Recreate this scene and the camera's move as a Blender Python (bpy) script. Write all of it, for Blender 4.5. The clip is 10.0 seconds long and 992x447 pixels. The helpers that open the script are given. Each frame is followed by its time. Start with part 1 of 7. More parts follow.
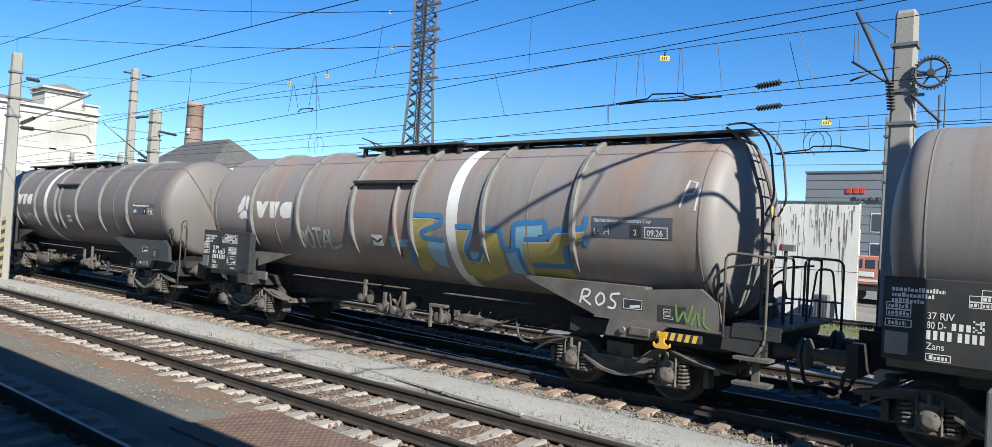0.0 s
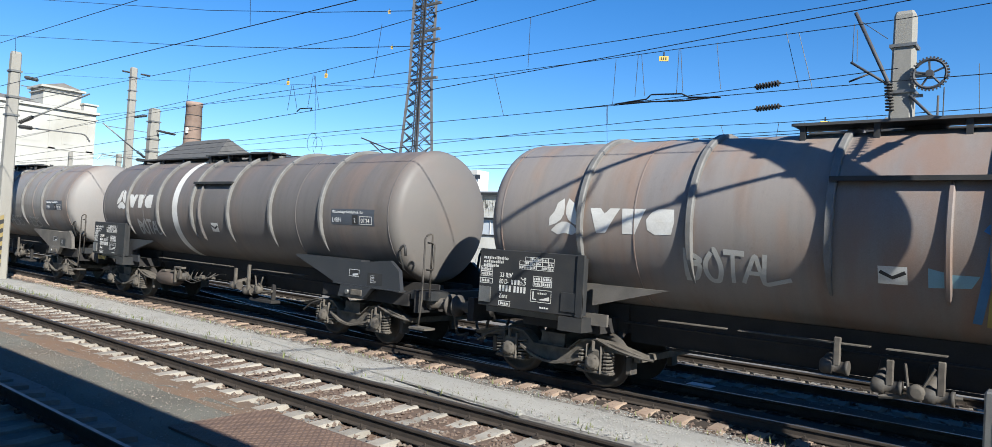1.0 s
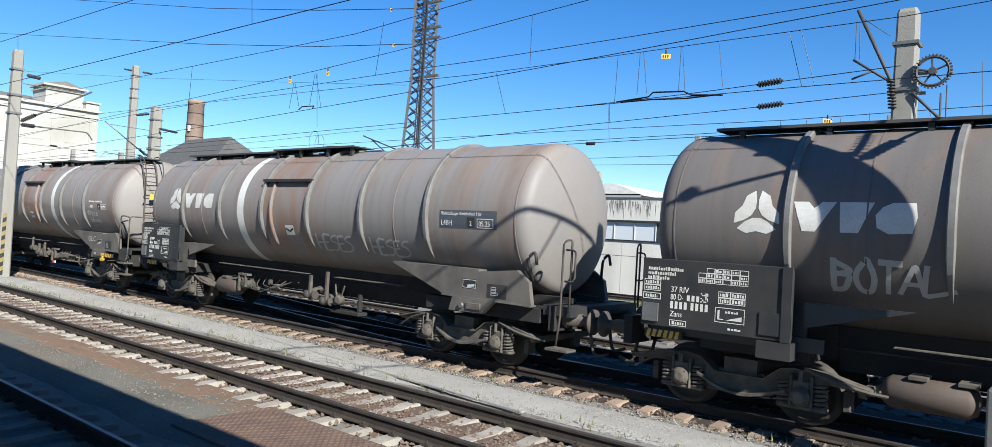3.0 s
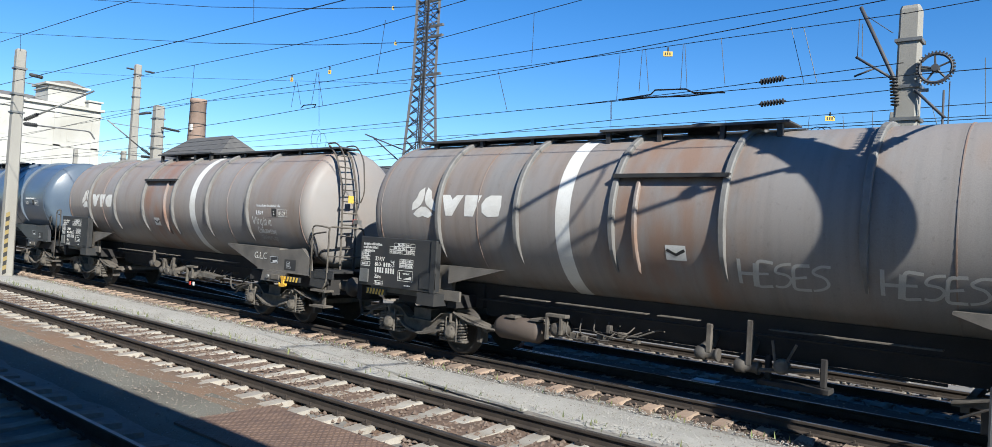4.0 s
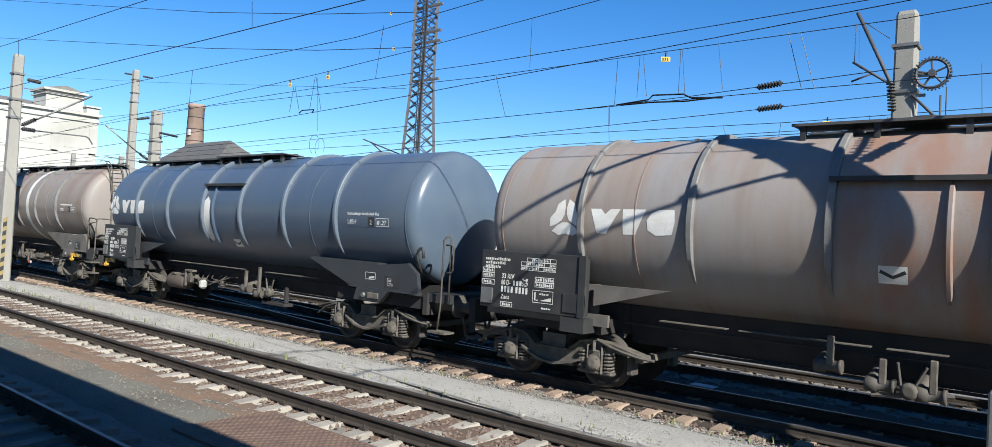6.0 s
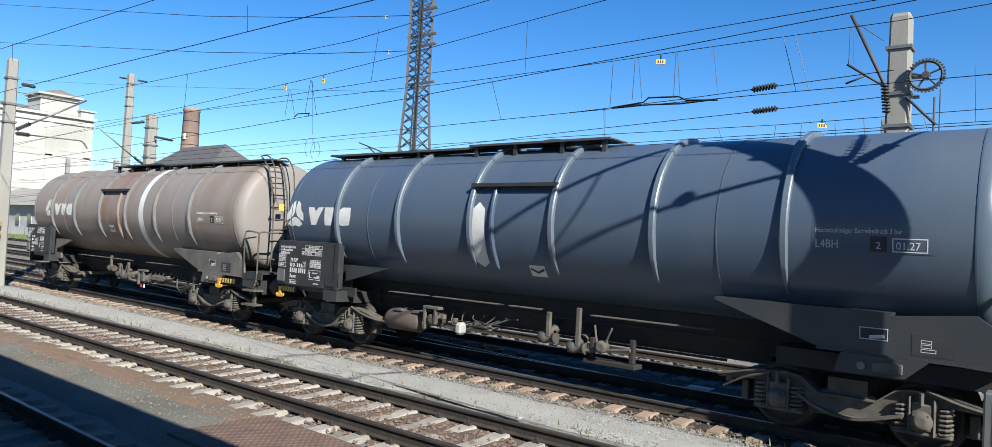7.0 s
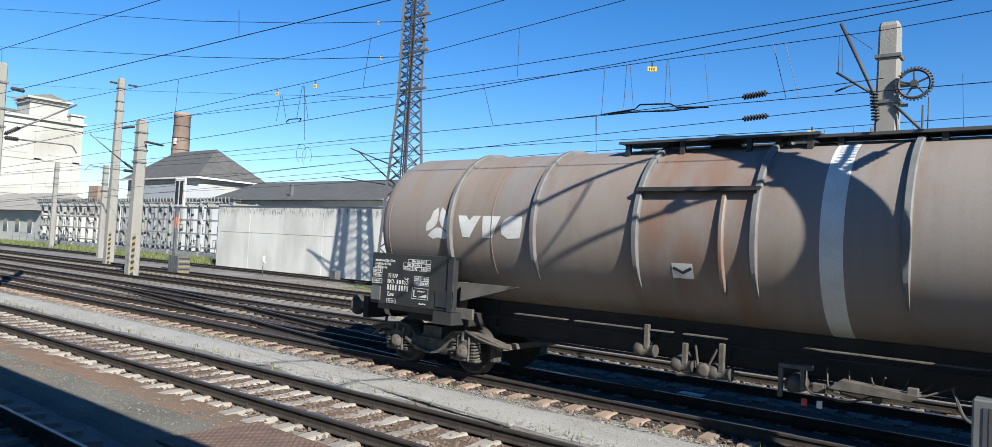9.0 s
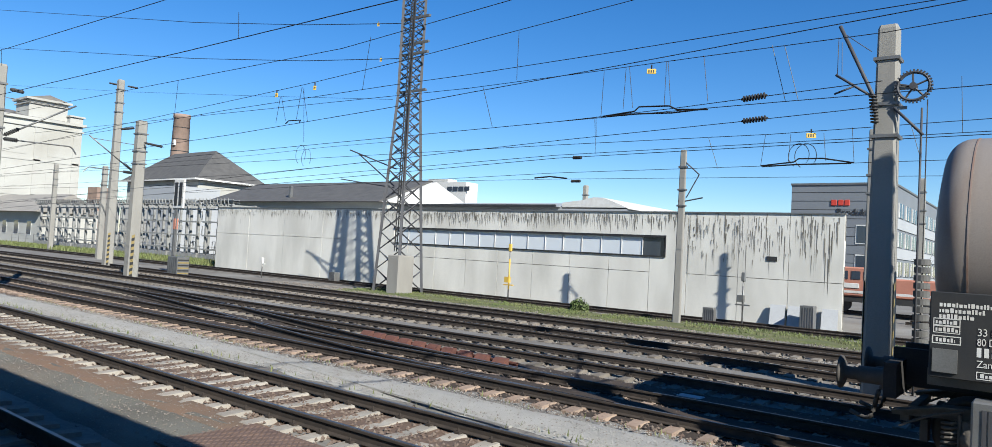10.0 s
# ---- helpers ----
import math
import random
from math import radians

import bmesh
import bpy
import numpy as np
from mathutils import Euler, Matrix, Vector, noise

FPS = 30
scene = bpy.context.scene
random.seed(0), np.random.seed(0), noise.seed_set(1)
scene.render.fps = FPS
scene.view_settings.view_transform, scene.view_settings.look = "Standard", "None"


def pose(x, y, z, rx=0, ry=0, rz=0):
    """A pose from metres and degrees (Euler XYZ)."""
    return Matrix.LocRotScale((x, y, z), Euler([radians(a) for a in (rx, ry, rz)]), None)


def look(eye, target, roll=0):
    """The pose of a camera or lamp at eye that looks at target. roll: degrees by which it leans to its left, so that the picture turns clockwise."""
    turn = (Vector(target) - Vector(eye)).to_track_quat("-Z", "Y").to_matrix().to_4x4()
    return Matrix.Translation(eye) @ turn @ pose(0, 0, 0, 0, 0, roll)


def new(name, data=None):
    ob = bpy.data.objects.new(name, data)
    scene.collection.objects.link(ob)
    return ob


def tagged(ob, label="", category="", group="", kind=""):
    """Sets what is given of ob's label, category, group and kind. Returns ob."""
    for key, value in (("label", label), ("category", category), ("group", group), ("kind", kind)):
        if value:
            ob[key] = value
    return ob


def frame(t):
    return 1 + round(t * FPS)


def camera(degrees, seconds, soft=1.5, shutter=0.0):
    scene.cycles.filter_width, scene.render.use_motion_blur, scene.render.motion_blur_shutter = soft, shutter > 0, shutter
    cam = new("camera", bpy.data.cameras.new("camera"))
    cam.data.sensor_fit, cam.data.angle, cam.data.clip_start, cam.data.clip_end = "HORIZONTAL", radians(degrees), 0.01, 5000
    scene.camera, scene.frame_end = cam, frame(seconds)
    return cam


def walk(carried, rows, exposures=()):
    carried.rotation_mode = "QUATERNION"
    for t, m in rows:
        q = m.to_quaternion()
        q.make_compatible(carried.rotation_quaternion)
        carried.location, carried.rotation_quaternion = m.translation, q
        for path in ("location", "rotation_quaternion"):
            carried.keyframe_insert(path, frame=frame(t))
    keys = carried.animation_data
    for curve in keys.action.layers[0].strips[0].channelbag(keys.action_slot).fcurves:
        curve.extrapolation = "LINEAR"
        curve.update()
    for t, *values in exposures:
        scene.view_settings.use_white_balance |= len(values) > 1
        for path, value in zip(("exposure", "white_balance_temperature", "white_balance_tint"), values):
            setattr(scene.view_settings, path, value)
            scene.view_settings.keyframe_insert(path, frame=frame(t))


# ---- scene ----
# Axes: x along the tracks (trains roll towards +x), y away from the platform, z = 0 at rail top.

# ---- camera ----
EYE = (0.0, 0.0, 2.45)


def aim(turn, tilt, lean):
    """Camera pose from degrees: turn to the left of +y, tilt up, lean."""
    return pose(*EYE, 0, 0, turn) @ pose(0, 0, 0, 90 + tilt) @ pose(0, 0, 0, 0, 0, lean)


cam = camera(68.83, 10.0, 0.6)
walk(cam, [
    (0.0, aim(39.146, 1.248, 3.252)),
    (0.5, aim(39.131, 1.307, 3.308)),
    (1.0, aim(39.049, 1.258, 3.357)),
    (1.5, aim(39.018, 1.189, 3.396)),
    (2.0, aim(39.077, 1.197, 3.391)),
    (2.5, aim(39.118, 1.171, 3.390)),
    (4.0, aim(39.347, 0.926, 3.241)),
    (4.5, aim(39.392, 1.023, 3.284)),
    (5.0, aim(39.383, 1.158, 3.277)),
    (5.5, aim(39.337, 1.240, 3.297)),
    (7.0, aim(38.925, 1.577, 2.985)),
    (7.5, aim(38.816, 1.750, 3.065)),
    (8.0, aim(38.704, 1.854, 3.051)),
    (8.5, aim(38.486, 1.951, 3.102)),
    (9.0, aim(38.292, 2.093, 3.109)),
    (9.5, aim(38.196, 2.172, 3.150)),
    (10.0, aim(38.247, 2.242, 3.189)),
], exposures=[(0.0, 1.2), (8.3, 1.2), (9.2, 1.12), (10.0, 1.0)])

# ---- light ----
SUN_TO = Vector((0.885, -0.385, 0.66)).normalized()
world = bpy.data.worlds.new("sky")
scene.world = world
world.use_nodes = True
wn = world.node_tree
sky = wn.nodes.new("ShaderNodeTexSky")
sky.sky_type = 'NISHITA'
sky.sun_disc = False
sky.sun_elevation = math.asin(SUN_TO.z)
sky.sun_rotation = math.atan2(SUN_TO.x, SUN_TO.y)
sky.air_density, sky.dust_density, sky.ozone_density = 1.0, 0.0, 5.0
wn.nodes["Background"].inputs[1].default_value = 0.0715
tint = wn.nodes.new("ShaderNodeHueSaturation")
tint.inputs["Saturation"].default_value = 1.28
tint.inputs["Hue"].default_value = 0.506
wn.links.new(sky.outputs[0], tint.inputs["Color"])
wn.links.new(tint.outputs[0], wn.nodes["Background"].inputs[0])
sun = new("sun", bpy.data.lights.new("sun", 'SUN'))
sun.data.energy, sun.data.angle, sun.data.color = 5.0, radians(0.5), (0.96, 0.95, 0.88)
sun.matrix_world = look(SUN_TO * 100, (0, 0, 0))


# ---- materials ----
def material(name, color, rough=0.8, metal=0.0, second=None, scale=3.0, amount=0.5, fine=60.0, bump=0.0, stretch=None,
             vary=0.0, third=None, third_scale=0.6, third_amount=0.0, spec=0.5, detail=6.0, streak=0.0, rub=None, bay=None, halo=None, caps=None):
    """Procedural paint: two colours mixed by broad noise, a third by large patches, fine grain, bump, change from piece to piece."""
    m = bpy.data.materials.new(name)
    m.use_nodes = True
    nt = m.node_tree
    n, l = nt.nodes, nt.links
    b = n["Principled BSDF"]
    b.inputs["Roughness"].default_value, b.inputs["Metallic"].default_value = rough, metal
    b.inputs["Specular IOR Level"].default_value = spec
    tc = n.new("ShaderNodeTexCoord")
    mp = n.new("ShaderNodeMapping")
    if stretch:
        mp.inputs["Scale"].default_value = stretch
    l.new(tc.outputs["Object"], mp.inputs[0])
    second = second or tuple(c * 0.75 for c in color)

    def noise_ramp(sc, lo, hi, src):
        t = n.new("ShaderNodeTexNoise")
        t.inputs["Scale"].default_value, t.inputs["Detail"].default_value = sc, detail
        l.new(src, t.inputs["Vector"])
        r = n.new("ShaderNodeMapRange")
        r.inputs[1].default_value, r.inputs[2].default_value = lo, hi
        l.new(t.outputs[0], r.inputs[0])
        return r.outputs[0], t.outputs[0]

    def mix(fac, a, bcol):
        x = n.new("ShaderNodeMix")
        x.data_type = 'RGBA'
        if isinstance(fac, float):
            x.inputs[0].default_value = fac
        else:
            l.new(fac, x.inputs[0])
        for sock, v in ((x.inputs[6], a), (x.inputs[7], bcol)):
            if isinstance(v, tuple):
                sock.default_value = (*v, 1)
            else:
                l.new(v, sock)
        return x.outputs[2]

    def times(v, k):
        x = n.new("ShaderNodeMath")
        x.operation = 'MULTIPLY'
        l.new(v, x.inputs[0])
        x.inputs[1].default_value = k
        return x.outputs[0]

    f1, _ = noise_ramp(scale, 0.35, 0.68, mp.outputs[0])
    col = mix(times(f1, amount), tuple(color), tuple(second))
    if third:
        f3, _ = noise_ramp(third_scale, 0.5, 0.66, mp.outputs[0])
        col = mix(times(f3, third_amount), col, tuple(third))
    if streak:
        ms = n.new("ShaderNodeMapping")
        ms.inputs["Scale"].default_value = (7.0, 0.35, 0.35)
        l.new(tc.outputs["Object"], ms.inputs[0])
        fs, _ = noise_ramp(1.1, 0.46, 0.75, ms.outputs[0])
        col = mix(times(fs, streak), col, rub or (0.06, 0.055, 0.05))
        fp, _ = noise_ramp(14.0, 0.62, 0.70, tc.outputs["Object"])
        col = mix(times(fp, streak * 0.7), col, (0.05, 0.045, 0.04))
    if bay or halo or caps:
        # stains with a shape of their own along the shell: the middle bay, beside the hoops, the dished ends
        sx = n.new("ShaderNodeSeparateXYZ")
        l.new(tc.outputs["Object"], sx.inputs[0])
        wob, _ = noise_ramp(1.3, 0.25, 0.75, tc.outputs["Object"])

        def math_node(op, a, b2):
            x = n.new("ShaderNodeMath")
            x.operation = op
            for sock, v in ((x.inputs[0], a), (x.inputs[1], b2)):
                if isinstance(v, float):
                    sock.default_value = v
                else:
                    l.new(v, sock)
            return x.outputs[0]

        def fade(v, lo, hi):
            r = n.new("ShaderNodeMapRange")
            r.inputs[1].default_value, r.inputs[2].default_value = lo, hi
            l.new(v, r.inputs[0])
            return r.outputs[0]
        ax = math_node('ABSOLUTE', sx.outputs[0], 0.0)
        if caps:
            col = mix(math_node('MULTIPLY', times(fade(ax, 6.3, 7.2), 0.7), wob), col, tuple(caps))
        if halo:
            off = math_node('PINGPONG', math_node('ADD', sx.outputs[0], 4.88), 0.972)
            grit, _ = noise_ramp(2.6, 0.38, 0.66, mp.outputs[0])
            col = mix(math_node('MULTIPLY', times(fade(off, 0.34, 0.05), 0.55), grit), col, tuple(halo))
        if bay:
            inside = math_node('MULTIPLY', fade(sx.outputs[0], -1.05, -0.8), fade(sx.outputs[0], 1.05, 0.75))
            grit, _ = noise_ramp(1.7, 0.32, 0.62, mp.outputs[0])
            col = mix(times(math_node('MULTIPLY', inside, grit), 0.75), col, tuple(bay))
    f2, raw2 = noise_ramp(fine, 0.3, 0.75, tc.outputs["Object"])
    dark = mix(0.35, col, (0.0, 0.0, 0.0))
    col = mix(times(f2, 0.55), col, dark)
    if vary:
        oi = n.new("ShaderNodeObjectInfo")
        dim = mix(min(0.9, vary), col, (0.02, 0.02, 0.018))
        col = mix(oi.outputs["Random"], col, dim)
    l.new(col, b.inputs["Base Color"])
    if bump:
        bp = n.new("ShaderNodeBump")
        bp.inputs["Strength"].default_value, bp.inputs["Distance"].default_value = bump, 0.02
        l.new(raw2, bp.inputs["Height"])
        l.new(bp.outputs[0], b.inputs["Normal"])
    return m


def plain(name, color, rough=0.6, metal=0.0):
    m = material(name, color, rough, metal, second=tuple(c * 0.88 for c in color), scale=5, amount=0.6, fine=90)
    return m


BALLAST = material("ballast", (0.167, 0.156, 0.141), 0.95, second=(0.111, 0.095, 0.0802), scale=0.5, amount=0.9, fine=9.0, bump=1.0,
                   third=(0.233, 0.224, 0.209), third_scale=0.25, third_amount=0.6)
PATH = material("gravel path", (0.319, 0.307, 0.283), 0.95, second=(0.246, 0.236, 0.215), scale=1.3, amount=0.8, fine=48.0, bump=1.0)
# dark brown bed colour, deepened further to carry the shade under the train
BROWN_SHADED = material("brown ballast with train shade", (0.058, 0.044, 0.036), 0.95, second=(0.034, 0.028, 0.025), scale=2.0, amount=0.9, fine=26.0, bump=1.0, spec=0.2)
DUST = material("rusty brake dust", (0.124, 0.0775, 0.0527), 0.95, second=(0.0744, 0.0496, 0.0372), scale=2.0, amount=0.9, fine=26.0, bump=1.0)
ASPHALT = material("grey grit", (0.128, 0.122, 0.1), 0.95, second=(0.095, 0.085, 0.068), scale=0.8, amount=0.8, fine=45.0, bump=0.7,
                   third=(0.16, 0.115, 0.078), third_scale=0.35, third_amount=0.5)
BROWN = material("brown dusty grit", (0.17, 0.098, 0.058), 0.95, second=(0.125, 0.092, 0.065), scale=0.9, amount=0.9, fine=45.0, bump=0.7)
GRASS = material("grass", (0.078, 0.092, 0.03), 0.9, second=(0.112, 0.105, 0.046), scale=1.2, amount=0.9, fine=25, bump=0.8)
BLADE = material("grass blade", (0.10, 0.135, 0.035), 0.8, second=(0.15, 0.15, 0.06), scale=0.8, amount=0.9, fine=10)
SLEEPER = material("concrete sleeper", (0.34, 0.313, 0.272), 0.9, second=(0.245, 0.204, 0.163), scale=4, amount=0.8, fine=60, bump=0.4, vary=0.3)
SLEEPER_TAN = material("rust-stained sleeper", (0.33, 0.25, 0.19), 0.95, second=(0.22, 0.14, 0.10), scale=4, amount=0.8, fine=60, bump=0.4, vary=0.3)
SLEEPER_OLD = material("old sleeper", (0.19, 0.167, 0.14), 0.95, second=(0.122, 0.0945, 0.0725), scale=4, amount=0.8, fine=60, bump=0.4, vary=0.4)
RUST = material("rail steel", (0.052, 0.041, 0.034), 0.9, 0.0, second=(0.032, 0.027, 0.024), scale=5, amount=0.9, fine=80, bump=0.2, spec=0.15)
RAILTOP = material("worn rail head", (0.16, 0.15, 0.145), 0.42, 0.8, second=(0.09, 0.078, 0.07), scale=8, amount=0.7, fine=80)
STONE_PALE = material("pale trough concrete", (0.40, 0.385, 0.35), 0.9, second=(0.30, 0.285, 0.25), scale=2.5, amount=0.8, fine=40, bump=0.3)
REDSTEEL = material("red-brown steel", (0.124, 0.0465, 0.031), 0.8, second=(0.0806, 0.0341, 0.0248), scale=6, amount=0.8, fine=60, bump=0.2)
CONCRETE = material("mast concrete", (0.26, 0.248, 0.22), 0.9, second=(0.198, 0.186, 0.167), scale=1.4, amount=0.8, fine=50, bump=0.3, stretch=(1, 1, 0.25))
WALLC = material("wall concrete", (0.63, 0.61, 0.555), 0.9, second=(0.50, 0.48, 0.435), scale=0.7, amount=0.8, fine=40, bump=0.15, stretch=(1, 1, 0.35), third=(0.43, 0.415, 0.37), third_scale=0.35, third_amount=0.5)
STREAK = material("black algae streaks", (0.118, 0.105, 0.084), 0.95, second=(0.252, 0.235, 0.202), scale=3.0, amount=0.8, fine=40)
WEIGHT = material("weathered cast iron", (0.11, 0.108, 0.102), 0.85, second=(0.07, 0.066, 0.06), scale=6, amount=0.8, fine=60)
GALV = material("galvanised steel", (0.198, 0.198, 0.192), 0.55, 0.6, second=(0.149, 0.143, 0.136), scale=3, amount=0.7, fine=60)
LATTICE = material("lattice steel", (0.07, 0.072, 0.08), 0.7, 0.3, second=(0.046, 0.044, 0.046), scale=2, amount=0.8, fine=50)
WIRE = plain("wire", (0.031, 0.031, 0.031), 0.5, 0.6)
BLACKP = material("black running gear", (0.0413, 0.0375, 0.0345), 0.75, second=(0.075, 0.0615, 0.0488), scale=5, amount=0.9, fine=60, bump=0.15)
DUSTY = material("dusty cast steel", (0.105, 0.0917, 0.0763), 0.85, second=(0.0473, 0.0393, 0.0325), scale=6, amount=0.9, fine=60, bump=0.2)
FRAMEP = material("black wagon paint", (0.022, 0.0235, 0.026), 0.6, second=(0.042, 0.039, 0.036), scale=2.5, amount=0.7, fine=50, spec=0.3)
UNDER = material("matt black underframe paint", (0.026, 0.0245, 0.025), 0.9, second=(0.036, 0.033, 0.031), scale=2.5, amount=0.8, fine=50, spec=0.2)
WHITEP = material("white paint", (0.59, 0.582, 0.558), 0.6, second=(0.476, 0.451, 0.41), scale=3, amount=0.8, fine=60)
GREYTXT = plain("grey lettering", (0.425, 0.433, 0.442), 0.6)
YELLOW = plain("yellow paint", (0.56, 0.36, 0.06), 0.55)
ORANGE = plain("orange-yellow paint", (0.55, 0.30, 0.035), 0.5)
RED = plain("red paint", (0.468, 0.0425, 0.0255), 0.5)
PLATE = plain("blue-grey data plate", (0.062, 0.0713, 0.0868), 0.6)
CHALK = plain("spray chalk", (0.527, 0.527, 0.51), 0.8)
CHALKDIM = plain("faded spray", (0.37, 0.36, 0.335), 0.8)


def tank_paint(name, base, dust, rough=0.55, rust=(0.25, 0.15, 0.10), grime=0.6, streak=0.24, bay=None, halo=(0.15, 0.095, 0.065), caps=(0.19, 0.183, 0.175)):
    """Weathered tank paint: dust, rust stains running round the shell, a stained middle bay and soot, all by noise."""
    warm = tuple(c * k for c, k in zip(base, (1.02, 0.985, 0.99)))
    return material(name, warm, rough, 0.0, second=tuple(c * k for c, k in zip(dust, (1.03, 0.99, 0.98))), scale=0.75, amount=0.85, fine=70, stretch=(1.6, 0.5, 0.5),
                    third=rust, third_scale=0.9, third_amount=grime, bump=0.03, spec=0.3, streak=streak, bay=bay, halo=halo, caps=caps)


# ---- mesh helpers ----
def box(bm, x0, x1, y0, y1, z0, z1):
    v = [bm.verts.new(p) for p in ((x0, y0, z0), (x1, y0, z0), (x1, y1, z0), (x0, y1, z0), (x0, y0, z1), (x1, y0, z1), (x1, y1, z1), (x0, y1, z1))]
    for f in ((3, 2, 1, 0), (4, 5, 6, 7), (0, 1, 5, 4), (1, 2, 6, 5), (2, 3, 7, 6), (3, 0, 4, 7)):
        bm.faces.new([v[i] for i in f])
    return v


def boxes(*specs):
    bm = bmesh.new()
    for s in specs:
        box(bm, *s)
    return bm


def bevelled(bm, w=0.01, seg=1):
    bmesh.ops.bevel(bm, geom=list(bm.edges), offset=w, segments=seg, affect='EDGES', clamp_overlap=True)
    return bm


def tube(bm, pts, r, seg=8, close=False):
    """A round bar along a line of points."""
    pts = [Vector(p) for p in pts]
    rings = []
    n = len(pts)
    for i, p in enumerate(pts):
        if close:
            d = pts[(i + 1) % n] - pts[i - 1]
        else:
            d = pts[min(i + 1, n - 1)] - pts[max(i - 1, 0)]
        d.normalize()
        a = d.cross(Vector((0, 0, 1)) if abs(d.z) < 0.9 else Vector((1, 0, 0))).normalized()
        b = d.cross(a)
        rings.append([bm.verts.new(p + (a * math.cos(k) + b * math.sin(k)) * r) for k in (math.tau * j / seg for j in range(seg))])
    for i in range(n if close else n - 1):
        A, B = rings[i], rings[(i + 1) % n]
        for j in range(seg):
            f = bm.faces.new((A[j], A[(j + 1) % seg], B[(j + 1) % seg], B[j]))
            f.smooth = seg > 6
    if not close:
        bm.faces.new(rings[0][::-1])
        bm.faces.new(rings[-1])
    return bm


def bend(pts, r=0.12, steps=4):
    """Rounds the corners of a line of points."""
    pts = [Vector(p) for p in pts]
    out = [pts[0]]
    for a, b, c in zip(pts, pts[1:], pts[2:]):
        k = min(r, (a - b).length / 2, (c - b).length / 2)
        p, q = b + (a - b).normalized() * k, b + (c - b).normalized() * k
        out += [p.lerp(b, s).lerp(b.lerp(q, s), s) for s in (j / steps for j in range(steps + 1))]
    return out + [pts[-1]]


def revolve(bm, profile, seg=48, axis="x", at=(0, 0, 0), smooth=True):
    """A body of revolution; profile: (along, radius)."""
    at = Vector(at)
    rings = []
    for s, r in profile:
        ring = []
        for j in range(seg):
            c, k = math.cos(math.tau * j / seg), math.sin(math.tau * j / seg)
            p = {"x": (s, r * c, r * k), "y": (r * k, s, r * c), "z": (r * c, r * k, s)}[axis]
            ring.append(bm.verts.new(at + Vector(p)))
        rings.append(ring)
    for A, B in zip(rings, rings[1:]):
        for j in range(seg):
            f = bm.faces.new((A[j], A[(j + 1) % seg], B[(j + 1) % seg], B[j]))
            f.smooth = smooth
    for ring in (rings[0], rings[-1]):
        bm.faces.new(ring)
    return bm


def prism(bm, outline, y0, y1, axis="y"):
    """An outline in x and z, pushed from y0 to y1 (or in y and z along x)."""
    def at(p, s):
        return (p[0], s, p[1]) if axis == "y" else ((s, p[0], p[1]) if axis == "x" else (p[0], p[1], s))
    A, B = [bm.verts.new(at(p, y0)) for p in outline], [bm.verts.new(at(p, y1)) for p in outline]
    bm.faces.new(A[::-1])
    bm.faces.new(B)
    k = len(outline)
    for i in range(k):
        bm.faces.new((A[i], A[(i + 1) % k], B[(i + 1) % k], B[i]))
    return bm


def mesh_of(name, bm, mats):
    bmesh.ops.recalc_face_normals(bm, faces=bm.faces)
    me = bpy.data.meshes.new(name)
    bm.to_mesh(me)
    bm.free()
    for m in mats if isinstance(mats, (list, tuple)) else [mats]:
        me.materials.append(m)
    return me


def part(name, bm, mat, parent, label="", kind=""):
    """One mesh object under a thing or a part; bm may be a finished mesh."""
    me = bm if isinstance(bm, bpy.types.Mesh) else mesh_of(name, bm, mat)
    ob = new(name, me)
    ob.parent = parent
    return tagged(ob, label, kind=kind)


def thing(name, label, category, group="", bm=None, mat=None, kind="", at=None):
    ob = new(name, mesh_of(name, bm, mat) if bm else None)
    if at is not None:
        ob.matrix_basis = at if isinstance(at, Matrix) else pose(*at)
    return tagged(ob, label, category, group, kind)


_shared = {}


def shared(key, make, mat):
    """A mesh that alike parts share."""
    if key not in _shared:
        _shared[key] = mesh_of(key, make(), mat)
    return _shared[key]


def lettering(body, size, depth=0.002, shear=0.0, bold=0.0, squeeze=1.0, align='LEFT'):
    """A bmesh of letters in the x-z plane, facing -y, its foot at the origin."""
    cu = bpy.data.curves.new("letters", 'FONT')
    cu.body, cu.size, cu.extrude, cu.shear, cu.offset = body, size, depth, shear, bold
    cu.align_x = align
    cu.resolution_u = 3
    ob = bpy.data.objects.new("letters", cu)
    scene.collection.objects.link(ob)
    dg = bpy.context.evaluated_depsgraph_get()
    me = bpy.data.meshes.new_from_object(ob.evaluated_get(dg))
    bm = bmesh.new()
    bm.from_mesh(me)
    bpy.data.objects.remove(ob)
    bpy.data.meshes.remove(me)
    bpy.data.curves.remove(cu)
    for v in bm.verts:
        v.co = (v.co.x * squeeze, -v.co.z, v.co.y)
    return bm


def moved(bm, x=0, y=0, z=0):
    for v in bm.verts:
        v.co += Vector((x, y, z))
    return bm


def strip(bm, pts, w, y=0.0):
    """A flat painted stroke of width w along points (x, z)."""
    pts = [Vector((p[0], 0, p[1])) for p in pts]
    L = []
    for i, p in enumerate(pts):
        d = (pts[min(i + 1, len(pts) - 1)] - pts[max(i - 1, 0)]).normalized()
        nrm = Vector((-d.z, 0, d.x)) * (w / 2)
        L.append((bm.verts.new(p + nrm + Vector((0, y, 0))), bm.verts.new(p - nrm + Vector((0, y, 0)))))
    for (a, b), (c, e) in zip(L, L[1:]):
        bm.faces.new((a, b, e, c))
    return bm


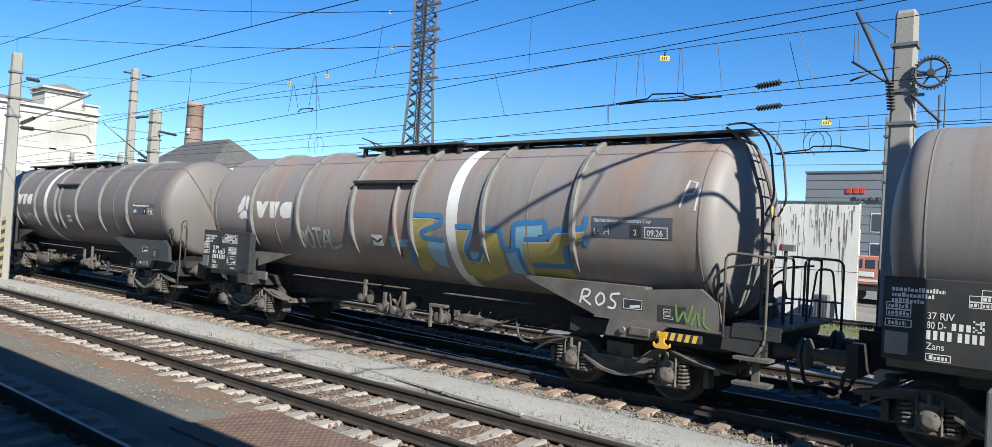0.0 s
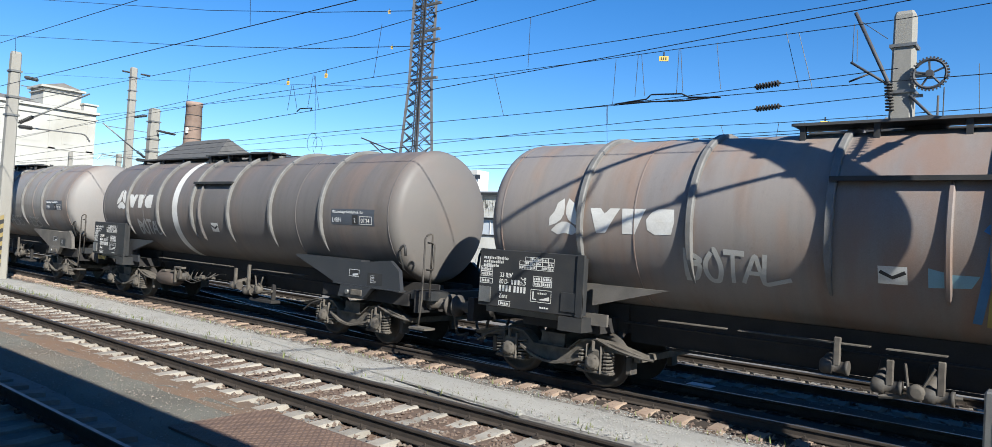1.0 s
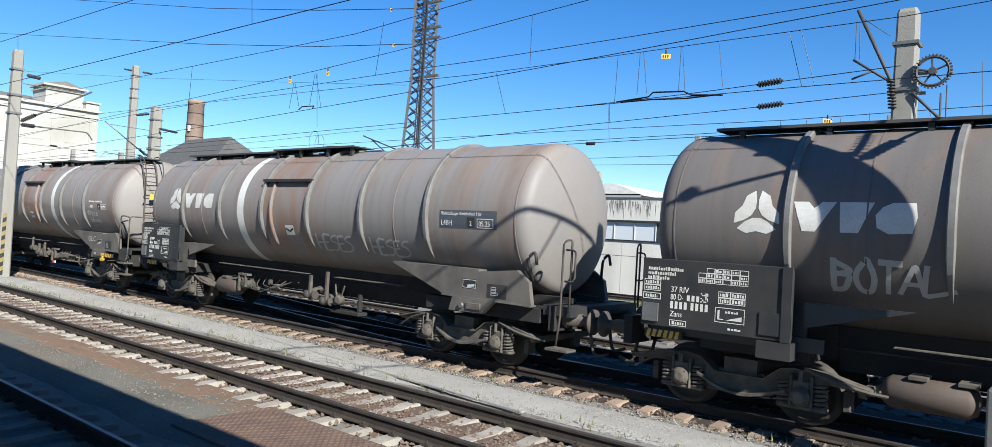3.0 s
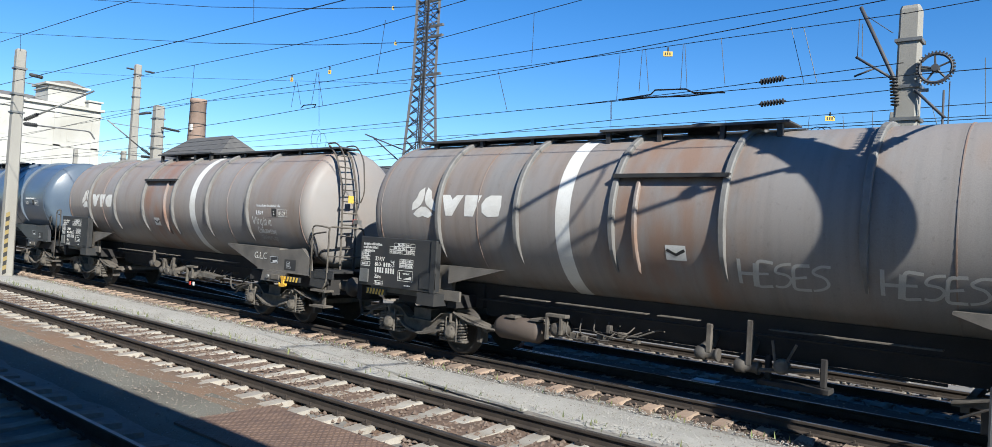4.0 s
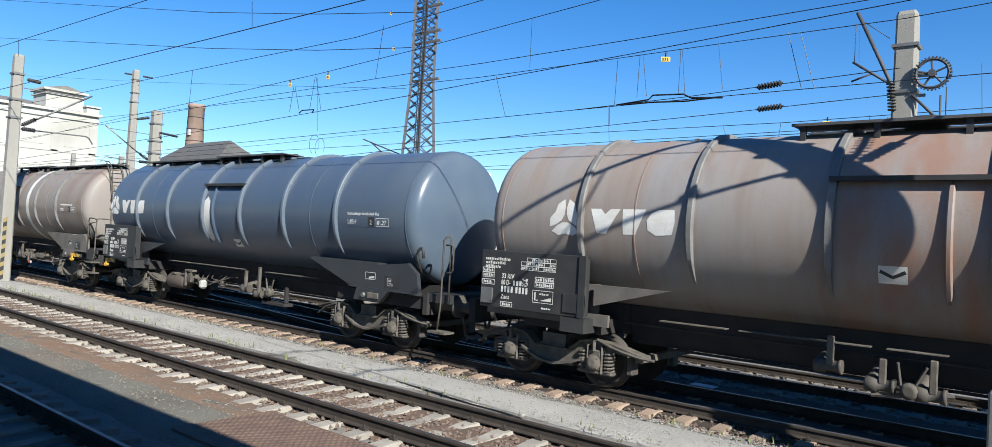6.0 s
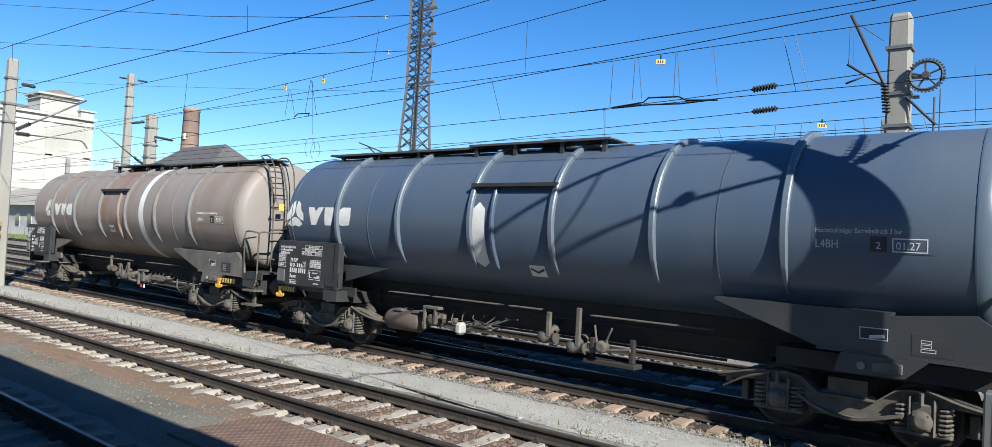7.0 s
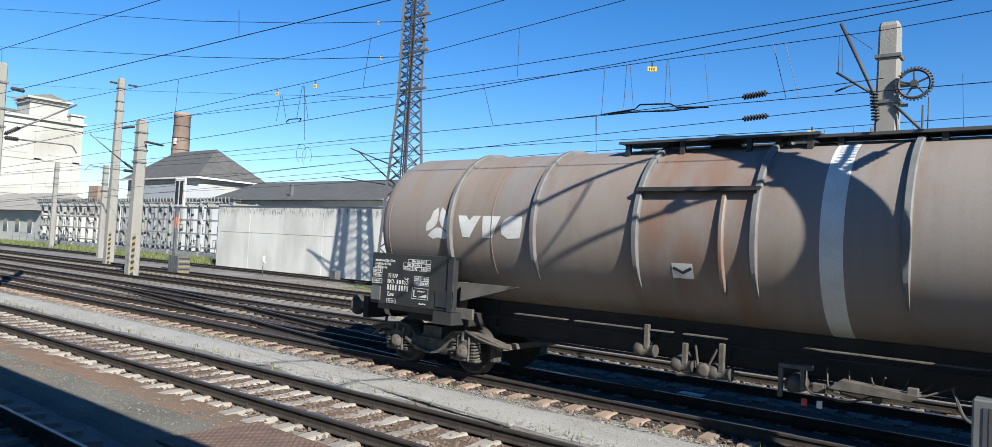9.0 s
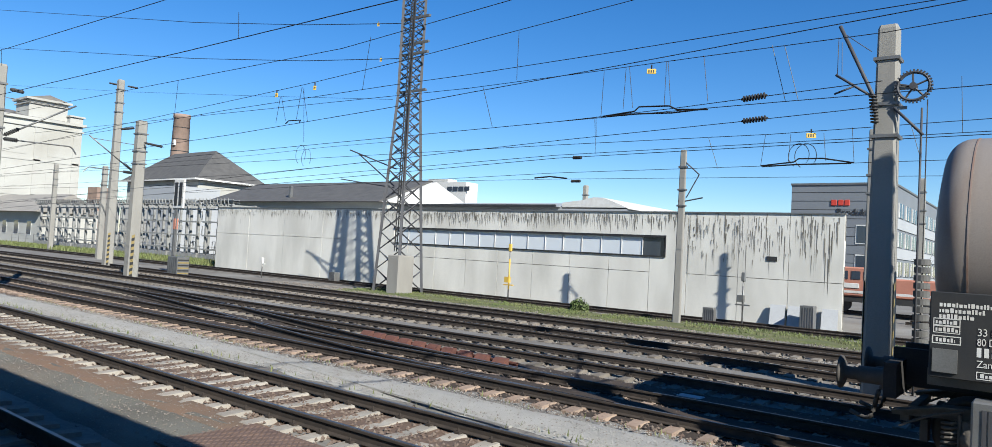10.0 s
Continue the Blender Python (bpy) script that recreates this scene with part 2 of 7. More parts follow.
# ---- ground ----
GROUND = -0.24
Y_NEAR = 6.61 + 0.7525     # track centres
Y_TRAIN = 11.12 + 0.7525
Y_ZERO = 2.93
Y_THIRD = 15.59
Y_FOURTH = 19.75
Y_FIFTH = 23.9
Y_SIXTH = 31.3


def ground_sheet():
    bm = bmesh.new()
    xs = [-2500, -600, -200, -110, -80] + [-70 + 1.0 * i for i in range(86)] + [30, 60, 150, 600, 2500]
    ys = [-2500, -300, -40, 0] + [1 + 0.5 * i for i in range(70)] + [40, 50, 80, 200, 600, 2500]
    rnd = random.Random(3)
    grid = [[bm.verts.new((x, y, GROUND + (rnd.uniform(-0.02, 0.02) if -70 < x < 16 and 2 < y < 35 else 0))) for y in ys] for x in xs]
    for i in range(len(xs) - 1):
        for j in range(len(ys) - 1):
            bm.faces.new((grid[i][j], grid[i + 1][j], grid[i + 1][j + 1], grid[i][j + 1])).smooth = True
    return thing("ground", "pale grey track ballast spread over the station yard", "ground", bm=bm, mat=BALLAST, kind="structure")


ground_sheet()


def slab(name, label, x0, x1, y0, y1, top, mat, rough=0.02, step=0.6, seed=1):
    """A low strip of ground with an uneven surface and soft edges."""
    bm = bmesh.new()
    rnd = random.Random(seed)
    nx, ny = max(2, int((x1 - x0) / step)), max(3, int((y1 - y0) / 0.25))
    g = []
    for i in range(nx + 1):
        row = []
        for j in range(ny + 1):
            edge = j in (0, ny)
            wob = rnd.uniform(-0.08, 0.08) if edge else 0
            row.append(bm.verts.new((x0 + (x1 - x0) * i / nx, y0 + (y1 - y0) * j / ny + wob, GROUND - 0.05 if edge else top + rnd.uniform(-rough, rough))))
        g.append(row)
    for i in range(nx):
        for j in range(ny):
            bm.faces.new((g[i][j], g[i + 1][j], g[i + 1][j + 1], g[i][j + 1])).smooth = True
    return thing(name, label, "ground", bm=bm, mat=mat, kind="structure")


slab("pavement", "pale crushed stone path between two tracks", -120, 20, 9.0, 10.35, -0.17, PATH, 0.012, seed=2)
slab("ground_strip", "grey grit strip stained with brown brake dust", -120, 20, 4.35, 6.15, -0.19, ASPHALT, 0.01, seed=3)
slab("ground_strip", "brown dusty grit along the near track", -120, -8.5, 5.4, 6.5, -0.182, BROWN, 0.012, seed=9)
slab("ballast_bed", "dark brown brake dust between the rails", -120, 20, 6.3, 8.75, -0.215, DUST, 0.012, seed=4)
# the freight beds have the train's deep shade put into their brown colour
slab("ballast_bed", "brown ballast under the freight track, darkened for the train's shade", -120, 20, 10.6, 14.5, -0.2, BROWN_SHADED, 0.012, seed=5)
slab("ballast_bed", "dark brown ballast between the freight rails, train shade included", -120, 20, 11.22, 12.55, -0.165, BROWN_SHADED, 0.008, seed=25)
slab("ballast_bed", "dark ballast between the yard rails", -120, 20, Y_THIRD - 0.66, Y_THIRD + 0.66, -0.168, BROWN_SHADED, 0.008, seed=26)
slab("ballast_bed", "dark ballast between the far yard rails", -120, 20, Y_FOURTH - 0.66, Y_FOURTH + 0.66, -0.168, BROWN_SHADED, 0.008, 1.2, seed=27)
slab("ballast_bed", "dark ballast between the last yard rails", -120, 20, Y_FIFTH - 0.66, Y_FIFTH + 0.66, -0.168, BROWN_SHADED, 0.008, 1.2, seed=28)
slab("pavement", "flat grey grit walkway between yard tracks", -120, 20, 17.1, 18.5, -0.185, BALLAST, 0.01, 1.2, seed=29)


# ---- tracks ----
RAIL_OUT = [(-0.07, -0.172), (0.07, -0.172), (0.07, -0.160), (0.012, -0.142), (0.009, -0.055), (0.036, -0.040), (0.036, -0.010), (0.026, -0.002)]
RAIL_OUT = RAIL_OUT + [(-x, z) for x, z in reversed(RAIL_OUT[2:])]


def rail_mesh(pts):
    """A rail of true section along points (x, y); its worn head is bright."""
    bm = bmesh.new()
    rows = []
    for i, p in enumerate(pts):
        a, b = Vector(pts[max(i - 1, 0)]), Vector(pts[min(i + 1, len(pts) - 1)])
        d = (b - a).normalized()
        s = Vector((-d.y, d.x))
        rows.append([bm.verts.new((p[0] + s.x * o, p[1] + s.y * o, z)) for o, z in RAIL_OUT])
    k = len(RAIL_OUT)
    for A, B in zip(rows, rows[1:]):
        for j in range(k):
            f = bm.faces.new((A[j], A[(j + 1) % k], B[(j + 1) % k], B[j]))
            if all(RAIL_OUT[q][1] > -0.006 for q in (j, (j + 1) % k)):
                f.material_index = 1
    return bm


def sleeper_mesh():
    bm = bmesh.new()
    prof = [(-1.3, -0.185), (-0.95, -0.165), (-0.5, -0.178), (-0.3, -0.205), (0.3, -0.205), (0.5, -0.178), (0.95, -0.165), (1.3, -0.185)]
    rows = []
    for y, z in prof:
        rows.append([bm.verts.new(q) for q in ((-0.135, y, z - 0.16), (-0.105, y, z), (0.105, y, z), (0.135, y, z - 0.16))])
    for A, B in zip(rows, rows[1:]):
        for j in range(3):
            bm.faces.new((A[j], A[j + 1], B[j + 1], B[j]))
    for r in (rows[0], rows[-1]):
        bm.faces.new(r)
    return bm


def clip_mesh():
    bm = bmesh.new()
    for sy in (-1, 1):
        for o in (-0.115, 0.115):
            box(bm, -0.05, 0.05, sy * 0.7525 + o - 0.035, sy * 0.7525 + o + 0.035, -0.17, -0.135)
            tube(bm, [(0, sy * 0.7525 + o, -0.14), (0, sy * 0.7525 + o, -0.095)], 0.016, 5)
    return bm


def track(label, y, x0, x1):
    t = thing("railway_track", label, "railway track", "railway tracks", kind="structure", at=(0, y, 0))
    for side in (-0.7525, 0.7525):
        part("rail", rail_mesh([(x0 + (x1 - x0) * i / 12, side) for i in range(13)]), [RUST, RAILTOP], t)
    return t


TRACKS = [track("running line with rust-brown rails on pale concrete sleepers", Y_NEAR, -170, 40),
          track("freight line with dark rails and worn concrete sleepers", Y_TRAIN, -170, 60),
          track("platform line, rail head polished bright", Y_ZERO, -170, 40),
          track("yard track with dark rails", Y_THIRD, -170, 60),
          track("yard track with dark rails in grey ballast", Y_FOURTH, -170, 60),
          track("yard track with dark rails in grey ballast", Y_FIFTH, -170, 60),
          track("rusty siding rails in grass beside the wall", Y_SIXTH, -170, 60)]


def turnout():
    """The connecting rails that swing from the third track into the freight track, with a check rail on red-brown brackets."""
    t = thing("turnout", "switch rails joining two tracks, with red-brown check rail brackets", "railway switch", kind="structure")

    def mid(x):
        s = min(1.0, max(0.0, (x + 36.0) / 30.0))
        return Y_THIRD + (Y_TRAIN - Y_THIRD) * (3 * s * s - 2 * s ** 3)

    def swing(off, x0=-36.0, x1=-6.0, n=24):
        return [(x0 + (x1 - x0) * i / n, mid(x0 + (x1 - x0) * i / n) + off) for i in range(n + 1)]
    for off in (-0.7525, 0.7525):
        part("switch_rail", rail_mesh(swing(off)), [RUST, RAILTOP], t)
    part("check_rail", rail_mesh(swing(1.22, -15.6, -9.6, 8)), [REDSTEEL, REDSTEEL], t, "red-brown check rail")
    for i in range(10):
        x = -15.4 + 0.58 * i
        y = mid(x) + 1.22
        part("bracket", prism(bmesh.new(), [(y - 0.46, -0.2), (y - 0.05, -0.2), (y - 0.04, 0.06), (y - 0.14, 0.06)], x, x + 0.34, "x"), REDSTEEL, t)
    lid = bmesh.new()
    pts = swing(1.08, -34.0, -14.5, 16)
    rows = [[lid.verts.new((x, y + o, z)) for o, z in ((-0.11, -0.26), (-0.11, -0.15), (0.11, -0.15), (0.11, -0.26))] for x, y in pts]
    for A, B in zip(rows, rows[1:]):
        for k in range(3):
            lid.faces.new((A[k], A[k + 1], B[k + 1], B[k]))
    part("trough_lid", lid, STONE_PALE, t, "pale concrete cable trough lid")
    return t


turnout()

# ---- platform behind the camera, with the roof whose shade lies on the grit strip ----
bm = boxes((-90, 60, -6, 1.25, GROUND, 0.50))
thing("platform", "grey concrete station platform", "platform", bm=bm, mat=CONCRETE, kind="structure")
bm = boxes((-60, 70, -7.0, 1.60, 5.50, 5.68))
thing("platform_roof", "flat grey platform roof on steel posts", "roof", bm=bm, mat=GALV, kind="structure")
for px in (-34, -18, 14, 30):
    thing("roof_post", "grey steel platform roof post", "post", "roof posts", bm=boxes((px - 0.12, px + 0.12, -3.6, -3.36, 0.5, 5.5)), mat=GALV, kind="structure")

# ---- long concrete wall ----
WALL_Y, WALL_TOP = 33.2, 4.85
WALL_X0, WALL_X1 = -55.8, -7.35
SEAMS = [-55.8, -51.2, -46.6, -42.0, -37.4, -33.3, -30.9, -28.35, -25.9, -23.45, -21.0, -18.6, -16.3, -14.35, -11.85, -9.6, -7.35]
WIN_X0, WIN_X1, WIN_Z0, WIN_Z1 = -36.5, -15.45, 2.66, 3.70


def long_wall():
    w = thing("wall_north", "long pale concrete yard building wall with black algae streaks", "wall", kind="structure")
    rnd = random.Random(8)
    for a, b in zip(SEAMS, SEAMS[1:]):
        y = WALL_Y + rnd.uniform(0, 0.012)
        x0, x1 = a + 0.012, b - 0.012
        if a >= -33.4 and b <= -16.2:
            bm = boxes((x0, x1, y, y + 0.25, GROUND - 0.1, 1.86), (x0, x1, y, y + 0.25, 1.885, WIN_Z0), (x0, x1, y, y + 0.25, WIN_Z1, WALL_TOP))
        elif b < -34:
            bm = boxes((x0, x1, y, y + 0.25, GROUND - 0.1, 2.75), (x0, x1, y, y + 0.25, 2.775, WALL_TOP))
        elif a < -34:
            bm = boxes((x0, -34.6, y, y + 0.25, GROUND - 0.1, WALL_TOP), (-34.6, x1, y, y + 0.25, GROUND - 0.1, WIN_Z0), (-34.6, x1, y, y + 0.25, WIN_Z1, WALL_TOP))
        elif a < -15.5:
            bm = boxes((x0, WIN_X1, y, y + 0.25, GROUND - 0.1, WIN_Z0), (x0, WIN_X1, y, y + 0.25, WIN_Z1, WALL_TOP), (WIN_X1, x1, y, y + 0.25, GROUND - 0.1, WALL_TOP))
        else:
            bm = boxes((x0, x1, y, y + 0.25, GROUND - 0.1, 1.90), (x0, x1, y, y + 0.25, 1.925, WALL_TOP))
        part("wall_panel", bm, WALLC, w)
    part("core", boxes((WALL_X0 + 0.02, WALL_X1 - 2.3, WALL_Y + 0.3, WALL_Y + 9, GROUND - 0.1, WALL_TOP - 0.25)), WALLC, w)
    part("joint_filler", boxes((WALL_X0 + 0.01, WALL_X1 - 0.01, WALL_Y + 0.06, WALL_Y + 0.24, GROUND - 0.1, WIN_Z0 - 0.02), (WALL_X0 + 0.01, WALL_X1 - 0.01, WALL_Y + 0.06, WALL_Y + 0.24, WIN_Z1 + 0.02, WALL_TOP - 0.02)), STREAK, w)
    part("coping", boxes((WALL_X0 - 0.03, WALL_X1 + 0.03, WALL_Y - 0.05, WALL_Y + 0.32, WALL_TOP, WALL_TOP + 0.06)), GALV, w, "grey metal coping")
    # algae that has run down from the coping
    bm = bmesh.new()
    for i in range(1900):
        x = rnd.uniform(WALL_X0 + 0.1, WALL_X1 - 0.2)
        dens = 0.35 + 0.65 * (noise.noise(Vector((x * 0.45, 3.1, 0))) * 0.5 + 0.5) + (0.35 if x > -15 or -33 < x < -17 else 0)
        if rnd.random() > dens * 0.8:
            continue
        top = WALL_TOP - abs(rnd.gauss(0, 0.25 if x < -14.4 else 0.9)) - 0.02
        ln = rnd.uniform(0.12, 0.75) * (rnd.choice((0.8, 1.2, 2.6)) if x > -14.4 else 1.0) * (0.7 if x < -36 else 1)
        if WIN_X0 < x < WIN_X1:
            ln = min(ln, top - WIN_Z1 - 0.12)
        if ln < 0.05:
            continue
        wd = rnd.uniform(0.008, 0.034) * (2.0 if rnd.random() < 0.15 else 1.0)
        y = WALL_Y - 0.004 - rnd.uniform(0, 0.003)
        v = [bm.verts.new(p) for p in ((x - wd / 2, y, top), (x + wd / 2, y, top + rnd.uniform(-.05, .05)), (x + wd * 0.35, y, top - ln * 0.6), (x + rnd.uniform(-.02, .02), y, top - ln), (x - wd * 0.3, y, top - ln * 0.5))]
        bm.faces.new(v)
    part("algae_streaks", bm, STREAK, w, kind="stuff")
    part("vent_grille", boxes((-10.56, -10.10, WALL_Y - 0.03, WALL_Y + 0.02, 2.72, 2.93)), FRAMEP, w, "small dark vent grille")
    return w


WALL = long_wall()
GLASS = bpy.data.materials.new("window glass")
GLASS.use_nodes = True
GLASS.node_tree.nodes["Principled BSDF"].inputs["Base Color"].default_value = (0.50, 0.53, 0.56, 1)
GLASS.node_tree.nodes["Principled BSDF"].inputs["Roughness"].default_value = 0.18
DARKGLASS = bpy.data.materials.new("dark window glass")
DARKGLASS.use_nodes = True
DARKGLASS.node_tree.nodes["Principled BSDF"].inputs["Base Color"].default_value = (0.035, 0.045, 0.06, 1)
DARKGLASS.node_tree.nodes["Principled BSDF"].inputs["Roughness"].default_value = 0.08


def ribbon_window():
    w = thing("window_1", "long ribbon window of pale panes in a dark frame", "window", kind="structure")
    part("window_frame", boxes((-34.6, WIN_X1, WALL_Y - 0.06, WALL_Y + 0.12, WIN_Z1 - 0.09, WIN_Z1 + 0.02), (-34.6, WIN_X1, WALL_Y - 0.05, WALL_Y + 0.12, WIN_Z0 - 0.02, WIN_Z0 + 0.05),
                               (WIN_X1 - 0.06, WIN_X1, WALL_Y - 0.05, WALL_Y + 0.12, WIN_Z0 + 0.05, WIN_Z1 - 0.09)), FRAMEP, w, "dark metal frame")
    n = 16
    x0 = -34.5
    for i in range(n):
        a, b = x0 + (WIN_X1 - 0.1 - x0) * i / n, x0 + (WIN_X1 - 0.1 - x0) * (i + 1) / n
        part("pane", boxes((a + 0.03, b - 0.03, WALL_Y + 0.06, WALL_Y + 0.08, WIN_Z0 + 0.05, WIN_Z1 - 0.09)), DARKGLASS if i == n - 1 else GLASS, w)
        if i:
            part("mullion", boxes((a - 0.018, a + 0.018, WALL_Y + 0.02, WALL_Y + 0.09, WIN_Z0 + 0.05, WIN_Z1 - 0.09)), WHITEP, w, "pale mullion")
    return w


ribbon_window()


# ---- masts ----
STRIPE_Y = plain("hazard yellow", (0.24, 0.18, 0.07), 0.7)
STRIPE_K = plain("hazard black", (0.024, 0.024, 0.024), 0.6)


def concrete_mast(x, y, height, w0, w1, label, striped=False, arms="", lean=0.0, deep=1.0):
    """A square chamfered mast with steel collars; arms: n towards the platform, f away from it."""
    m = thing("catenary_mast", label, "mast", "catenary masts", at=pose(x, y, GROUND, 0, lean, 0))
    bm = bmesh.new()
    v = []
    for z, w in ((-0.1, w0), (height - 0.08, w1), (height, w1 * 0.86)):
        a, c = w / 2, w / 2 * 0.78
        v.append([bm.verts.new(p) for p in ((-c, -a, z), (c, -a, z), (a, -c, z), (a, c, z), (c, a, z), (-c, a, z), (-a, c, z), (-a, -c, z))])
    for A, B in zip(v, v[1:]):
        for j in range(8):
            bm.faces.new((A[j], A[(j + 1) % 8], B[(j + 1) % 8], B[j]))
    bm.faces.new(v[-1])
    for vert in bm.verts:
        vert.co.y *= deep
    part("shaft", bm, CONCRETE, m)
    for z in (height - 0.75, height - 1.75, height - 2.45):
        w = w0 + (w1 - w0) * z / height
        h = w / 2
        part("collar", boxes((-h - 0.05, h + 0.05, -h * deep - 0.035, -h * deep - 0.008, z - 0.035, z + 0.035), (-h - 0.05, h + 0.05, h * deep + 0.008, h * deep + 0.035, z - 0.035, z + 0.035),
                             (-h - 0.04, -h - 0.008, -h * deep - 0.012, h * deep + 0.012, z - 0.04, z + 0.04), (h + 0.008, h + 0.04, -h * deep - 0.012, h * deep + 0.012, z - 0.04, z + 0.04)), GALV, m)
    if striped:
        h = w0 / 2 + 0.004
        for i in range(14):
            z = 0.1 + i * 0.17
            for s in (-1, 1):
                bm = bmesh.new()
                vs = [bm.verts.new(p) for p in ((s * h, -h * 0.76, z), (s * h, -h * 0.2, z + 0.07), (s * h, -h * 0.2, z + 0.24), (s * h, -h * 0.76, z + 0.17))]
                bm.faces.new(vs)
                part("hazard_stripe", bm, STRIPE_Y if i % 2 else STRIPE_K, m)
    for a in arms:
        cantilever(m, -1 if a == "n" else 1, w0)
    return m


def cantilever(m, s, w):
    """A bracket arm: strut, top tie, registration arm and insulators, in the mast's space."""
    h = w / 2
    if s < 0 and w < 0.45:
        part("strut", tube(bmesh.new(), [(0, -h - 0.02, 8.45), (0, -2.95, 9.48)], 0.045, 8), GALV, m)
        part("strut", tube(bmesh.new(), [(0, -h - 0.02, 6.52), (0, -2.15, 8.1)], 0.035, 8), GALV, m)
        part("stay", tube(bmesh.new(), [(0, -1.5, 8.95), (0, -2.15, 8.1)], 0.02, 6), GALV, m)
        part("steady_arm", tube(bmesh.new(), [(0, -2.95, 9.48), (0, -3.75, 9.71), (0, -6.3, 10.05)], 0.03, 6), GALV, m)
        part("steady_arm", tube(bmesh.new(), [(0, -2.15, 8.1), (0, -3.5, 7.88), (0, -5.1, 8.15)], 0.03, 6), GALV, m)
        part("clamp", bevelled(boxes((-0.07, 0.07, -1.10, -0.95, 7.15, 7.32)), 0.02), GALV, m)
        return
    part("strut", tube(bmesh.new(), [(0, s * (h + 0.55), 6.45), (0, s * 2.75, 7.75)], 0.035, 8), GALV, m)
    part("top_tie", tube(bmesh.new(), [(0, s * (h + 0.02), 7.6), (0, s * 2.5, 7.62)], 0.018, 6), GALV, m)
    part("registration_arm", tube(bmesh.new(), bend([(0, s * (h + 0.5), 6.0), (0, s * 2.7, 6.05), (0.0, s * 2.9, 5.75)], 0.15), 0.03, 6), GALV, m)
    for z0, z1 in ((6.25, 6.47), (6.0, 6.0)):
        bm = bmesh.new()
        p, q = Vector((0, s * (h + 0.03), z0 - (0.0 if z0 == 6.0 else 0.12))), Vector((0, s * (h + 0.55), z1))
        tube(bm, [p, q], 0.035, 8)
        for k in range(1, 8):
            c, d = p.lerp(q, k / 8), (q - p).normalized() * 0.012
            tube(bm, [c - d, c + d], 0.085, 10)
        part("insulator", bm, FRAMEP, m, "dark ribbed insulator")


LEFT = concrete_mast(-32.4, 9.75, 8.85, 0.45, 0.33, "square concrete catenary mast with striped foot", True, "f", 0.6)
MAST_NEAR = concrete_mast(0.24, 9.3, 8.8, 0.42, 0.34, "square concrete catenary mast between the tracks", False, "nf")
MAST_A = concrete_mast(-55.9, 24.6, 14.0, 0.62, 0.42, "tall slim concrete catenary mast", True)
MAST_B = concrete_mast(-41.45, 19.55, 9.0, 0.62, 0.5, "square concrete catenary mast with striped foot", True, "n")
MAST_C = concrete_mast(-13.21, 29.75, 7.6, 0.34, 0.26, "slim concrete catenary mast before the wall", False, deep=0.45)
for name, pts, r in (("side_arm", [(0.12, 0, 7.05), (0.75, 0, 6.5)], 0.03), ("side_arm", [(0.75, 0, 6.5), (0.2, 0, 5.5)], 0.025), ("side_arm", [(0.15, 0, 5.35), (0.95, 0, 5.5)], 0.03)):
    part(name, tube(bmesh.new(), pts, r, 6), LATTICE, MAST_C)
MAST_G = concrete_mast(-29.2, 48, 8.2, 0.42, 0.34, "distant concrete mast behind the wall")
MAST_D = concrete_mast(-5.85, 30.3, 8.15, 0.3, 0.24, "slim concrete catenary mast by the wall", False, deep=0.45)
concrete_mast(-6.15, 45.0, 7.95, 0.34, 0.28, "distant slim concrete mast beyond the wall")
# Added out of view, so its shadow covers the tension mast's lower front.
concrete_mast(4.85, 13.74, 11.1, 0.32, 0.28, "unseen concrete mast added to shade the tension mast")
MAST_E = concrete_mast(-92.0, 34.0, 10.0, 0.5, 0.4, "distant concrete catenary mast", False)
MAST_F = concrete_mast(-70.0, 30.0, 8.6, 0.5, 0.4, "distant concrete catenary mast", False)


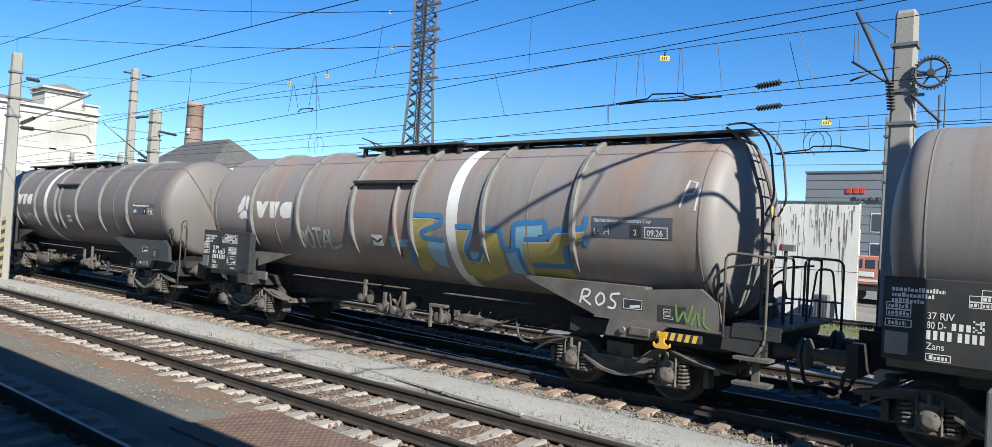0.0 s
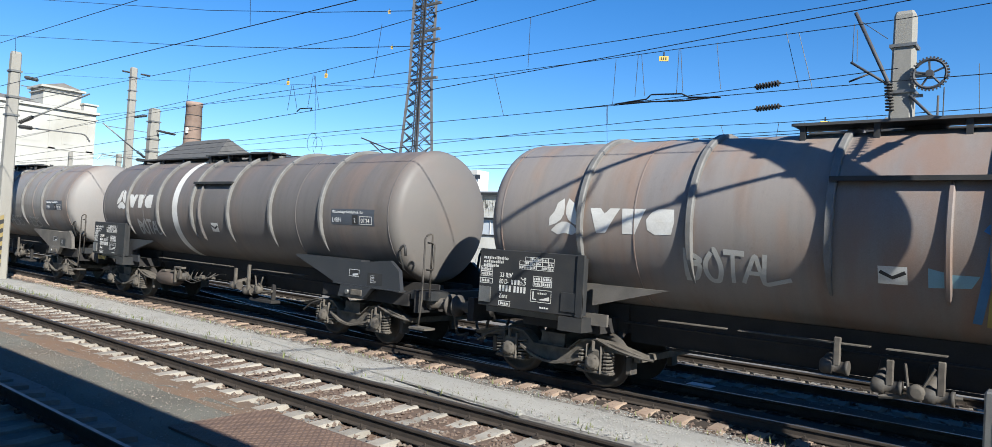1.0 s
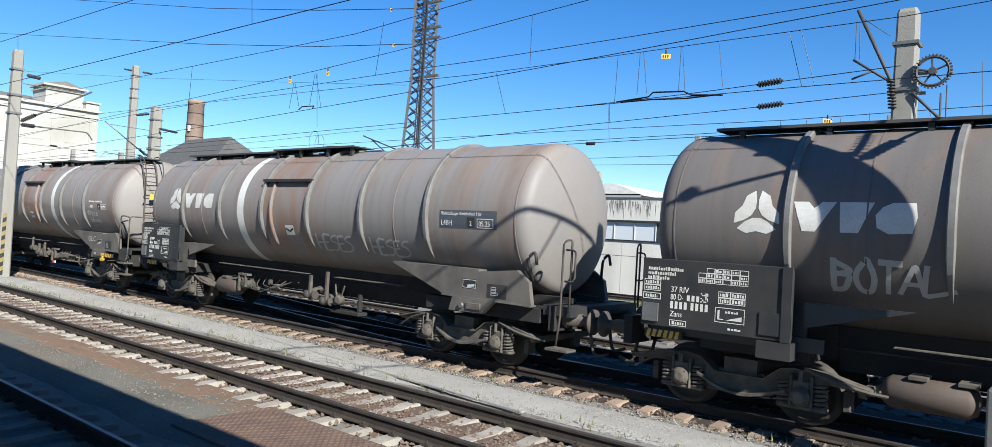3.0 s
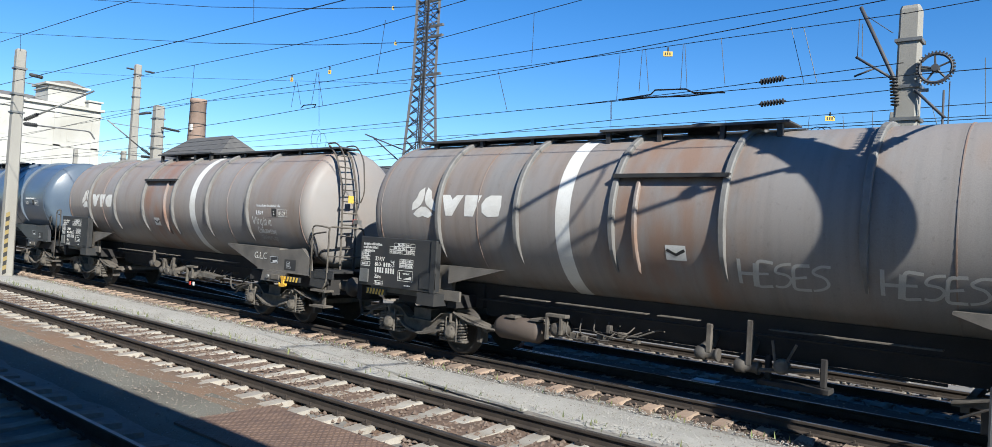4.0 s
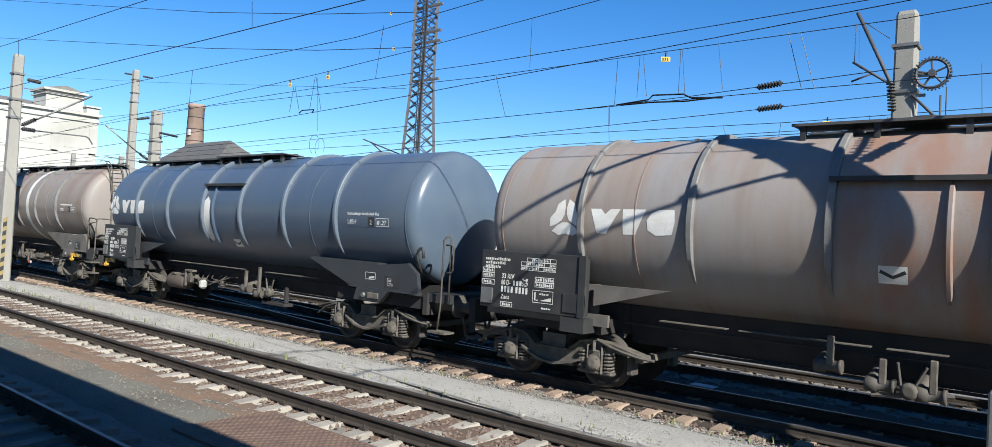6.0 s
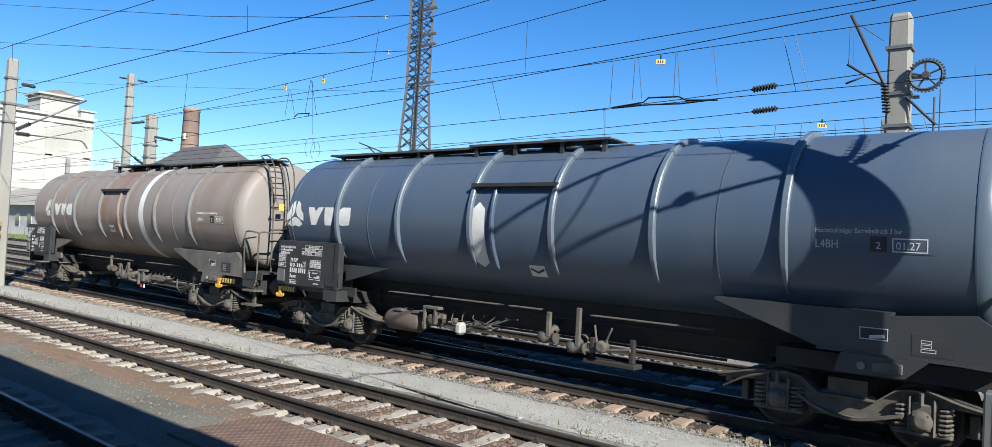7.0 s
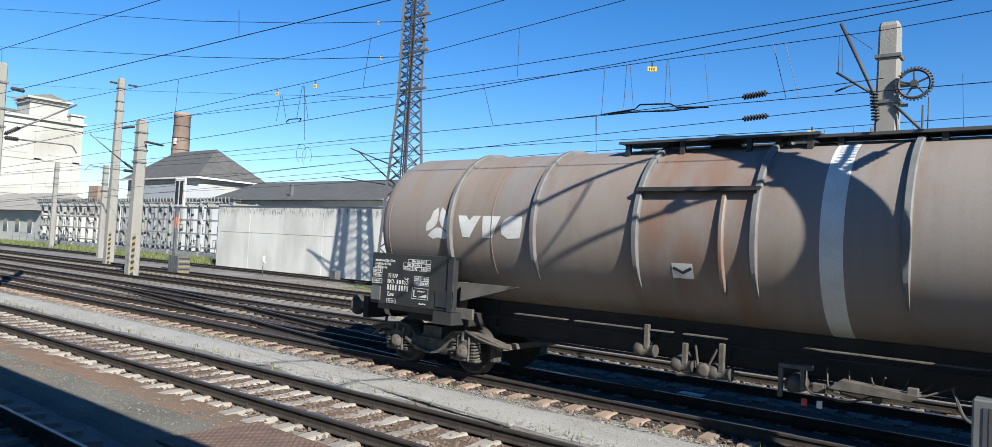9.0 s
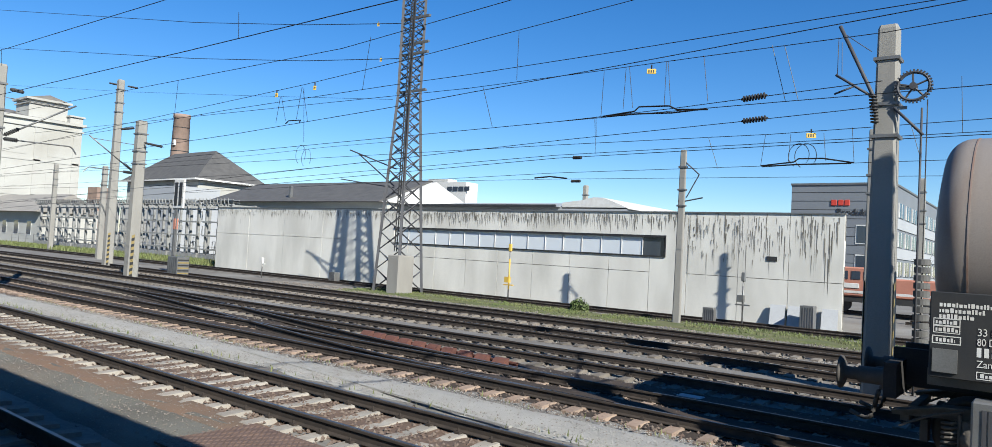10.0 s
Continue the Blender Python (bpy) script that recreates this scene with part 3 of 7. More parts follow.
def tension_mast():
    m = concrete_mast(-3.12, 17.5, 8.1, 0.58, 0.40, "square concrete tension mast with wheel and weights", True)
    # raised bracket arms and stays
    for name, pts, r in (("raised_arm", [(-0.10, -0.32, 6.15), (-0.13, -0.34, 6.5), (-0.85, -0.34, 8.15)], 0.04), ("side_arm", [(-0.15, -0.33, 6.5), (-0.9, -0.36, 7.05)], 0.028),
                         ("side_arm", [(-0.5, -0.34, 6.77), (-0.92, -0.36, 6.62)], 0.022), ("lower_arm", [(0.25, -0.25, 6.25), (0.82, -0.3, 5.62)], 0.03),
                         ("weight_guide", [(0.78, -0.25, 6.2), (0.78, -0.25, 0.2)], 0.022), ("stay", [(-0.87, -0.34, 7.9), (-0.87, -0.36, 7.02)], 0.008), ("stay", [(-0.8, -0.34, 8.0), (-0.2, -0.3, 7.5)], 0.008)):
        part(name, tube(bmesh.new(), pts, r, 8), LATTICE, m)
    bm = bmesh.new()
    p, q = Vector((-0.10, -0.30, 5.95)), Vector((-0.14, -0.34, 6.5))
    for k in range(9):
        c = p.lerp(q, k / 8)
        tube(bm, [c - Vector((0, 0, 0.012)), c + Vector((0, 0, 0.012))], 0.085, 10)
    part("insulator", bm, FRAMEP, m, "dark ribbed insulator")
    # tension wheel
    wheel = part("tension_wheel", tube(bmesh.new(), [(0.62 + 0.30 * math.cos(k), -0.30, 6.66 + 0.30 * math.sin(k)) for k in (math.tau * i / 32 for i in range(32))], 0.035, 6, True), LATTICE, m, "dark toothed tension wheel")
    for k in range(5):
        a = math.tau * k / 5 + 0.4
        part("spoke", tube(bmesh.new(), [(0.62, -0.30, 6.66), (0.62 + 0.3 * math.cos(a), -0.30, 6.66 + 0.3 * math.sin(a))], 0.022, 5), LATTICE, wheel)
    part("hub", tube(bmesh.new(), [(0.62, -0.38, 6.66), (0.62, -0.22, 6.66)], 0.075, 10), LATTICE, wheel)
    for k in range(32):
        a = math.tau * k / 32
        bm = boxes((-0.015, 0.015, -0.03, 0.03, 0.32, 0.36))
        bm.transform(pose(0.62, -0.30, 6.66, 0, math.degrees(a), 0))
        part("tooth", bm, LATTICE, wheel)
    part("wheel_bracket", boxes((0.22, 0.62, -0.26, -0.2, 6.62, 6.70)), GALV, m)
    part("stay_bracket", boxes((0.22, 0.5, -0.26, -0.2, 6.2, 6.26)), GALV, m)
    for k in range(11):
        z = 1.25 + k * 0.165
        part("weight", revolve(bmesh.new(), [(z, 0.12), (z + 0.008, 0.155), (z + 0.125, 0.155), (z + 0.133, 0.12)], 16, "z", at=(0.86, -0.1, 0), smooth=False), WEIGHT, m, "grey cast tension weight")
    part("weight_rod", tube(bmesh.new(), [(0.86, -0.1, 1.2), (0.86, -0.1, 6.4)], 0.012, 6), WIRE, m)
    for c in m.children:
        if c.name.split(".")[0] not in ("shaft", "collar", "hazard_stripe"):
            c.matrix_basis = pose(-0.08, 0, 0)
    return m


tension_mast()


def lattice_mast():
    m = thing("lattice_mast", "tall dark steel lattice mast on a concrete block", "mast", at=(-30.1, 29.4, GROUND))
    H, wb, wt, zt = 19.0, 1.95, 0.9, 11.5

    def wide(z):
        return wb + (wt - wb) * min(1, z / zt)
    for sx in (-1, 1):
        for sy in (-1, 1):
            part("leg", tube(bmesh.new(), [(sx * wb / 2, sy * wb / 2, 0), (sx * wt / 2, sy * wt / 2, zt), (sx * wt / 2, sy * wt / 2, H)], 0.11, 4), LATTICE, m)
    bm = bmesh.new()
    z = 0.2
    while z < H - 0.6:
        w = wide(z)
        z2 = min(H, z + w * 0.6)
        w2 = wide(z2)
        for s in (-1, 1):
            for a, b in (((-1, s), (1, s)), ((s, -1), (s, 1)), ((1, s), (-1, s)), ((s, 1), (s, -1))):
                tube(bm, [(a[0] * w / 2, a[1] * w / 2, z), (b[0] * w2 / 2, b[1] * w2 / 2, z2)], 0.034, 4)
        z = z2
    part("bracing", bm, LATTICE, m, kind="stuff")
    part("foot_block", bevelled(boxes((0.2, 1.12, -1.12, 0.1, -0.2, 2.2)), 0.05), CONCRETE, m, "rough concrete foot block")
    for z in (16.0, 13.9, 14.5, 11.7):
        part("cross_arm", boxes((-1.0, 1.3, -0.08, 0.08, z - 0.06, z + 0.06)), GALV, m)
    for x in (0.42, 0.6, 0.78):
        part("cable", tube(bmesh.new(), bend([(x, -0.85, 2.4), (x * 0.8, -0.55, 14.5), (x * 0.8, -0.55, 18)], 1), 0.035, 6), FRAMEP, m, "black cable")
    part("bracket_arm", tube(bmesh.new(), [(-0.7, 0, 7.2), (-4.9, 0.0, 8.5)], 0.04, 6), LATTICE, m)
    part("bracket_arm", tube(bmesh.new(), [(-0.8, 0, 6.2), (-4.2, 0.0, 8.3)], 0.04, 6), LATTICE, m)
    part("bracket_arm", tube(bmesh.new(), [(-0.8, 0, 6.1), (-5.6, 0.0, 6.7)], 0.035, 6), LATTICE, m)
    return m


lattice_mast()


# ---- overhead wires ----
def wire(pts, r):
    return thing("overhead_wire", "thin dark overhead line wire between masts", "wire", "overhead wires", bm=tube(bmesh.new(), pts, r, 5), mat=WIRE)


def insulator(a, b):
    a, b = Vector(a), Vector(b)
    long = (b - a).length
    prof = [(0, 0.02), (long * 0.05, 0.03)]
    for k in range(1, 9):
        c = long * k / 9
        prof += [(c - long * 0.035, 0.03), (c - long * 0.02, 0.07), (c + long * 0.02, 0.07), (c + long * 0.035, 0.03)]
    prof += [(long * 0.95, 0.03), (long, 0.02)]
    bm = revolve(bmesh.new(), prof, 10, smooth=False)
    bm.transform(Matrix.Translation(a) @ (b - a).to_track_quat('X', 'Z').to_matrix().to_4x4())
    return thing("line_insulator", "dark ribbed insulator hung in an overhead wire", "insulator", "line insulators", bm=bm, mat=FRAMEP)


def wire_sign(p, w, h):
    s = thing("wire_sign", "small yellow number plate hung on a wire", "sign", "wire signs", at=pose(p[0], p[1], p[2], 0, 0, 30))
    part("plate", bevelled(boxes((-w / 2, w / 2, -0.012, 0.012, -h / 2, h / 2)), 0.004), YELLOW, s)
    part("hook", tube(bmesh.new(), [(0, 0, h / 2), (0, 0, h / 2 + 0.1)], 0.02, 6), WIRE, s)
    for i in range(3):
        part("mark", boxes((-w * 0.33 + i * w * 0.24, -w * 0.33 + i * w * 0.24 + w * 0.13, -0.016, -0.0125, -h * 0.28, h * 0.28)), STRIPE_K, s)


wire([(-66.49, 7.50, 8.37), (-26.49, 7.50, 7.65), (-17.02, 7.50, 7.48), (-5.02, 7.50, 7.26)], 0.009)
wire([(-72.14, 9.20, 7.38), (-32.14, 9.20, 7.14), (-17.40, 9.20, 7.05), (-11.36, 9.20, 7.04), (0.64, 9.20, 7.02)], 0.011)
wire([(-56.16, 12.00, 7.61), (-26.16, 12.00, 7.53), (-14.86, 12.00, 7.50), (-10.66, 12.00, 7.75), (1.34, 12.00, 8.46)], 0.009)
wire([(-58.45, 13.50, 5.72), (-28.45, 13.50, 6.85), (-22.61, 13.50, 7.07), (-18.42, 13.50, 7.23), (-14.29, 13.50, 7.45), (-11.93, 13.50, 7.61), (-8.55, 13.50, 7.84), (3.45, 13.50, 8.66)], 0.009)
wire([(-72.85, 15.60, 6.55), (-32.85, 15.60, 7.32), (-26.09, 15.60, 7.45), (-16.73, 15.60, 7.51), (-13.60, 15.60, 7.50), (-8.73, 15.60, 7.55), (-3.57, 15.60, 7.64), (4.43, 15.60, 7.78)], 0.010)
wire([(-46.41, 15.80, 7.75), (-26.41, 15.80, 7.39), (-13.74, 15.80, 7.16), (-9.81, 15.80, 7.18), (-6.89, 15.80, 7.21), (-2.86, 15.80, 7.23), (-1.45, 15.80, 7.31), (6.55, 15.80, 7.76)], 0.009)
wire([(-70.19, 14.40, 4.86), (-30.19, 14.40, 5.96), (-23.98, 14.40, 6.13), (-15.39, 14.40, 6.47), (-12.52, 14.40, 6.62), (-8.04, 14.40, 6.83), (-2.62, 14.40, 7.12), (5.38, 14.40, 7.55)], 0.010)
wire([(-154.09, 29.40, 37.97), (-94.09, 29.40, 26.71), (-54.60, 29.40, 19.30), (-40.52, 29.40, 16.97), (-31.04, 29.40, 15.61)], 0.024)
wire([(-164.05, 29.40, 32.96), (-104.05, 29.40, 23.89), (-54.23, 29.40, 16.36), (-40.27, 29.40, 14.49), (-30.86, 29.40, 13.49)], 0.024)
wire([(-79.01, 24.60, 15.66), (-54.10, 24.60, 12.68), (-37.80, 24.60, 10.91), (-26.32, 24.60, 9.70)], 0.009)
wire([(-54.73, 15.60, 5.40), (-14.73, 15.60, 5.87), (-10.47, 15.60, 5.92), (-7.30, 15.60, 6.01), (-5.81, 15.60, 6.08), (-2.88, 15.60, 6.21)], 0.009)
wire([(-10.47, 15.60, 5.92), (-7.30, 15.60, 5.95), (-4.73, 15.60, 5.96), (-1.10, 15.60, 5.96), (6.90, 15.60, 5.96)], 0.009)
wire([(-76.39, 17.00, 2.84), (-16.39, 17.00, 5.47), (-11.38, 17.00, 5.69), (-6.31, 17.00, 5.87), (-3.12, 17.00, 6.00)], 0.009)
wire([(-79.00, 19.70, 6.17), (-19.00, 19.70, 6.07), (-13.18, 19.70, 6.06), (-6.27, 19.70, 6.02), (-1.37, 19.70, 6.10), (6.63, 19.70, 6.23)], 0.009)
wire([(-79.01, 19.75, 3.69), (-19.01, 19.75, 5.55), (-13.19, 19.75, 5.73), (-5.94, 19.75, 5.79), (-1.37, 19.75, 5.82), (6.63, 19.75, 5.87)], 0.009)
wire([(-79.04, 19.80, 3.04), (-19.04, 19.80, 5.41), (-13.22, 19.80, 5.64), (-3.82, 19.80, 5.74), (-1.37, 19.80, 5.76), (6.63, 19.80, 5.83)], 0.01)
wire([(-102.95, 23.90, 3.85), (-22.95, 23.90, 5.56), (-15.92, 23.90, 5.71), (-1.64, 23.90, 5.77), (6.36, 23.90, 5.80)], 0.009)
wire([(-103.05, 28.00, 6.33), (-43.05, 28.00, 6.08), (-18.63, 28.00, 5.98), (-1.90, 28.00, 5.79), (6.10, 28.00, 5.70)], 0.009)
wire([(-92.47, 23.90, 6.67), (-52.47, 23.90, 7.08), (-36.95, 23.90, 7.24), (-30.15, 23.90, 7.41), (-24.58, 23.90, 7.45)], 0.009)
wire([(-92.74, 24.10, 5.81), (-52.74, 24.10, 6.07), (-37.13, 24.10, 6.17), (-24.71, 24.10, 6.64)], 0.01)
# hangers
wire([(-15.20, 9.20, 7.68), (-15.13, 9.20, 7.05)], 0.007)
wire([(-14.35, 12.50, 7.88), (-14.55, 12.50, 6.50)], 0.007)
wire([(-24.11, 12.50, 7.75), (-24.20, 12.50, 6.50)], 0.007)
wire([(-11.79, 15.50, 8.49), (-11.78, 15.50, 7.14)], 0.007)
wire([(-12.03, 14.40, 6.72), (-11.65, 14.40, 5.66)], 0.007)
wire([(-5.06, 15.70, 7.23), (-4.74, 15.70, 6.00)], 0.007)
wire([(-9.30, 15.60, 5.96), (-9.27, 15.60, 5.49)], 0.007)
wire([(-3.66, 15.70, 7.10), (-3.64, 15.70, 6.44)], 0.007)
wire([(-19.09, 14.00, 7.30), (-18.92, 14.00, 5.58)], 0.007)
wire([(-8.02, 19.70, 6.01), (-7.71, 19.70, 5.12)], 0.007)
wire([(-2.98, 19.70, 6.05), (-2.76, 19.70, 5.24)], 0.007)
wire([(-4.77, 15.60, 7.16), (-4.45, 15.60, 5.97)], 0.007)
wire([(-14.31, 23.90, 7.82), (-14.17, 23.90, 6.35)], 0.007)
wire([(-30.66, 9.20, 8.84), (-30.53, 9.20, 8.21)], 0.007)
wire([(-1.98, 19.75, 7.15), (-1.93, 19.75, 5.81)], 0.007)
wire([(-8.52, 15.60, 7.13), (-8.55, 15.60, 6.10)], 0.007)
wire([(-8.43, 15.60, 7.12), (-8.29, 15.60, 6.11)], 0.007)
wire([(-7.46, 15.60, 7.14), (-7.47, 15.60, 6.08)], 0.007)
wire([(-7.42, 15.60, 7.14), (-7.31, 15.60, 6.10)], 0.007)
wire([(-9.13, 15.60, 7.09), (-9.16, 15.60, 5.95)], 0.007)
wire([(-6.55, 15.60, 7.17), (-6.41, 15.60, 6.11)], 0.007)
wire([(-6.43, 19.70, 6.01), (-6.53, 19.70, 5.17)], 0.007)
wire([(-4.28, 19.70, 6.08), (-4.21, 19.70, 5.18)], 0.007)
wire([(-5.77, 19.70, 5.99), (-5.81, 19.70, 5.20)], 0.007)
wire([(-4.95, 19.70, 5.99), (-4.88, 19.70, 5.25)], 0.007)
wire([(-19.59, 13.50, 6.95), (-19.74, 13.50, 6.15)], 0.007)
wire([(-19.52, 13.50, 6.94), (-19.24, 13.50, 6.18)], 0.007)
wire([(-18.51, 13.50, 7.16), (-18.69, 13.50, 6.18)], 0.007)
wire([(-18.47, 13.50, 7.16), (-18.12, 13.50, 6.08)], 0.007)
# frames of the section insulators
wire([(-9.10, 15.60, 5.96), (-8.24, 15.60, 6.02), (-8.12, 15.60, 6.12), (-7.34, 15.60, 6.08), (-7.15, 15.60, 5.98), (-6.40, 15.60, 5.92)], 0.02)
wire([(-8.98, 15.60, 5.95), (-8.11, 15.60, 5.95), (-7.27, 15.60, 5.91), (-6.46, 15.60, 5.94)], 0.02)
wire([(-6.53, 19.70, 5.17), (-5.66, 19.70, 5.25), (-5.55, 19.70, 5.33), (-4.96, 19.70, 5.32), (-4.21, 19.70, 5.18)], 0.02)
wire([(-6.48, 19.70, 5.15), (-5.58, 19.70, 5.18), (-4.28, 19.70, 5.17)], 0.02)
wire([(-19.23, 13.50, 6.08), (-19.08, 13.50, 6.16), (-18.47, 13.50, 6.14), (-18.55, 13.50, 6.05)], 0.018)
wire([(-16.98, 23.90, 5.53), (-16.21, 23.90, 5.57), (-15.43, 23.90, 5.48)], 0.03)
insulator((-5.65, 15.60, 6.08), (-5.09, 15.60, 6.13))
insulator((-6.13, 17.00, 5.88), (-5.51, 17.00, 5.92))
insulator((-31.15, 9.75, 7.52), (-29.84, 9.75, 7.28))
insulator((-57.89, 24.60, 13.73), (-56.25, 24.60, 13.42))
insulator((-54.77, 24.60, 13.17), (-53.15, 24.60, 12.87))
insulator((-44.08, 19.60, 8.46), (-42.40, 19.60, 8.43))
insulator((-41.13, 19.60, 7.51), (-38.90, 19.60, 7.16))
insulator((-15.21, 23.90, 6.29), (-14.78, 23.90, 6.28))
insulator((-17.86, 28.00, 5.87), (-17.32, 28.00, 5.87))
wire_sign((-7.94, 15.80, 7.01), 0.22, 0.12)
wire_sign((-19.80, 13.50, 7.03), 0.09, 0.13)
wire_sign((-17.88, 13.50, 7.08), 0.09, 0.13)
wire_sign((-33.14, 29.40, 15.86), 0.14, 0.2)
wire_sign((-32.72, 29.40, 13.64), 0.14, 0.2)
wire_sign((-5.26, 19.70, 5.93), 0.24, 0.13)
# spare line coiled up in the wires
for x, y, z, r in ((-32.5, 23.9, 7.1, 0.42), (-32.0, 23.9, 6.9, 0.40), (-5.55, 19.7, 5.42, 0.26), (-5.38, 19.7, 5.40, 0.27)):
    wire([(x + r * math.cos(radians(a)), y, z + r * 1.2 * math.sin(radians(a))) for a in range(-40, 250, 15)], 0.010)


# ---- tank wagons ----
R_TANK, Z_TANK = 1.49, 2.87
X_IN, X_OUT = -6.66, 7.08          # ends of the straight shell, from the wagon's middle


def tank_mesh(bulge=0.55):
    """The shell with dished ends: a tight knuckle and a shallow crown."""
    dish = []
    kn = 0.30
    for k in range(9):
        a = math.pi / 2 * k / 8 * 0.78
        dish.append((kn * math.sin(a), R_TANK - kn * (1 - math.cos(a))))
    s1, r1 = dish[-1]
    for k in range(1, 9):
        f = k / 8
        dish.append((s1 + (bulge - s1) * (1 - (1 - f) ** 2), max(0.02, r1 * (1 - f))))
    prof = [(X_IN - s, r) for s, r in reversed(dish)]
    prof += [(X_IN + (X_OUT - X_IN) * i / 12, R_TANK) for i in range(1, 12)]
    prof += [(X_OUT + s, r) for s, r in dish]
    return revolve(bmesh.new(), prof, 72, at=(0, 0, Z_TANK))


def hoop_mesh(width=0.11, high=0.07, a0=-128, a1=128, r=R_TANK):
    """A stiffening hoop round the tank, open below, running out to a point; angles from the top."""
    bm = bmesh.new()
    rows = []
    n = 60
    for i in range(n + 1):
        a = radians(a0 + (a1 - a0) * i / n)
        k = min(1, (i + 0.6) / 7, (n - i + 0.6) / 7) if a1 - a0 < 340 else 1
        s, c = math.sin(a), math.cos(a)
        h, wd, e = r + 0.004 + high * min(1, k * 1.6), width * (0.25 + 0.75 * k), 0.018 * k * (width > 0.05)
        rows.append([bm.verts.new((x, s * q, Z_TANK + c * q)) for x, q in ((-wd / 2, r - 0.01), (-wd / 2, h - e), (-wd / 2 + e, h), (wd / 2 - e, h), (wd / 2, h - e), (wd / 2, r - 0.01))])
    for A, B in zip(rows, rows[1:]):
        for j in range(5):
            bm.faces.new((A[j], A[j + 1], B[j + 1], B[j]))
    for q in (rows[0], rows[-1]):
        bm.faces.new(q)
    return bm


def band_mesh(width, a0=-180, a1=180, lift=0.003):
    bm = bmesh.new()
    rows = []
    n = 72
    for i in range(n + 1):
        a = radians(a0 + (a1 - a0) * i / n)
        q = R_TANK + lift
        rows.append([bm.verts.new((x, math.sin(a) * q, Z_TANK + math.cos(a) * q)) for x in (-width / 2, width / 2)])
    for A, B in zip(rows, rows[1:]):
        bm.faces.new((A[0], A[1], B[1], B[0])).smooth = True
    return bm


def on_tank(bm, lift=0.004, cut=0.12):
    """Lays a flat design (x along, z = height above the rail) on the near side of the shell."""
    bmesh.ops.triangulate(bm, faces=bm.faces)
    for _ in range(3):
        long = [e for e in bm.edges if abs(e.verts[0].co.z - e.verts[1].co.z) > cut]
        if not long:
            break
        bmesh.ops.subdivide_edges(bm, edges=long, cuts=1)
        bmesh.ops.triangulate(bm, faces=bm.faces)
    for v in bm.verts:
        arc = (v.co.z - Z_TANK) / R_TANK
        q = R_TANK + lift - v.co.y
        v.co = Vector((v.co.x, -q * math.cos(arc), Z_TANK + q * math.sin(arc)))
    return bm


def wheelset_mesh():
    bm = bmesh.new()
    for s in (-1, 1):
        y = s * 0.75
        prof = [(y - s * 0.07, 0.49), (y - s * 0.045, 0.49), (y - s * 0.04, 0.465), (y + s * 0.065, 0.455), (y + s * 0.065, 0.39), (y + s * 0.02, 0.37),
                (y + s * 0.005, 0.2), (y + s * 0.08, 0.13), (y + s * 0.08, 0.09)]
        revolve(bm, prof, 32, "y")
    revolve(bm, [(-1.05, 0.08), (1.05, 0.08)], 16, "y")
    return bm


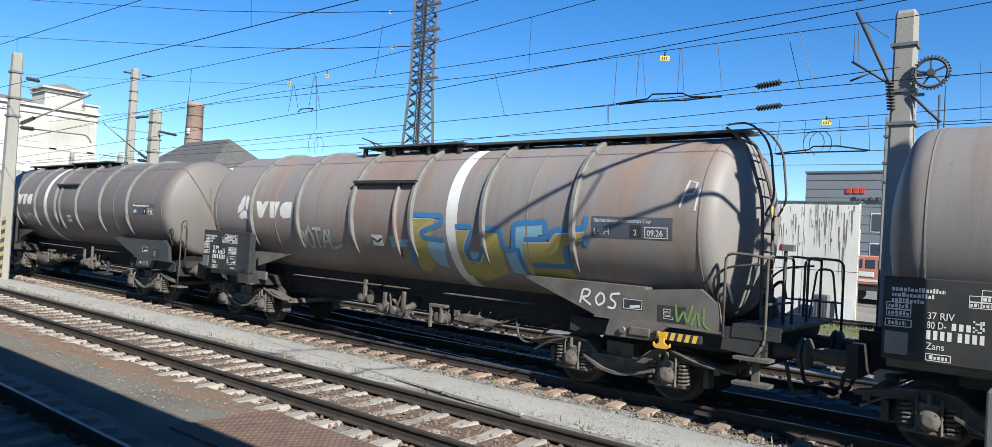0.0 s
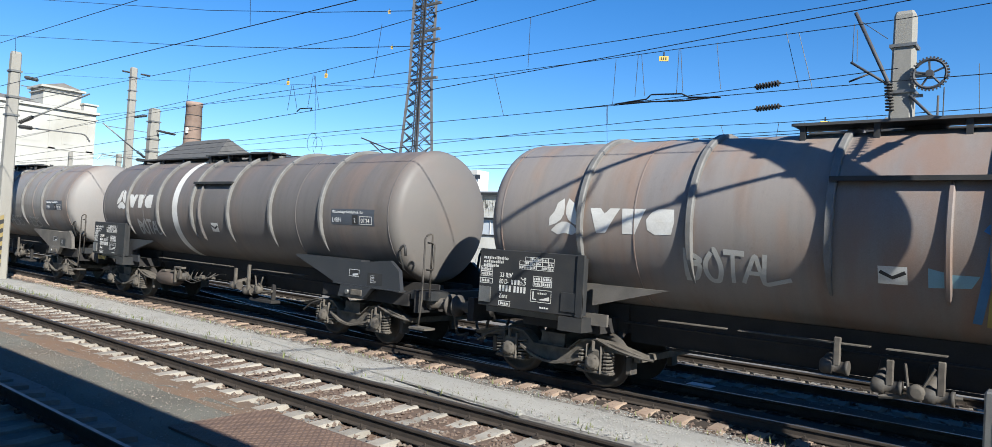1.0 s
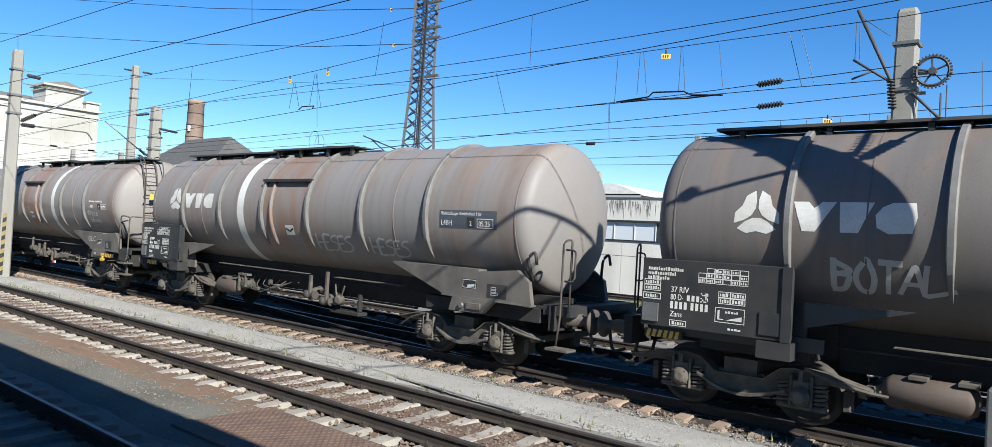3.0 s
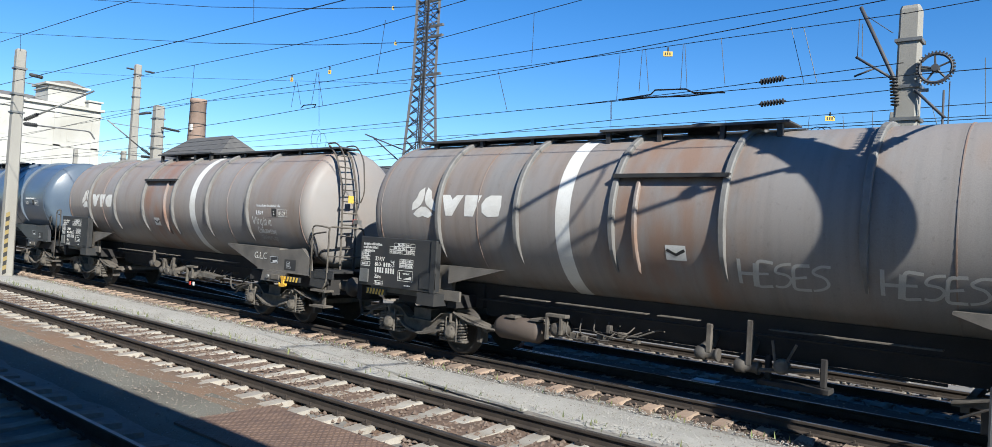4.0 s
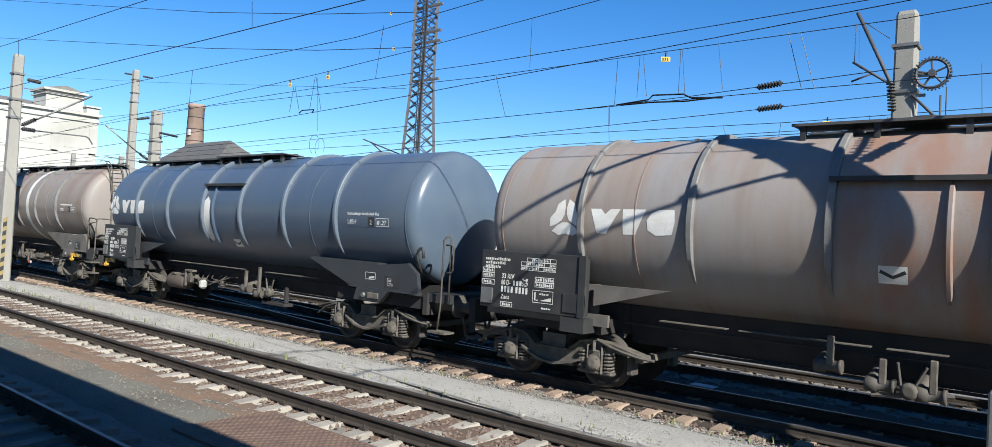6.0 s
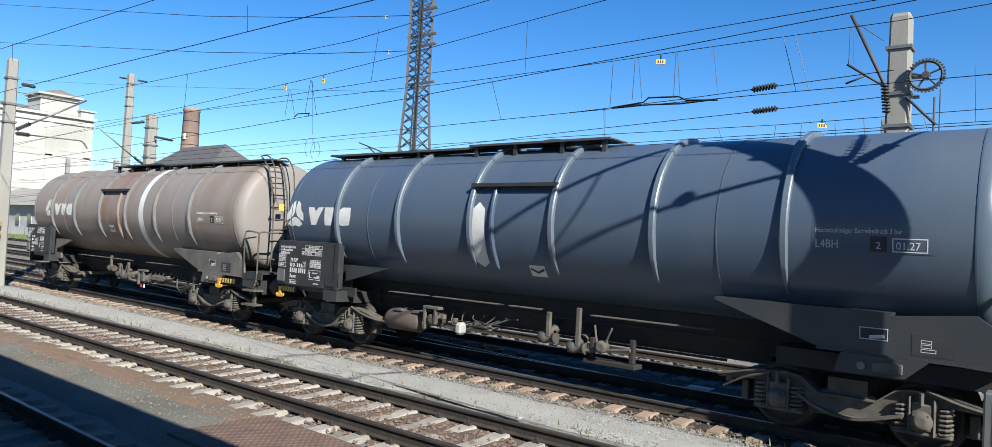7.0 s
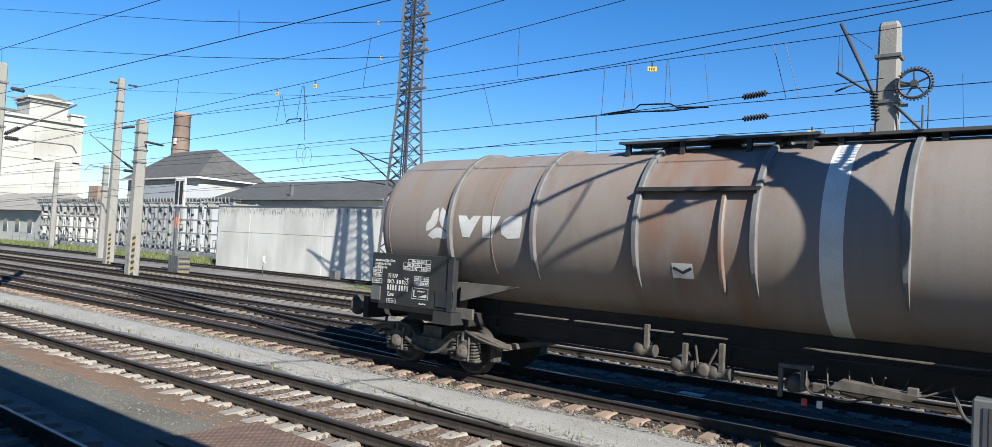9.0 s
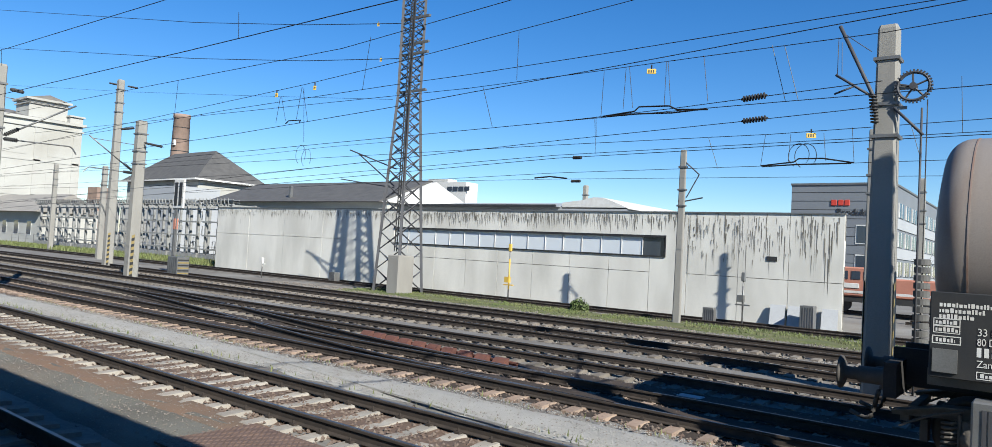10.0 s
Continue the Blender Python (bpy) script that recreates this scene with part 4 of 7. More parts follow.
def bogie(wagon, x):
    """A three-piece freight bogie: sprung side frames, axle boxes, brake beam; the wheelsets turn."""
    b = new("bogie")
    b.parent, b.matrix_basis = wagon, pose(x, 0, 0)

    def frame_bm():
        bm = bmesh.new()
        top = [(-1.80, 0.66), (-1.62, 0.70), (-1.25, 0.79), (-0.80, 0.82), (-0.60, 0.79), (-0.36, 0.60), (0.36, 0.60), (0.60, 0.79), (0.80, 0.82), (1.25, 0.79), (1.62, 0.70), (1.80, 0.66)]
        low = [(1.80, 0.62), (1.25, 0.66), (0.66, 0.62), (0.47, 0.36), (-0.47, 0.36), (-0.66, 0.62), (-1.25, 0.66), (-1.80, 0.62)]
        for s in (-1, 1):
            y = s * 1.0
            prism(bm, top + low, y - 0.05, y + 0.05)
            for (xa, za), (xb, zb) in zip(top, top[1:]):
                prism(bm, [(xa, za), (xb, zb), (xb, zb + 0.022), (xa, za + 0.022)], y - 0.13, y + 0.13)
            prism(bm, [(-0.47, 0.36), (0.47, 0.36), (0.47, 0.335), (-0.47, 0.335)], y - 0.11, y + 0.11)
        for xx in (-1.66, -0.3, 0.3, 1.66):
            box(bm, xx - 0.05, xx + 0.05, -1.0, 1.0, 0.55, 0.66)
        box(bm, -0.25, 0.25, -1.05, 1.05, 0.62, 0.85)
        return bm
    part("bogie_frame", shared("bogie_frame", frame_bm, DUSTY), None, b)
    for wx in (-0.9, 0.9):
        for s in (-1, 1):
            def axle_box():
                bm = bevelled(boxes((-0.12, 0.12, -0.11, 0.11, -0.13, 0.22), (-0.34, 0.34, -0.10, 0.10, -0.19, -0.13), (-0.16, -0.12, -0.12, 0.12, -0.19, 0.30), (0.12, 0.16, -0.12, 0.12, -0.19, 0.30)), 0.018)
                for k in (-1, 1):
                    revolve(bm, [(k * 0.10, 0.135), (k * 0.15, 0.135), (k * 0.16, 0.105), (k * 0.20, 0.10), (k * 0.21, 0.05)], 18, "y")
                    for q in range(4):
                        a = math.pi / 4 + q * math.pi / 2
                        c = Vector((0.115 * math.cos(a), k * 0.155, 0.115 * math.sin(a)))
                        tube(bm, [c, c + Vector((0, k * 0.018, 0))], 0.014, 5)
                tube(bm, [(0.0, -0.13, 0.2), (0.0, -0.13, 0.36)], 0.03, 6)
                return bm
            ab = part("axle_box", shared("axle_box", axle_box, DUSTY), None, b)
            ab.matrix_basis = pose(wx, s * 1.03, 0.46)
            for o in (-0.25, 0.25):
                def spring():
                    bm = bmesh.new()
                    pts = [(0.085 * math.cos(k * 0.7), 0.085 * math.sin(k * 0.7), 0.36 * k / 54) for k in range(55)]
                    return tube(bm, pts, 0.021, 5)
                sp = part("coil_spring", shared("coil_spring", spring, DUSTY), None, b)
                sp.matrix_basis = pose(wx + o, s * 1.05, 0.285)

    for s in (-1, 1):
        def lever():
            arm = [(p.x, p.z) for p in bend([(-0.62, 0, 0.56), (-0.3, 0, 0.38), (0.1, 0, 0.33), (0.45, 0, 0.42), (0.7, 0, 0.5)], 0.2, 5)]
            return prism(bmesh.new(), [(a, z + 0.022) for a, z in arm] + [(a, z - 0.022) for a, z in reversed(arm)], s * 1.15 - 0.04, s * 1.15 + 0.04)
        part("brake_lever", shared("brake_lever%d" % s, lever, DUSTY), None, b)
        part("brake_rod", shared("brake_rod%d" % s, lambda: tube(bmesh.new(), bend([(0.95, s * 1.14, 0.86), (1.3, s * 1.16, 0.74), (1.75, s * 1.16, 0.66), (2.0, s * 1.1, 0.64)], 0.2), 0.026, 6), DUSTY), None, b)
        part("brake_rod", shared("brake_rod_out%d" % s, lambda: tube(bmesh.new(), bend([(-1.0, s * 1.16, 0.80), (-1.35, s * 1.18, 0.70), (-1.7, s * 1.12, 0.50)], 0.15), 0.018, 6), BLACKP), None, b)
        for xx in (-1.45, 1.45, -0.38, 0.38):
            sh = part("brake_shoe", shared("brake_shoe%d" % s, lambda: bevelled(boxes((-0.05, 0.05, min(s * 0.67, s * 0.9), max(s * 0.67, s * 0.9), 0.3, 0.6)), 0.012), BLACKP), None, b)
            sh.matrix_basis = pose(xx, 0, 0)
    return b


def buffer_mesh():
    bm = bmesh.new()
    revolve(bm, [(0, 0.16), (0.06, 0.16), (0.07, 0.115), (0.36, 0.115), (0.38, 0.085), (0.52, 0.085), (0.54, 0.17), (0.57, 0.225), (0.60, 0.225), (0.615, 0.15)], 24)
    return bm


def under_gear(w, spec):
    """What hangs below the tank: outlet valves on posts, pipes, brake valve, load lever and their brackets."""
    rnd = random.Random(spec.get("gear", 4))
    j = rnd.uniform(-0.12, 0.12)
    kind_b = spec["kind"] == "b"
    for x0, x1 in ((-3.6, -2.5), (-2.3, -0.5), (-0.3, 0.4), (1.5, 3.7)):
        part("side_flange", boxes((x0, x1, -1.04, -0.90, 1.285, 1.300)), DUSTY, w)
    posts = ((0.64, 0.82, 1.27), (1.27, 0.72, 1.40)) if kind_b else ((-0.93, 0.98, 1.38), (-0.27, 0.82, 1.16), (0.32, 0.78, 1.22))
    for x, z0, z1 in posts:
        part("outlet_post", bevelled(boxes((x + j - 0.045, x + j + 0.045, -1.06, -0.99, z0, z1)), 0.012), DUSTY, w)
        bm = revolve(bmesh.new(), [(x + j - 0.22, 0.08), (x + j - 0.20, 0.105), (x + j - 0.06, 0.105), (x + j - 0.05, 0.08), (x + j + 0.10, 0.08), (x + j + 0.11, 0.10), (x + j + 0.15, 0.10)], 18, at=(0, -0.98, z0 - 0.02))
        tube(bm, [(x + j - 0.14, -0.98, z0), (x + j - 0.14, -0.6, z0 + 0.1), (x + j - 0.14, -0.2, 1.3)], 0.09, 8)
        part("outlet_valve", bm, BLACKP, w)
    wheel_x = 1.75 + j if kind_b else 0.05 + j
    bm = tube(bmesh.new(), [(wheel_x - 0.1, -1.02, 0.82), (wheel_x - 0.14, -1.05, 1.14)], 0.02, 6)
    tube(bm, [(wheel_x + 0.05, -1.02, 0.82), (wheel_x + 0.2, -1.05, 1.12)], 0.02, 6)
    revolve(bm, [(-1.1, 0.06), (-1.08, 0.11), (-0.95, 0.11), (-0.93, 0.06)], 14, "y", at=(wheel_x, 0, 0.78))
    tube(bm, [(wheel_x - 0.45, -1.0, 0.66), (wheel_x + 0.5, -0.95, 0.78)], 0.035, 6)
    part("valve_lever", bm, DUSTY, w)
    if kind_b:
        cl, base = -2.45, 0.62
        for x in (-3.42, -2.86):
            part("tank_strap", boxes((x, x + 0.22, -1.02, -0.68, 0.905, 0.95)), DUSTY, w)
        part("step_bracket", bevelled(boxes((1.35, 2.35, -0.98, -0.7, 0.46, 0.54), (1.42, 1.50, -0.9, -0.8, 0.54, 0.9), (2.2, 2.28, -0.9, -0.8, 0.54, 0.95)), 0.01), UNDER, w)
    else:
        cl, base = 1.2, 0.58
        part("load_plate", prism(bmesh.new(), [(1.85 + j, 0.80), (2.0 + j, 0.93), (2.95 + j, 0.86), (2.85 + j, 0.78)], -1.10, -0.85), DUSTY, w)
        part("pipe_loop", tube(bmesh.new(), bend([(3.3, -0.9, 1.0), (3.45, -1.0, 0.62), (3.75, -1.0, 0.56), (3.95, -0.95, 0.78), (4.2, -0.9, 0.98)], 0.14), 0.022, 6), BLACKP, w)
    bm = bmesh.new()
    box(bm, cl, cl + 0.06, -1.12, -1.05, base, base + 0.42)
    box(bm, cl, cl + 0.44, -1.12, -0.98, base + 0.42, base + 0.48)
    box(bm, cl + 0.30, cl + 0.36, -1.12, -1.05, base + 0.12, base + 0.42)
    part("valve_frame", bevelled(bm, 0.008), DUSTY, w)
    part("brake_valve", revolve(bmesh.new(), [(-1.1, 0.05), (-1.08, 0.12), (-0.9, 0.14), (-0.7, 0.14), (-0.68, 0.08)], 16, "y", at=(cl + 0.2, 0, base + 0.2)), BLACKP, w)
    for k in range(6):
        a = cl + 0.5 + k * 0.24 + rnd.uniform(-0.05, 0.05)
        y, z = rnd.uniform(-1.05, -0.75), base + rnd.uniform(0.06, 0.26)
        q = rnd.uniform(0.04, 0.09)
        part("valve_block", bevelled(boxes((a - q, a + q, y - 0.05, y + 0.05, z, z + rnd.uniform(0.06, 0.15))), 0.012), rnd.choice((DUSTY, BLACKP, DUSTY)), w)
    for k in range(4):
        a, z = cl + 0.3 + 0.28 * k, base + 0.1 + 0.07 * k
        part("brake_pipe", tube(bmesh.new(), bend([(a, -0.8, 1.05), (a + 0.05, -0.96, z), (a + 0.6, -1.0, z - 0.06), (a + 0.95, -0.85, z + 0.1), (a + 1.0, -0.7, 1.0)], 0.12), 0.014, 5), BLACKP, w)
    part("brake_rod", tube(bmesh.new(), [(-3.7, -0.45, 0.78), (3.7, -0.45, 0.78)], 0.025, 6), UNDER, w)


def logo_bm(x, z, s):
    """Three-armed mark, as plain shapes."""
    bm = bmesh.new()
    for ang in (150, 30, 270):
        c, k = math.cos(radians(ang)), math.sin(radians(ang))
        shape = [(0.50, -0.26), (0.38, -0.50), (0.20, -0.30), (0.10, -0.10), (0.10, 0.10), (0.20, 0.30), (0.38, 0.50), (0.50, 0.26), (0.44, 0.0)]
        vs = [bm.verts.new((x + s * (c * u - k * v), 0, z + s * (k * u + c * v))) for u, v in shape]
        bm.faces.new(vs)
    return bm


TRAIN_V, TRAIN_A = 10.117, -0.028


def run(t):
    k = min(1.0, max(0.0, t / 1.1))
    return TRAIN_V * t + TRAIN_A * t * t / 2 + 0.075 * max(0.0, t - 8) ** 2 - 0.2 * k * k * (3 - 2 * k)


WAGONS = []
HOOPS = (-4.9, -2.95, -0.97, 0.90, 2.82, 4.83)


def flat(x0, x1, z0, z1, y=0.0):
    bm = bmesh.new()
    bm.faces.new([bm.verts.new(p) for p in ((x0, y, z0), (x1, y, z0), (x1, y, z1), (x0, y, z1))])
    return bm


def outline_box(bm, x0, x1, z0, z1, w, y=0.0):
    for a in ((x0, x1, z0, z0 + w), (x0, x1, z1 - w, z1), (x0, x0 + w, z0 + w, z1 - w), (x1 - w, x1, z0 + w, z1 - w)):
        bm.faces.new([bm.verts.new(p) for p in ((a[0], y, a[2]), (a[1], y, a[2]), (a[1], y, a[3]), (a[0], y, a[3]))])
    return bm


def data_board(w, spec):
    """Black board with white lettering; numbers and names are plain bars."""
    y = -1.56
    b = part("data_board", shared("data_board", lambda: bevelled(boxes((-6.90, -4.62, y, y + 0.05, 1.23, 2.27)), 0.012), FRAMEP), None, w, "black data board with white lettering")

    def bracket():
        bm = boxes((-5.15, -4.64, y + 0.05, -1.42, 1.26, 2.22), (-5.05, -4.62, y - 0.02, y, 1.30, 1.62), (-5.07, -4.6, y - 0.04, -1.05, 0.98, 1.22), (-4.75, -4.62, y - 0.03, y, 1.23, 2.27))
        return bm
    part("board_bracket", shared("board_bracket", bracket, FRAMEP), None, b)

    def marks():
        bm = bmesh.new()
        yy = y - 0.004
        rnd = random.Random(5)

        def bar(x0, x1, z0, z1):
            bm.faces.new([bm.verts.new(p) for p in ((x0, yy, z0), (x1, yy, z0), (x1, yy, z1), (x0, yy, z1))])

        def words(x, z, ln, h):
            end = x + ln
            while x < end:
                q = min(rnd.uniform(0.016, 0.04), end - x)
                bar(x, x + q, z, z + h * rnd.choice((0.7, 1.0, 0.8)))
                x += q + 0.012
        words(-6.80, 2.09, 0.58, 0.055)
        words(-6.80, 2.02, 0.47, 0.055)
        words(-6.80, 1.95, 0.36, 0.055)
        # load table
        for r in range(3):
            for c in range(r == 0, 6):
                outline_box(bm, -5.98 + c * 0.125, -5.855 + c * 0.125, 2.10 - r * 0.075, 2.175 - r * 0.075, 0.008, yy)
                if (r + c) % 4 != 1:
                    words(-5.965 + c * 0.125, 2.118 - r * 0.075, 0.085, 0.042)
        for a in ((-6.86, -6.58, 1.86, 1.95), (-6.86, -6.58, 1.77, 1.86), (-5.66, -5.48, 1.76, 1.85), (-5.48, -5.26, 1.76, 1.85), (-5.66, -5.48, 1.67, 1.76), (-5.48, -5.26, 1.67, 1.76)):
            outline_box(bm, *a, 0.010, yy)
            words(a[0] + 0.025, a[2] + 0.02, a[1] - a[0] - 0.05, 0.05)
        outline_box(bm, -6.87, -6.57, 1.64, 1.74, 0.012, yy)
        words(-6.83, 1.665, 0.2, 0.05)
        # ramp sign
        outline_box(bm, -5.70, -5.26, 1.40, 1.62, 0.010, yy)
        bm.faces.new([bm.verts.new(p) for p in ((-5.54, yy, 1.44), (-5.30, yy, 1.44), (-5.30, yy, 1.51))])
        bar(-5.66, -5.63, 1.44, 1.58)
        bar(-5.66, -5.57, 1.44, 1.455)
        words(-5.55, 1.54, 0.2, 0.035)
        # keeper and wagon number, as bars
        for x0, z0, n, h in ((-6.145, 1.66, 3, 0.085), (-6.41, 1.525, 4, 0.11), (-6.08, 1.525, 4, 0.11)):
            for i in range(n):
                bar(x0 + i * 0.074, x0 + i * 0.074 + 0.046, z0, z0 + h)
        outline_box(bm, -6.41, -6.14, 1.265, 1.355, 0.010, yy)
        words(-6.37, 1.285, 0.19, 0.05)
        for i in range(5):
            for k in range(6):
                if rnd.random() < 0.55:
                    bar(-5.93 + i * 0.024, -5.91 + i * 0.024, 1.66 + k * 0.024, 1.68 + k * 0.024)
        words(-5.50, 1.30, 0.2, 0.03)
        return bm
    part("markings", shared("board_marks", marks, WHITEP), None, b, "white boxes and bars", kind="stuff")
    part("code_lettering", moved(lettering(spec.get("riv", "33 RIV"), 0.125, squeeze=0.85), -6.41, y - 0.006, 1.775), WHITEP, b)
    part("country_lettering", moved(lettering("80 D-", 0.125, squeeze=0.72), -6.41, y - 0.006, 1.66), WHITEP, b)
    part("type_lettering", moved(lettering(spec.get("type", "Zans"), 0.12, squeeze=0.85), -6.41, y - 0.006, 1.405), WHITEP, b)
    b.matrix_basis = pose(spec.get("board", 0.0), 0, 0)
    part("grating", shared("card_holder", lambda: boxes((-6.86, -6.60, y - 0.03, y, 1.30, 1.58)), GALV), None, b, "wire card holder")


def tank_marks(w, spec):
    # maker's mark and name as plain shapes
    x0, z0 = -5.52 - (1.25 if spec.get("split") else 0.12 if spec["kind"] == "b" else 0), 3.0 if spec["kind"] == "b" and not spec.get("split") else 2.88
    mk = on_tank(logo_bm(x0 + 0.30, z0, 0.56))
    a = x0 + 0.80 if not spec.get("split") else -5.98
    for pts in (((0, 0.19), (0.20, 0.19), (0.28, 0.10), (0.38, 0.19), (0.56, 0.19), (0.30, -0.22), (0.13, -0.22)),
                ((0.60, 0.19), (1.02, 0.19), (0.92, 0.02), (0.84, -0.22), (0.62, -0.22), (0.66, 0.02)),
                ((1.12, 0.13), (1.24, 0.19), (1.50, 0.19), (1.47, 0.07), (1.36, 0.05), (1.52, 0.0), (1.47, -0.2), (1.2, -0.22), (1.06, -0.14), (1.04, 0.02))):
        nm = bmesh.new()
        nm.faces.new([nm.verts.new((a + u, 0, z0 + v)) for u, v in pts])
        part("name_shape", on_tank(nm), WHITEP, w, "white slanted name shape")
    part("maker_mark", mk, WHITEP, w, "white three-armed mark")
    # pressure plate
    pl = part("data_plate", on_tank(flat(5.20, 6.66, 2.58, 2.93), 0.003), PLATE if spec.get("plate") else spec["paint"], w, "blue-grey painted data field")
    part("plate_text", on_tank(moved(lettering("H\u00f6chstzul\u00e4ssiger Betriebsdruck 3 bar", 0.094, squeeze=0.74), 5.24, 0, 2.835), 0.006), GREYTXT, pl)
    part("plate_text", on_tank(moved(lettering("L4BH", 0.155, squeeze=0.85), 5.24, 0, 2.63), 0.006), GREYTXT, pl)
    part("plate_text", on_tank(moved(lettering(spec.get("date", "07.27"), 0.14, squeeze=0.9), 6.22, 0, 2.635), 0.006), WHITEP, pl)
    part("plate_text", on_tank(moved(lettering("2", 0.13), 5.985, 0, 2.64), 0.008), GREYTXT, pl)
    part("plate_box", on_tank(outline_box(bmesh.new(), 6.18, 6.58, 2.60, 2.78, 0.014), 0.006), WHITEP, pl)
    part("round_mark", on_tank(moved(flat(-0.10, 0.10, 2.60, 2.80), 6.02, 0, 0), 0.005), FRAMEP, pl)
    # chevron plate
    cx, cz = spec.get("chev", -0.2), (2.27 if spec["kind"] == "a" else 2.32) if not spec.get("split") else 1.93
    ch = part("chevron_plate", on_tank(flat(cx - 0.17, cx + 0.17, cz - 0.125, cz + 0.125), 0.004), WHITEP, w, "white plate with dark chevron")
    part("chevron", on_tank(strip(bmesh.new(), [(cx - 0.15, cz + 0.05), (cx, cz - 0.03), (cx + 0.15, cz + 0.05)], 0.05), 0.008), FRAMEP, ch)


def inspection_bay(w, spec):
    """Flat bar over the middle bay with an upright, as on the near side."""
    up = spec.get("upright", 0.42)
    pm = spec["paint"]
    bm = bmesh.new()
    ang = (3.56 - Z_TANK) / R_TANK
    zz = Z_TANK + math.sin(ang) * R_TANK
    yy = -math.cos(ang) * R_TANK
    box(bm, -1.0, 0.95, yy - 0.14, yy + 0.08, zz, zz + 0.035)
    box(bm, -1.0, 0.95, yy - 0.145, yy - 0.12, zz - 0.03, zz + 0.035)
    part("drip_bar", bm, FRAMEP, w, "dark drip bar over the middle bay")
    h = part("upright_hoop", shared("upright_" + pm.name, lambda: hoop_mesh(0.08, 0.06, -128, -64), pm), None, w)
    h.matrix_basis = pose(up, 0, 0)


def walkway(w, spec):
    """Grating on brackets along the top of the tank, wider at the manhole."""
    z = Z_TANK + R_TANK + 0.008
    a, b = (-1.75, 7.45) if spec["kind"] == "a" else (-6.35, 1.7)
    slim = (1.4, b) if spec["kind"] == "a" else (a, -1.5)
    g = part("walkway", boxes((slim[0], slim[1], -0.62, -0.10, z, z + 0.035), (slim[0], slim[1], -0.65, -0.62, z - 0.005, z + 0.04)), WALKP, w, "dark grating walkway along the tank top")
    part("manhole_deck", boxes((-1.75, 1.55, -0.72, -0.1, z + 0.04, z + 0.065), (-1.75, 1.55, -0.75, -0.72, z + 0.03, z + 0.072), (-1.75, 1.55, 0.1, 0.72, z + 0.04, z + 0.065)), WALKP, w, "dark grating deck round the manhole")
    for x in (-1.6, -0.6, 0.5, 1.4):
        part("deck_bracket", boxes((x - 0.04, x + 0.04, -0.7, -0.62, z - 0.2, z + 0.05)), FRAMEP, g)
    for k in range(int((slim[1] - slim[0]) / 1.3)):
        x = slim[0] + 0.4 + k * 1.3
        part("bracket", boxes((x - 0.04, x + 0.04, -0.6, -0.52, z - 0.22, z)), FRAMEP, g)
    man = part("manhole", revolve(bmesh.new(), [(z - 0.15, 0.28), (z + 0.1, 0.28), (z + 0.11, 0.33), (z + 0.15, 0.33), (z + 0.19, 0.2)], 24, "z", at=(-0.1, 0.0, 0)), FRAMEP, w)
    for x in (-1.1, 0.9):
        part("valve_stub", revolve(bmesh.new(), [(z - 0.15, 0.07), (z + 0.16, 0.07)], 12, "z", at=(x, 0.1, 0)), FRAMEP, w)


def saddles(w, spec):
    fr = spec["front"]
    for s in (-1, 1):
        def rear():
            bm = bmesh.new()
            prism(bm, [(-4.66, 1.80), (-3.30, 1.80), (-4.66, 1.44)], -1.36, -1.28)
            box(bm, -7.0, -4.4, -1.30, -1.24, 1.10, 1.30)
            prism(bm, [(-6.95, 1.3), (-4.66, 1.3), (-4.66, 1.8), (-6.2, 1.75)], -1.22, -1.14)
            return bm

        def front():
            bm = bmesh.new()
            prism(bm, [(3.82, 1.79), (6.18, 1.78), (7.10, 1.87), (7.38, 1.67), (7.46, 1.26), (5.30, 1.28)], -1.36, -1.26)
            prism(bm, [(3.82, 1.79), (6.18, 1.78), (6.18, 1.82), (3.82, 1.83)], -1.36, -1.0)
            prism(bm, [(5.28, 1.255), (7.46, 1.235), (7.46, 1.26), (5.28, 1.28)], -1.39, -1.2)
            prism(bm, [(5.52, 0.99), (6.36, 1.0), (6.62, 1.24), (5.60, 1.25)], -1.42, -1.30)
            return bm
        m1 = part("rear_saddle", shared("rear_saddle" + spec["skirt"].name, rear, spec["skirt"]), None, w)
        m2 = part("front_saddle", shared("front_saddle" + spec["skirt"].name, front, spec["skirt"]), None, w)
        if s > 0:
            m1.matrix_basis = m2.matrix_basis = Matrix.Diagonal((1, -1, 1, 1))
        else:
            part("skirt_plate", flat(6.42, 6.89, 1.31, 1.57, -1.364), FRAMEP, m2, "dark painted plate")
            for k in range(3):
                part("skirt_mark", outline_box(bmesh.new(), 6.52, 6.64 + 0.05 * (k == 0), 1.36 + 0.055 * k, 1.405 + 0.055 * k, 0.008, -1.368), GREYTXT, m2)
            part("skirt_sign", flat(5.80, 6.16, 1.44, 1.62, -1.364), FRAMEP, m2, "small black sign")
            part("skirt_frame", outline_box(bmesh.new(), 5.81, 6.15, 1.45, 1.61, 0.012, -1.369), GREYTXT, m2)
            part("skirt_ramp", strip(bmesh.new(), [(5.93, 1.485), (6.11, 1.51)], 0.045, -1.369), GREYTXT, m2)
            part("skirt_box", bevelled(boxes((5.98, 6.34, -1.45, -1.42, 1.05, 1.18)), 0.01), DUSTY, m2)
            part("round_gauge", revolve(bmesh.new(), [(-1.47, 0.05), (-1.44, 0.055), (-1.42, 0.055)], 14, "y", at=(5.86, 0, 1.11)), GALV, m2)


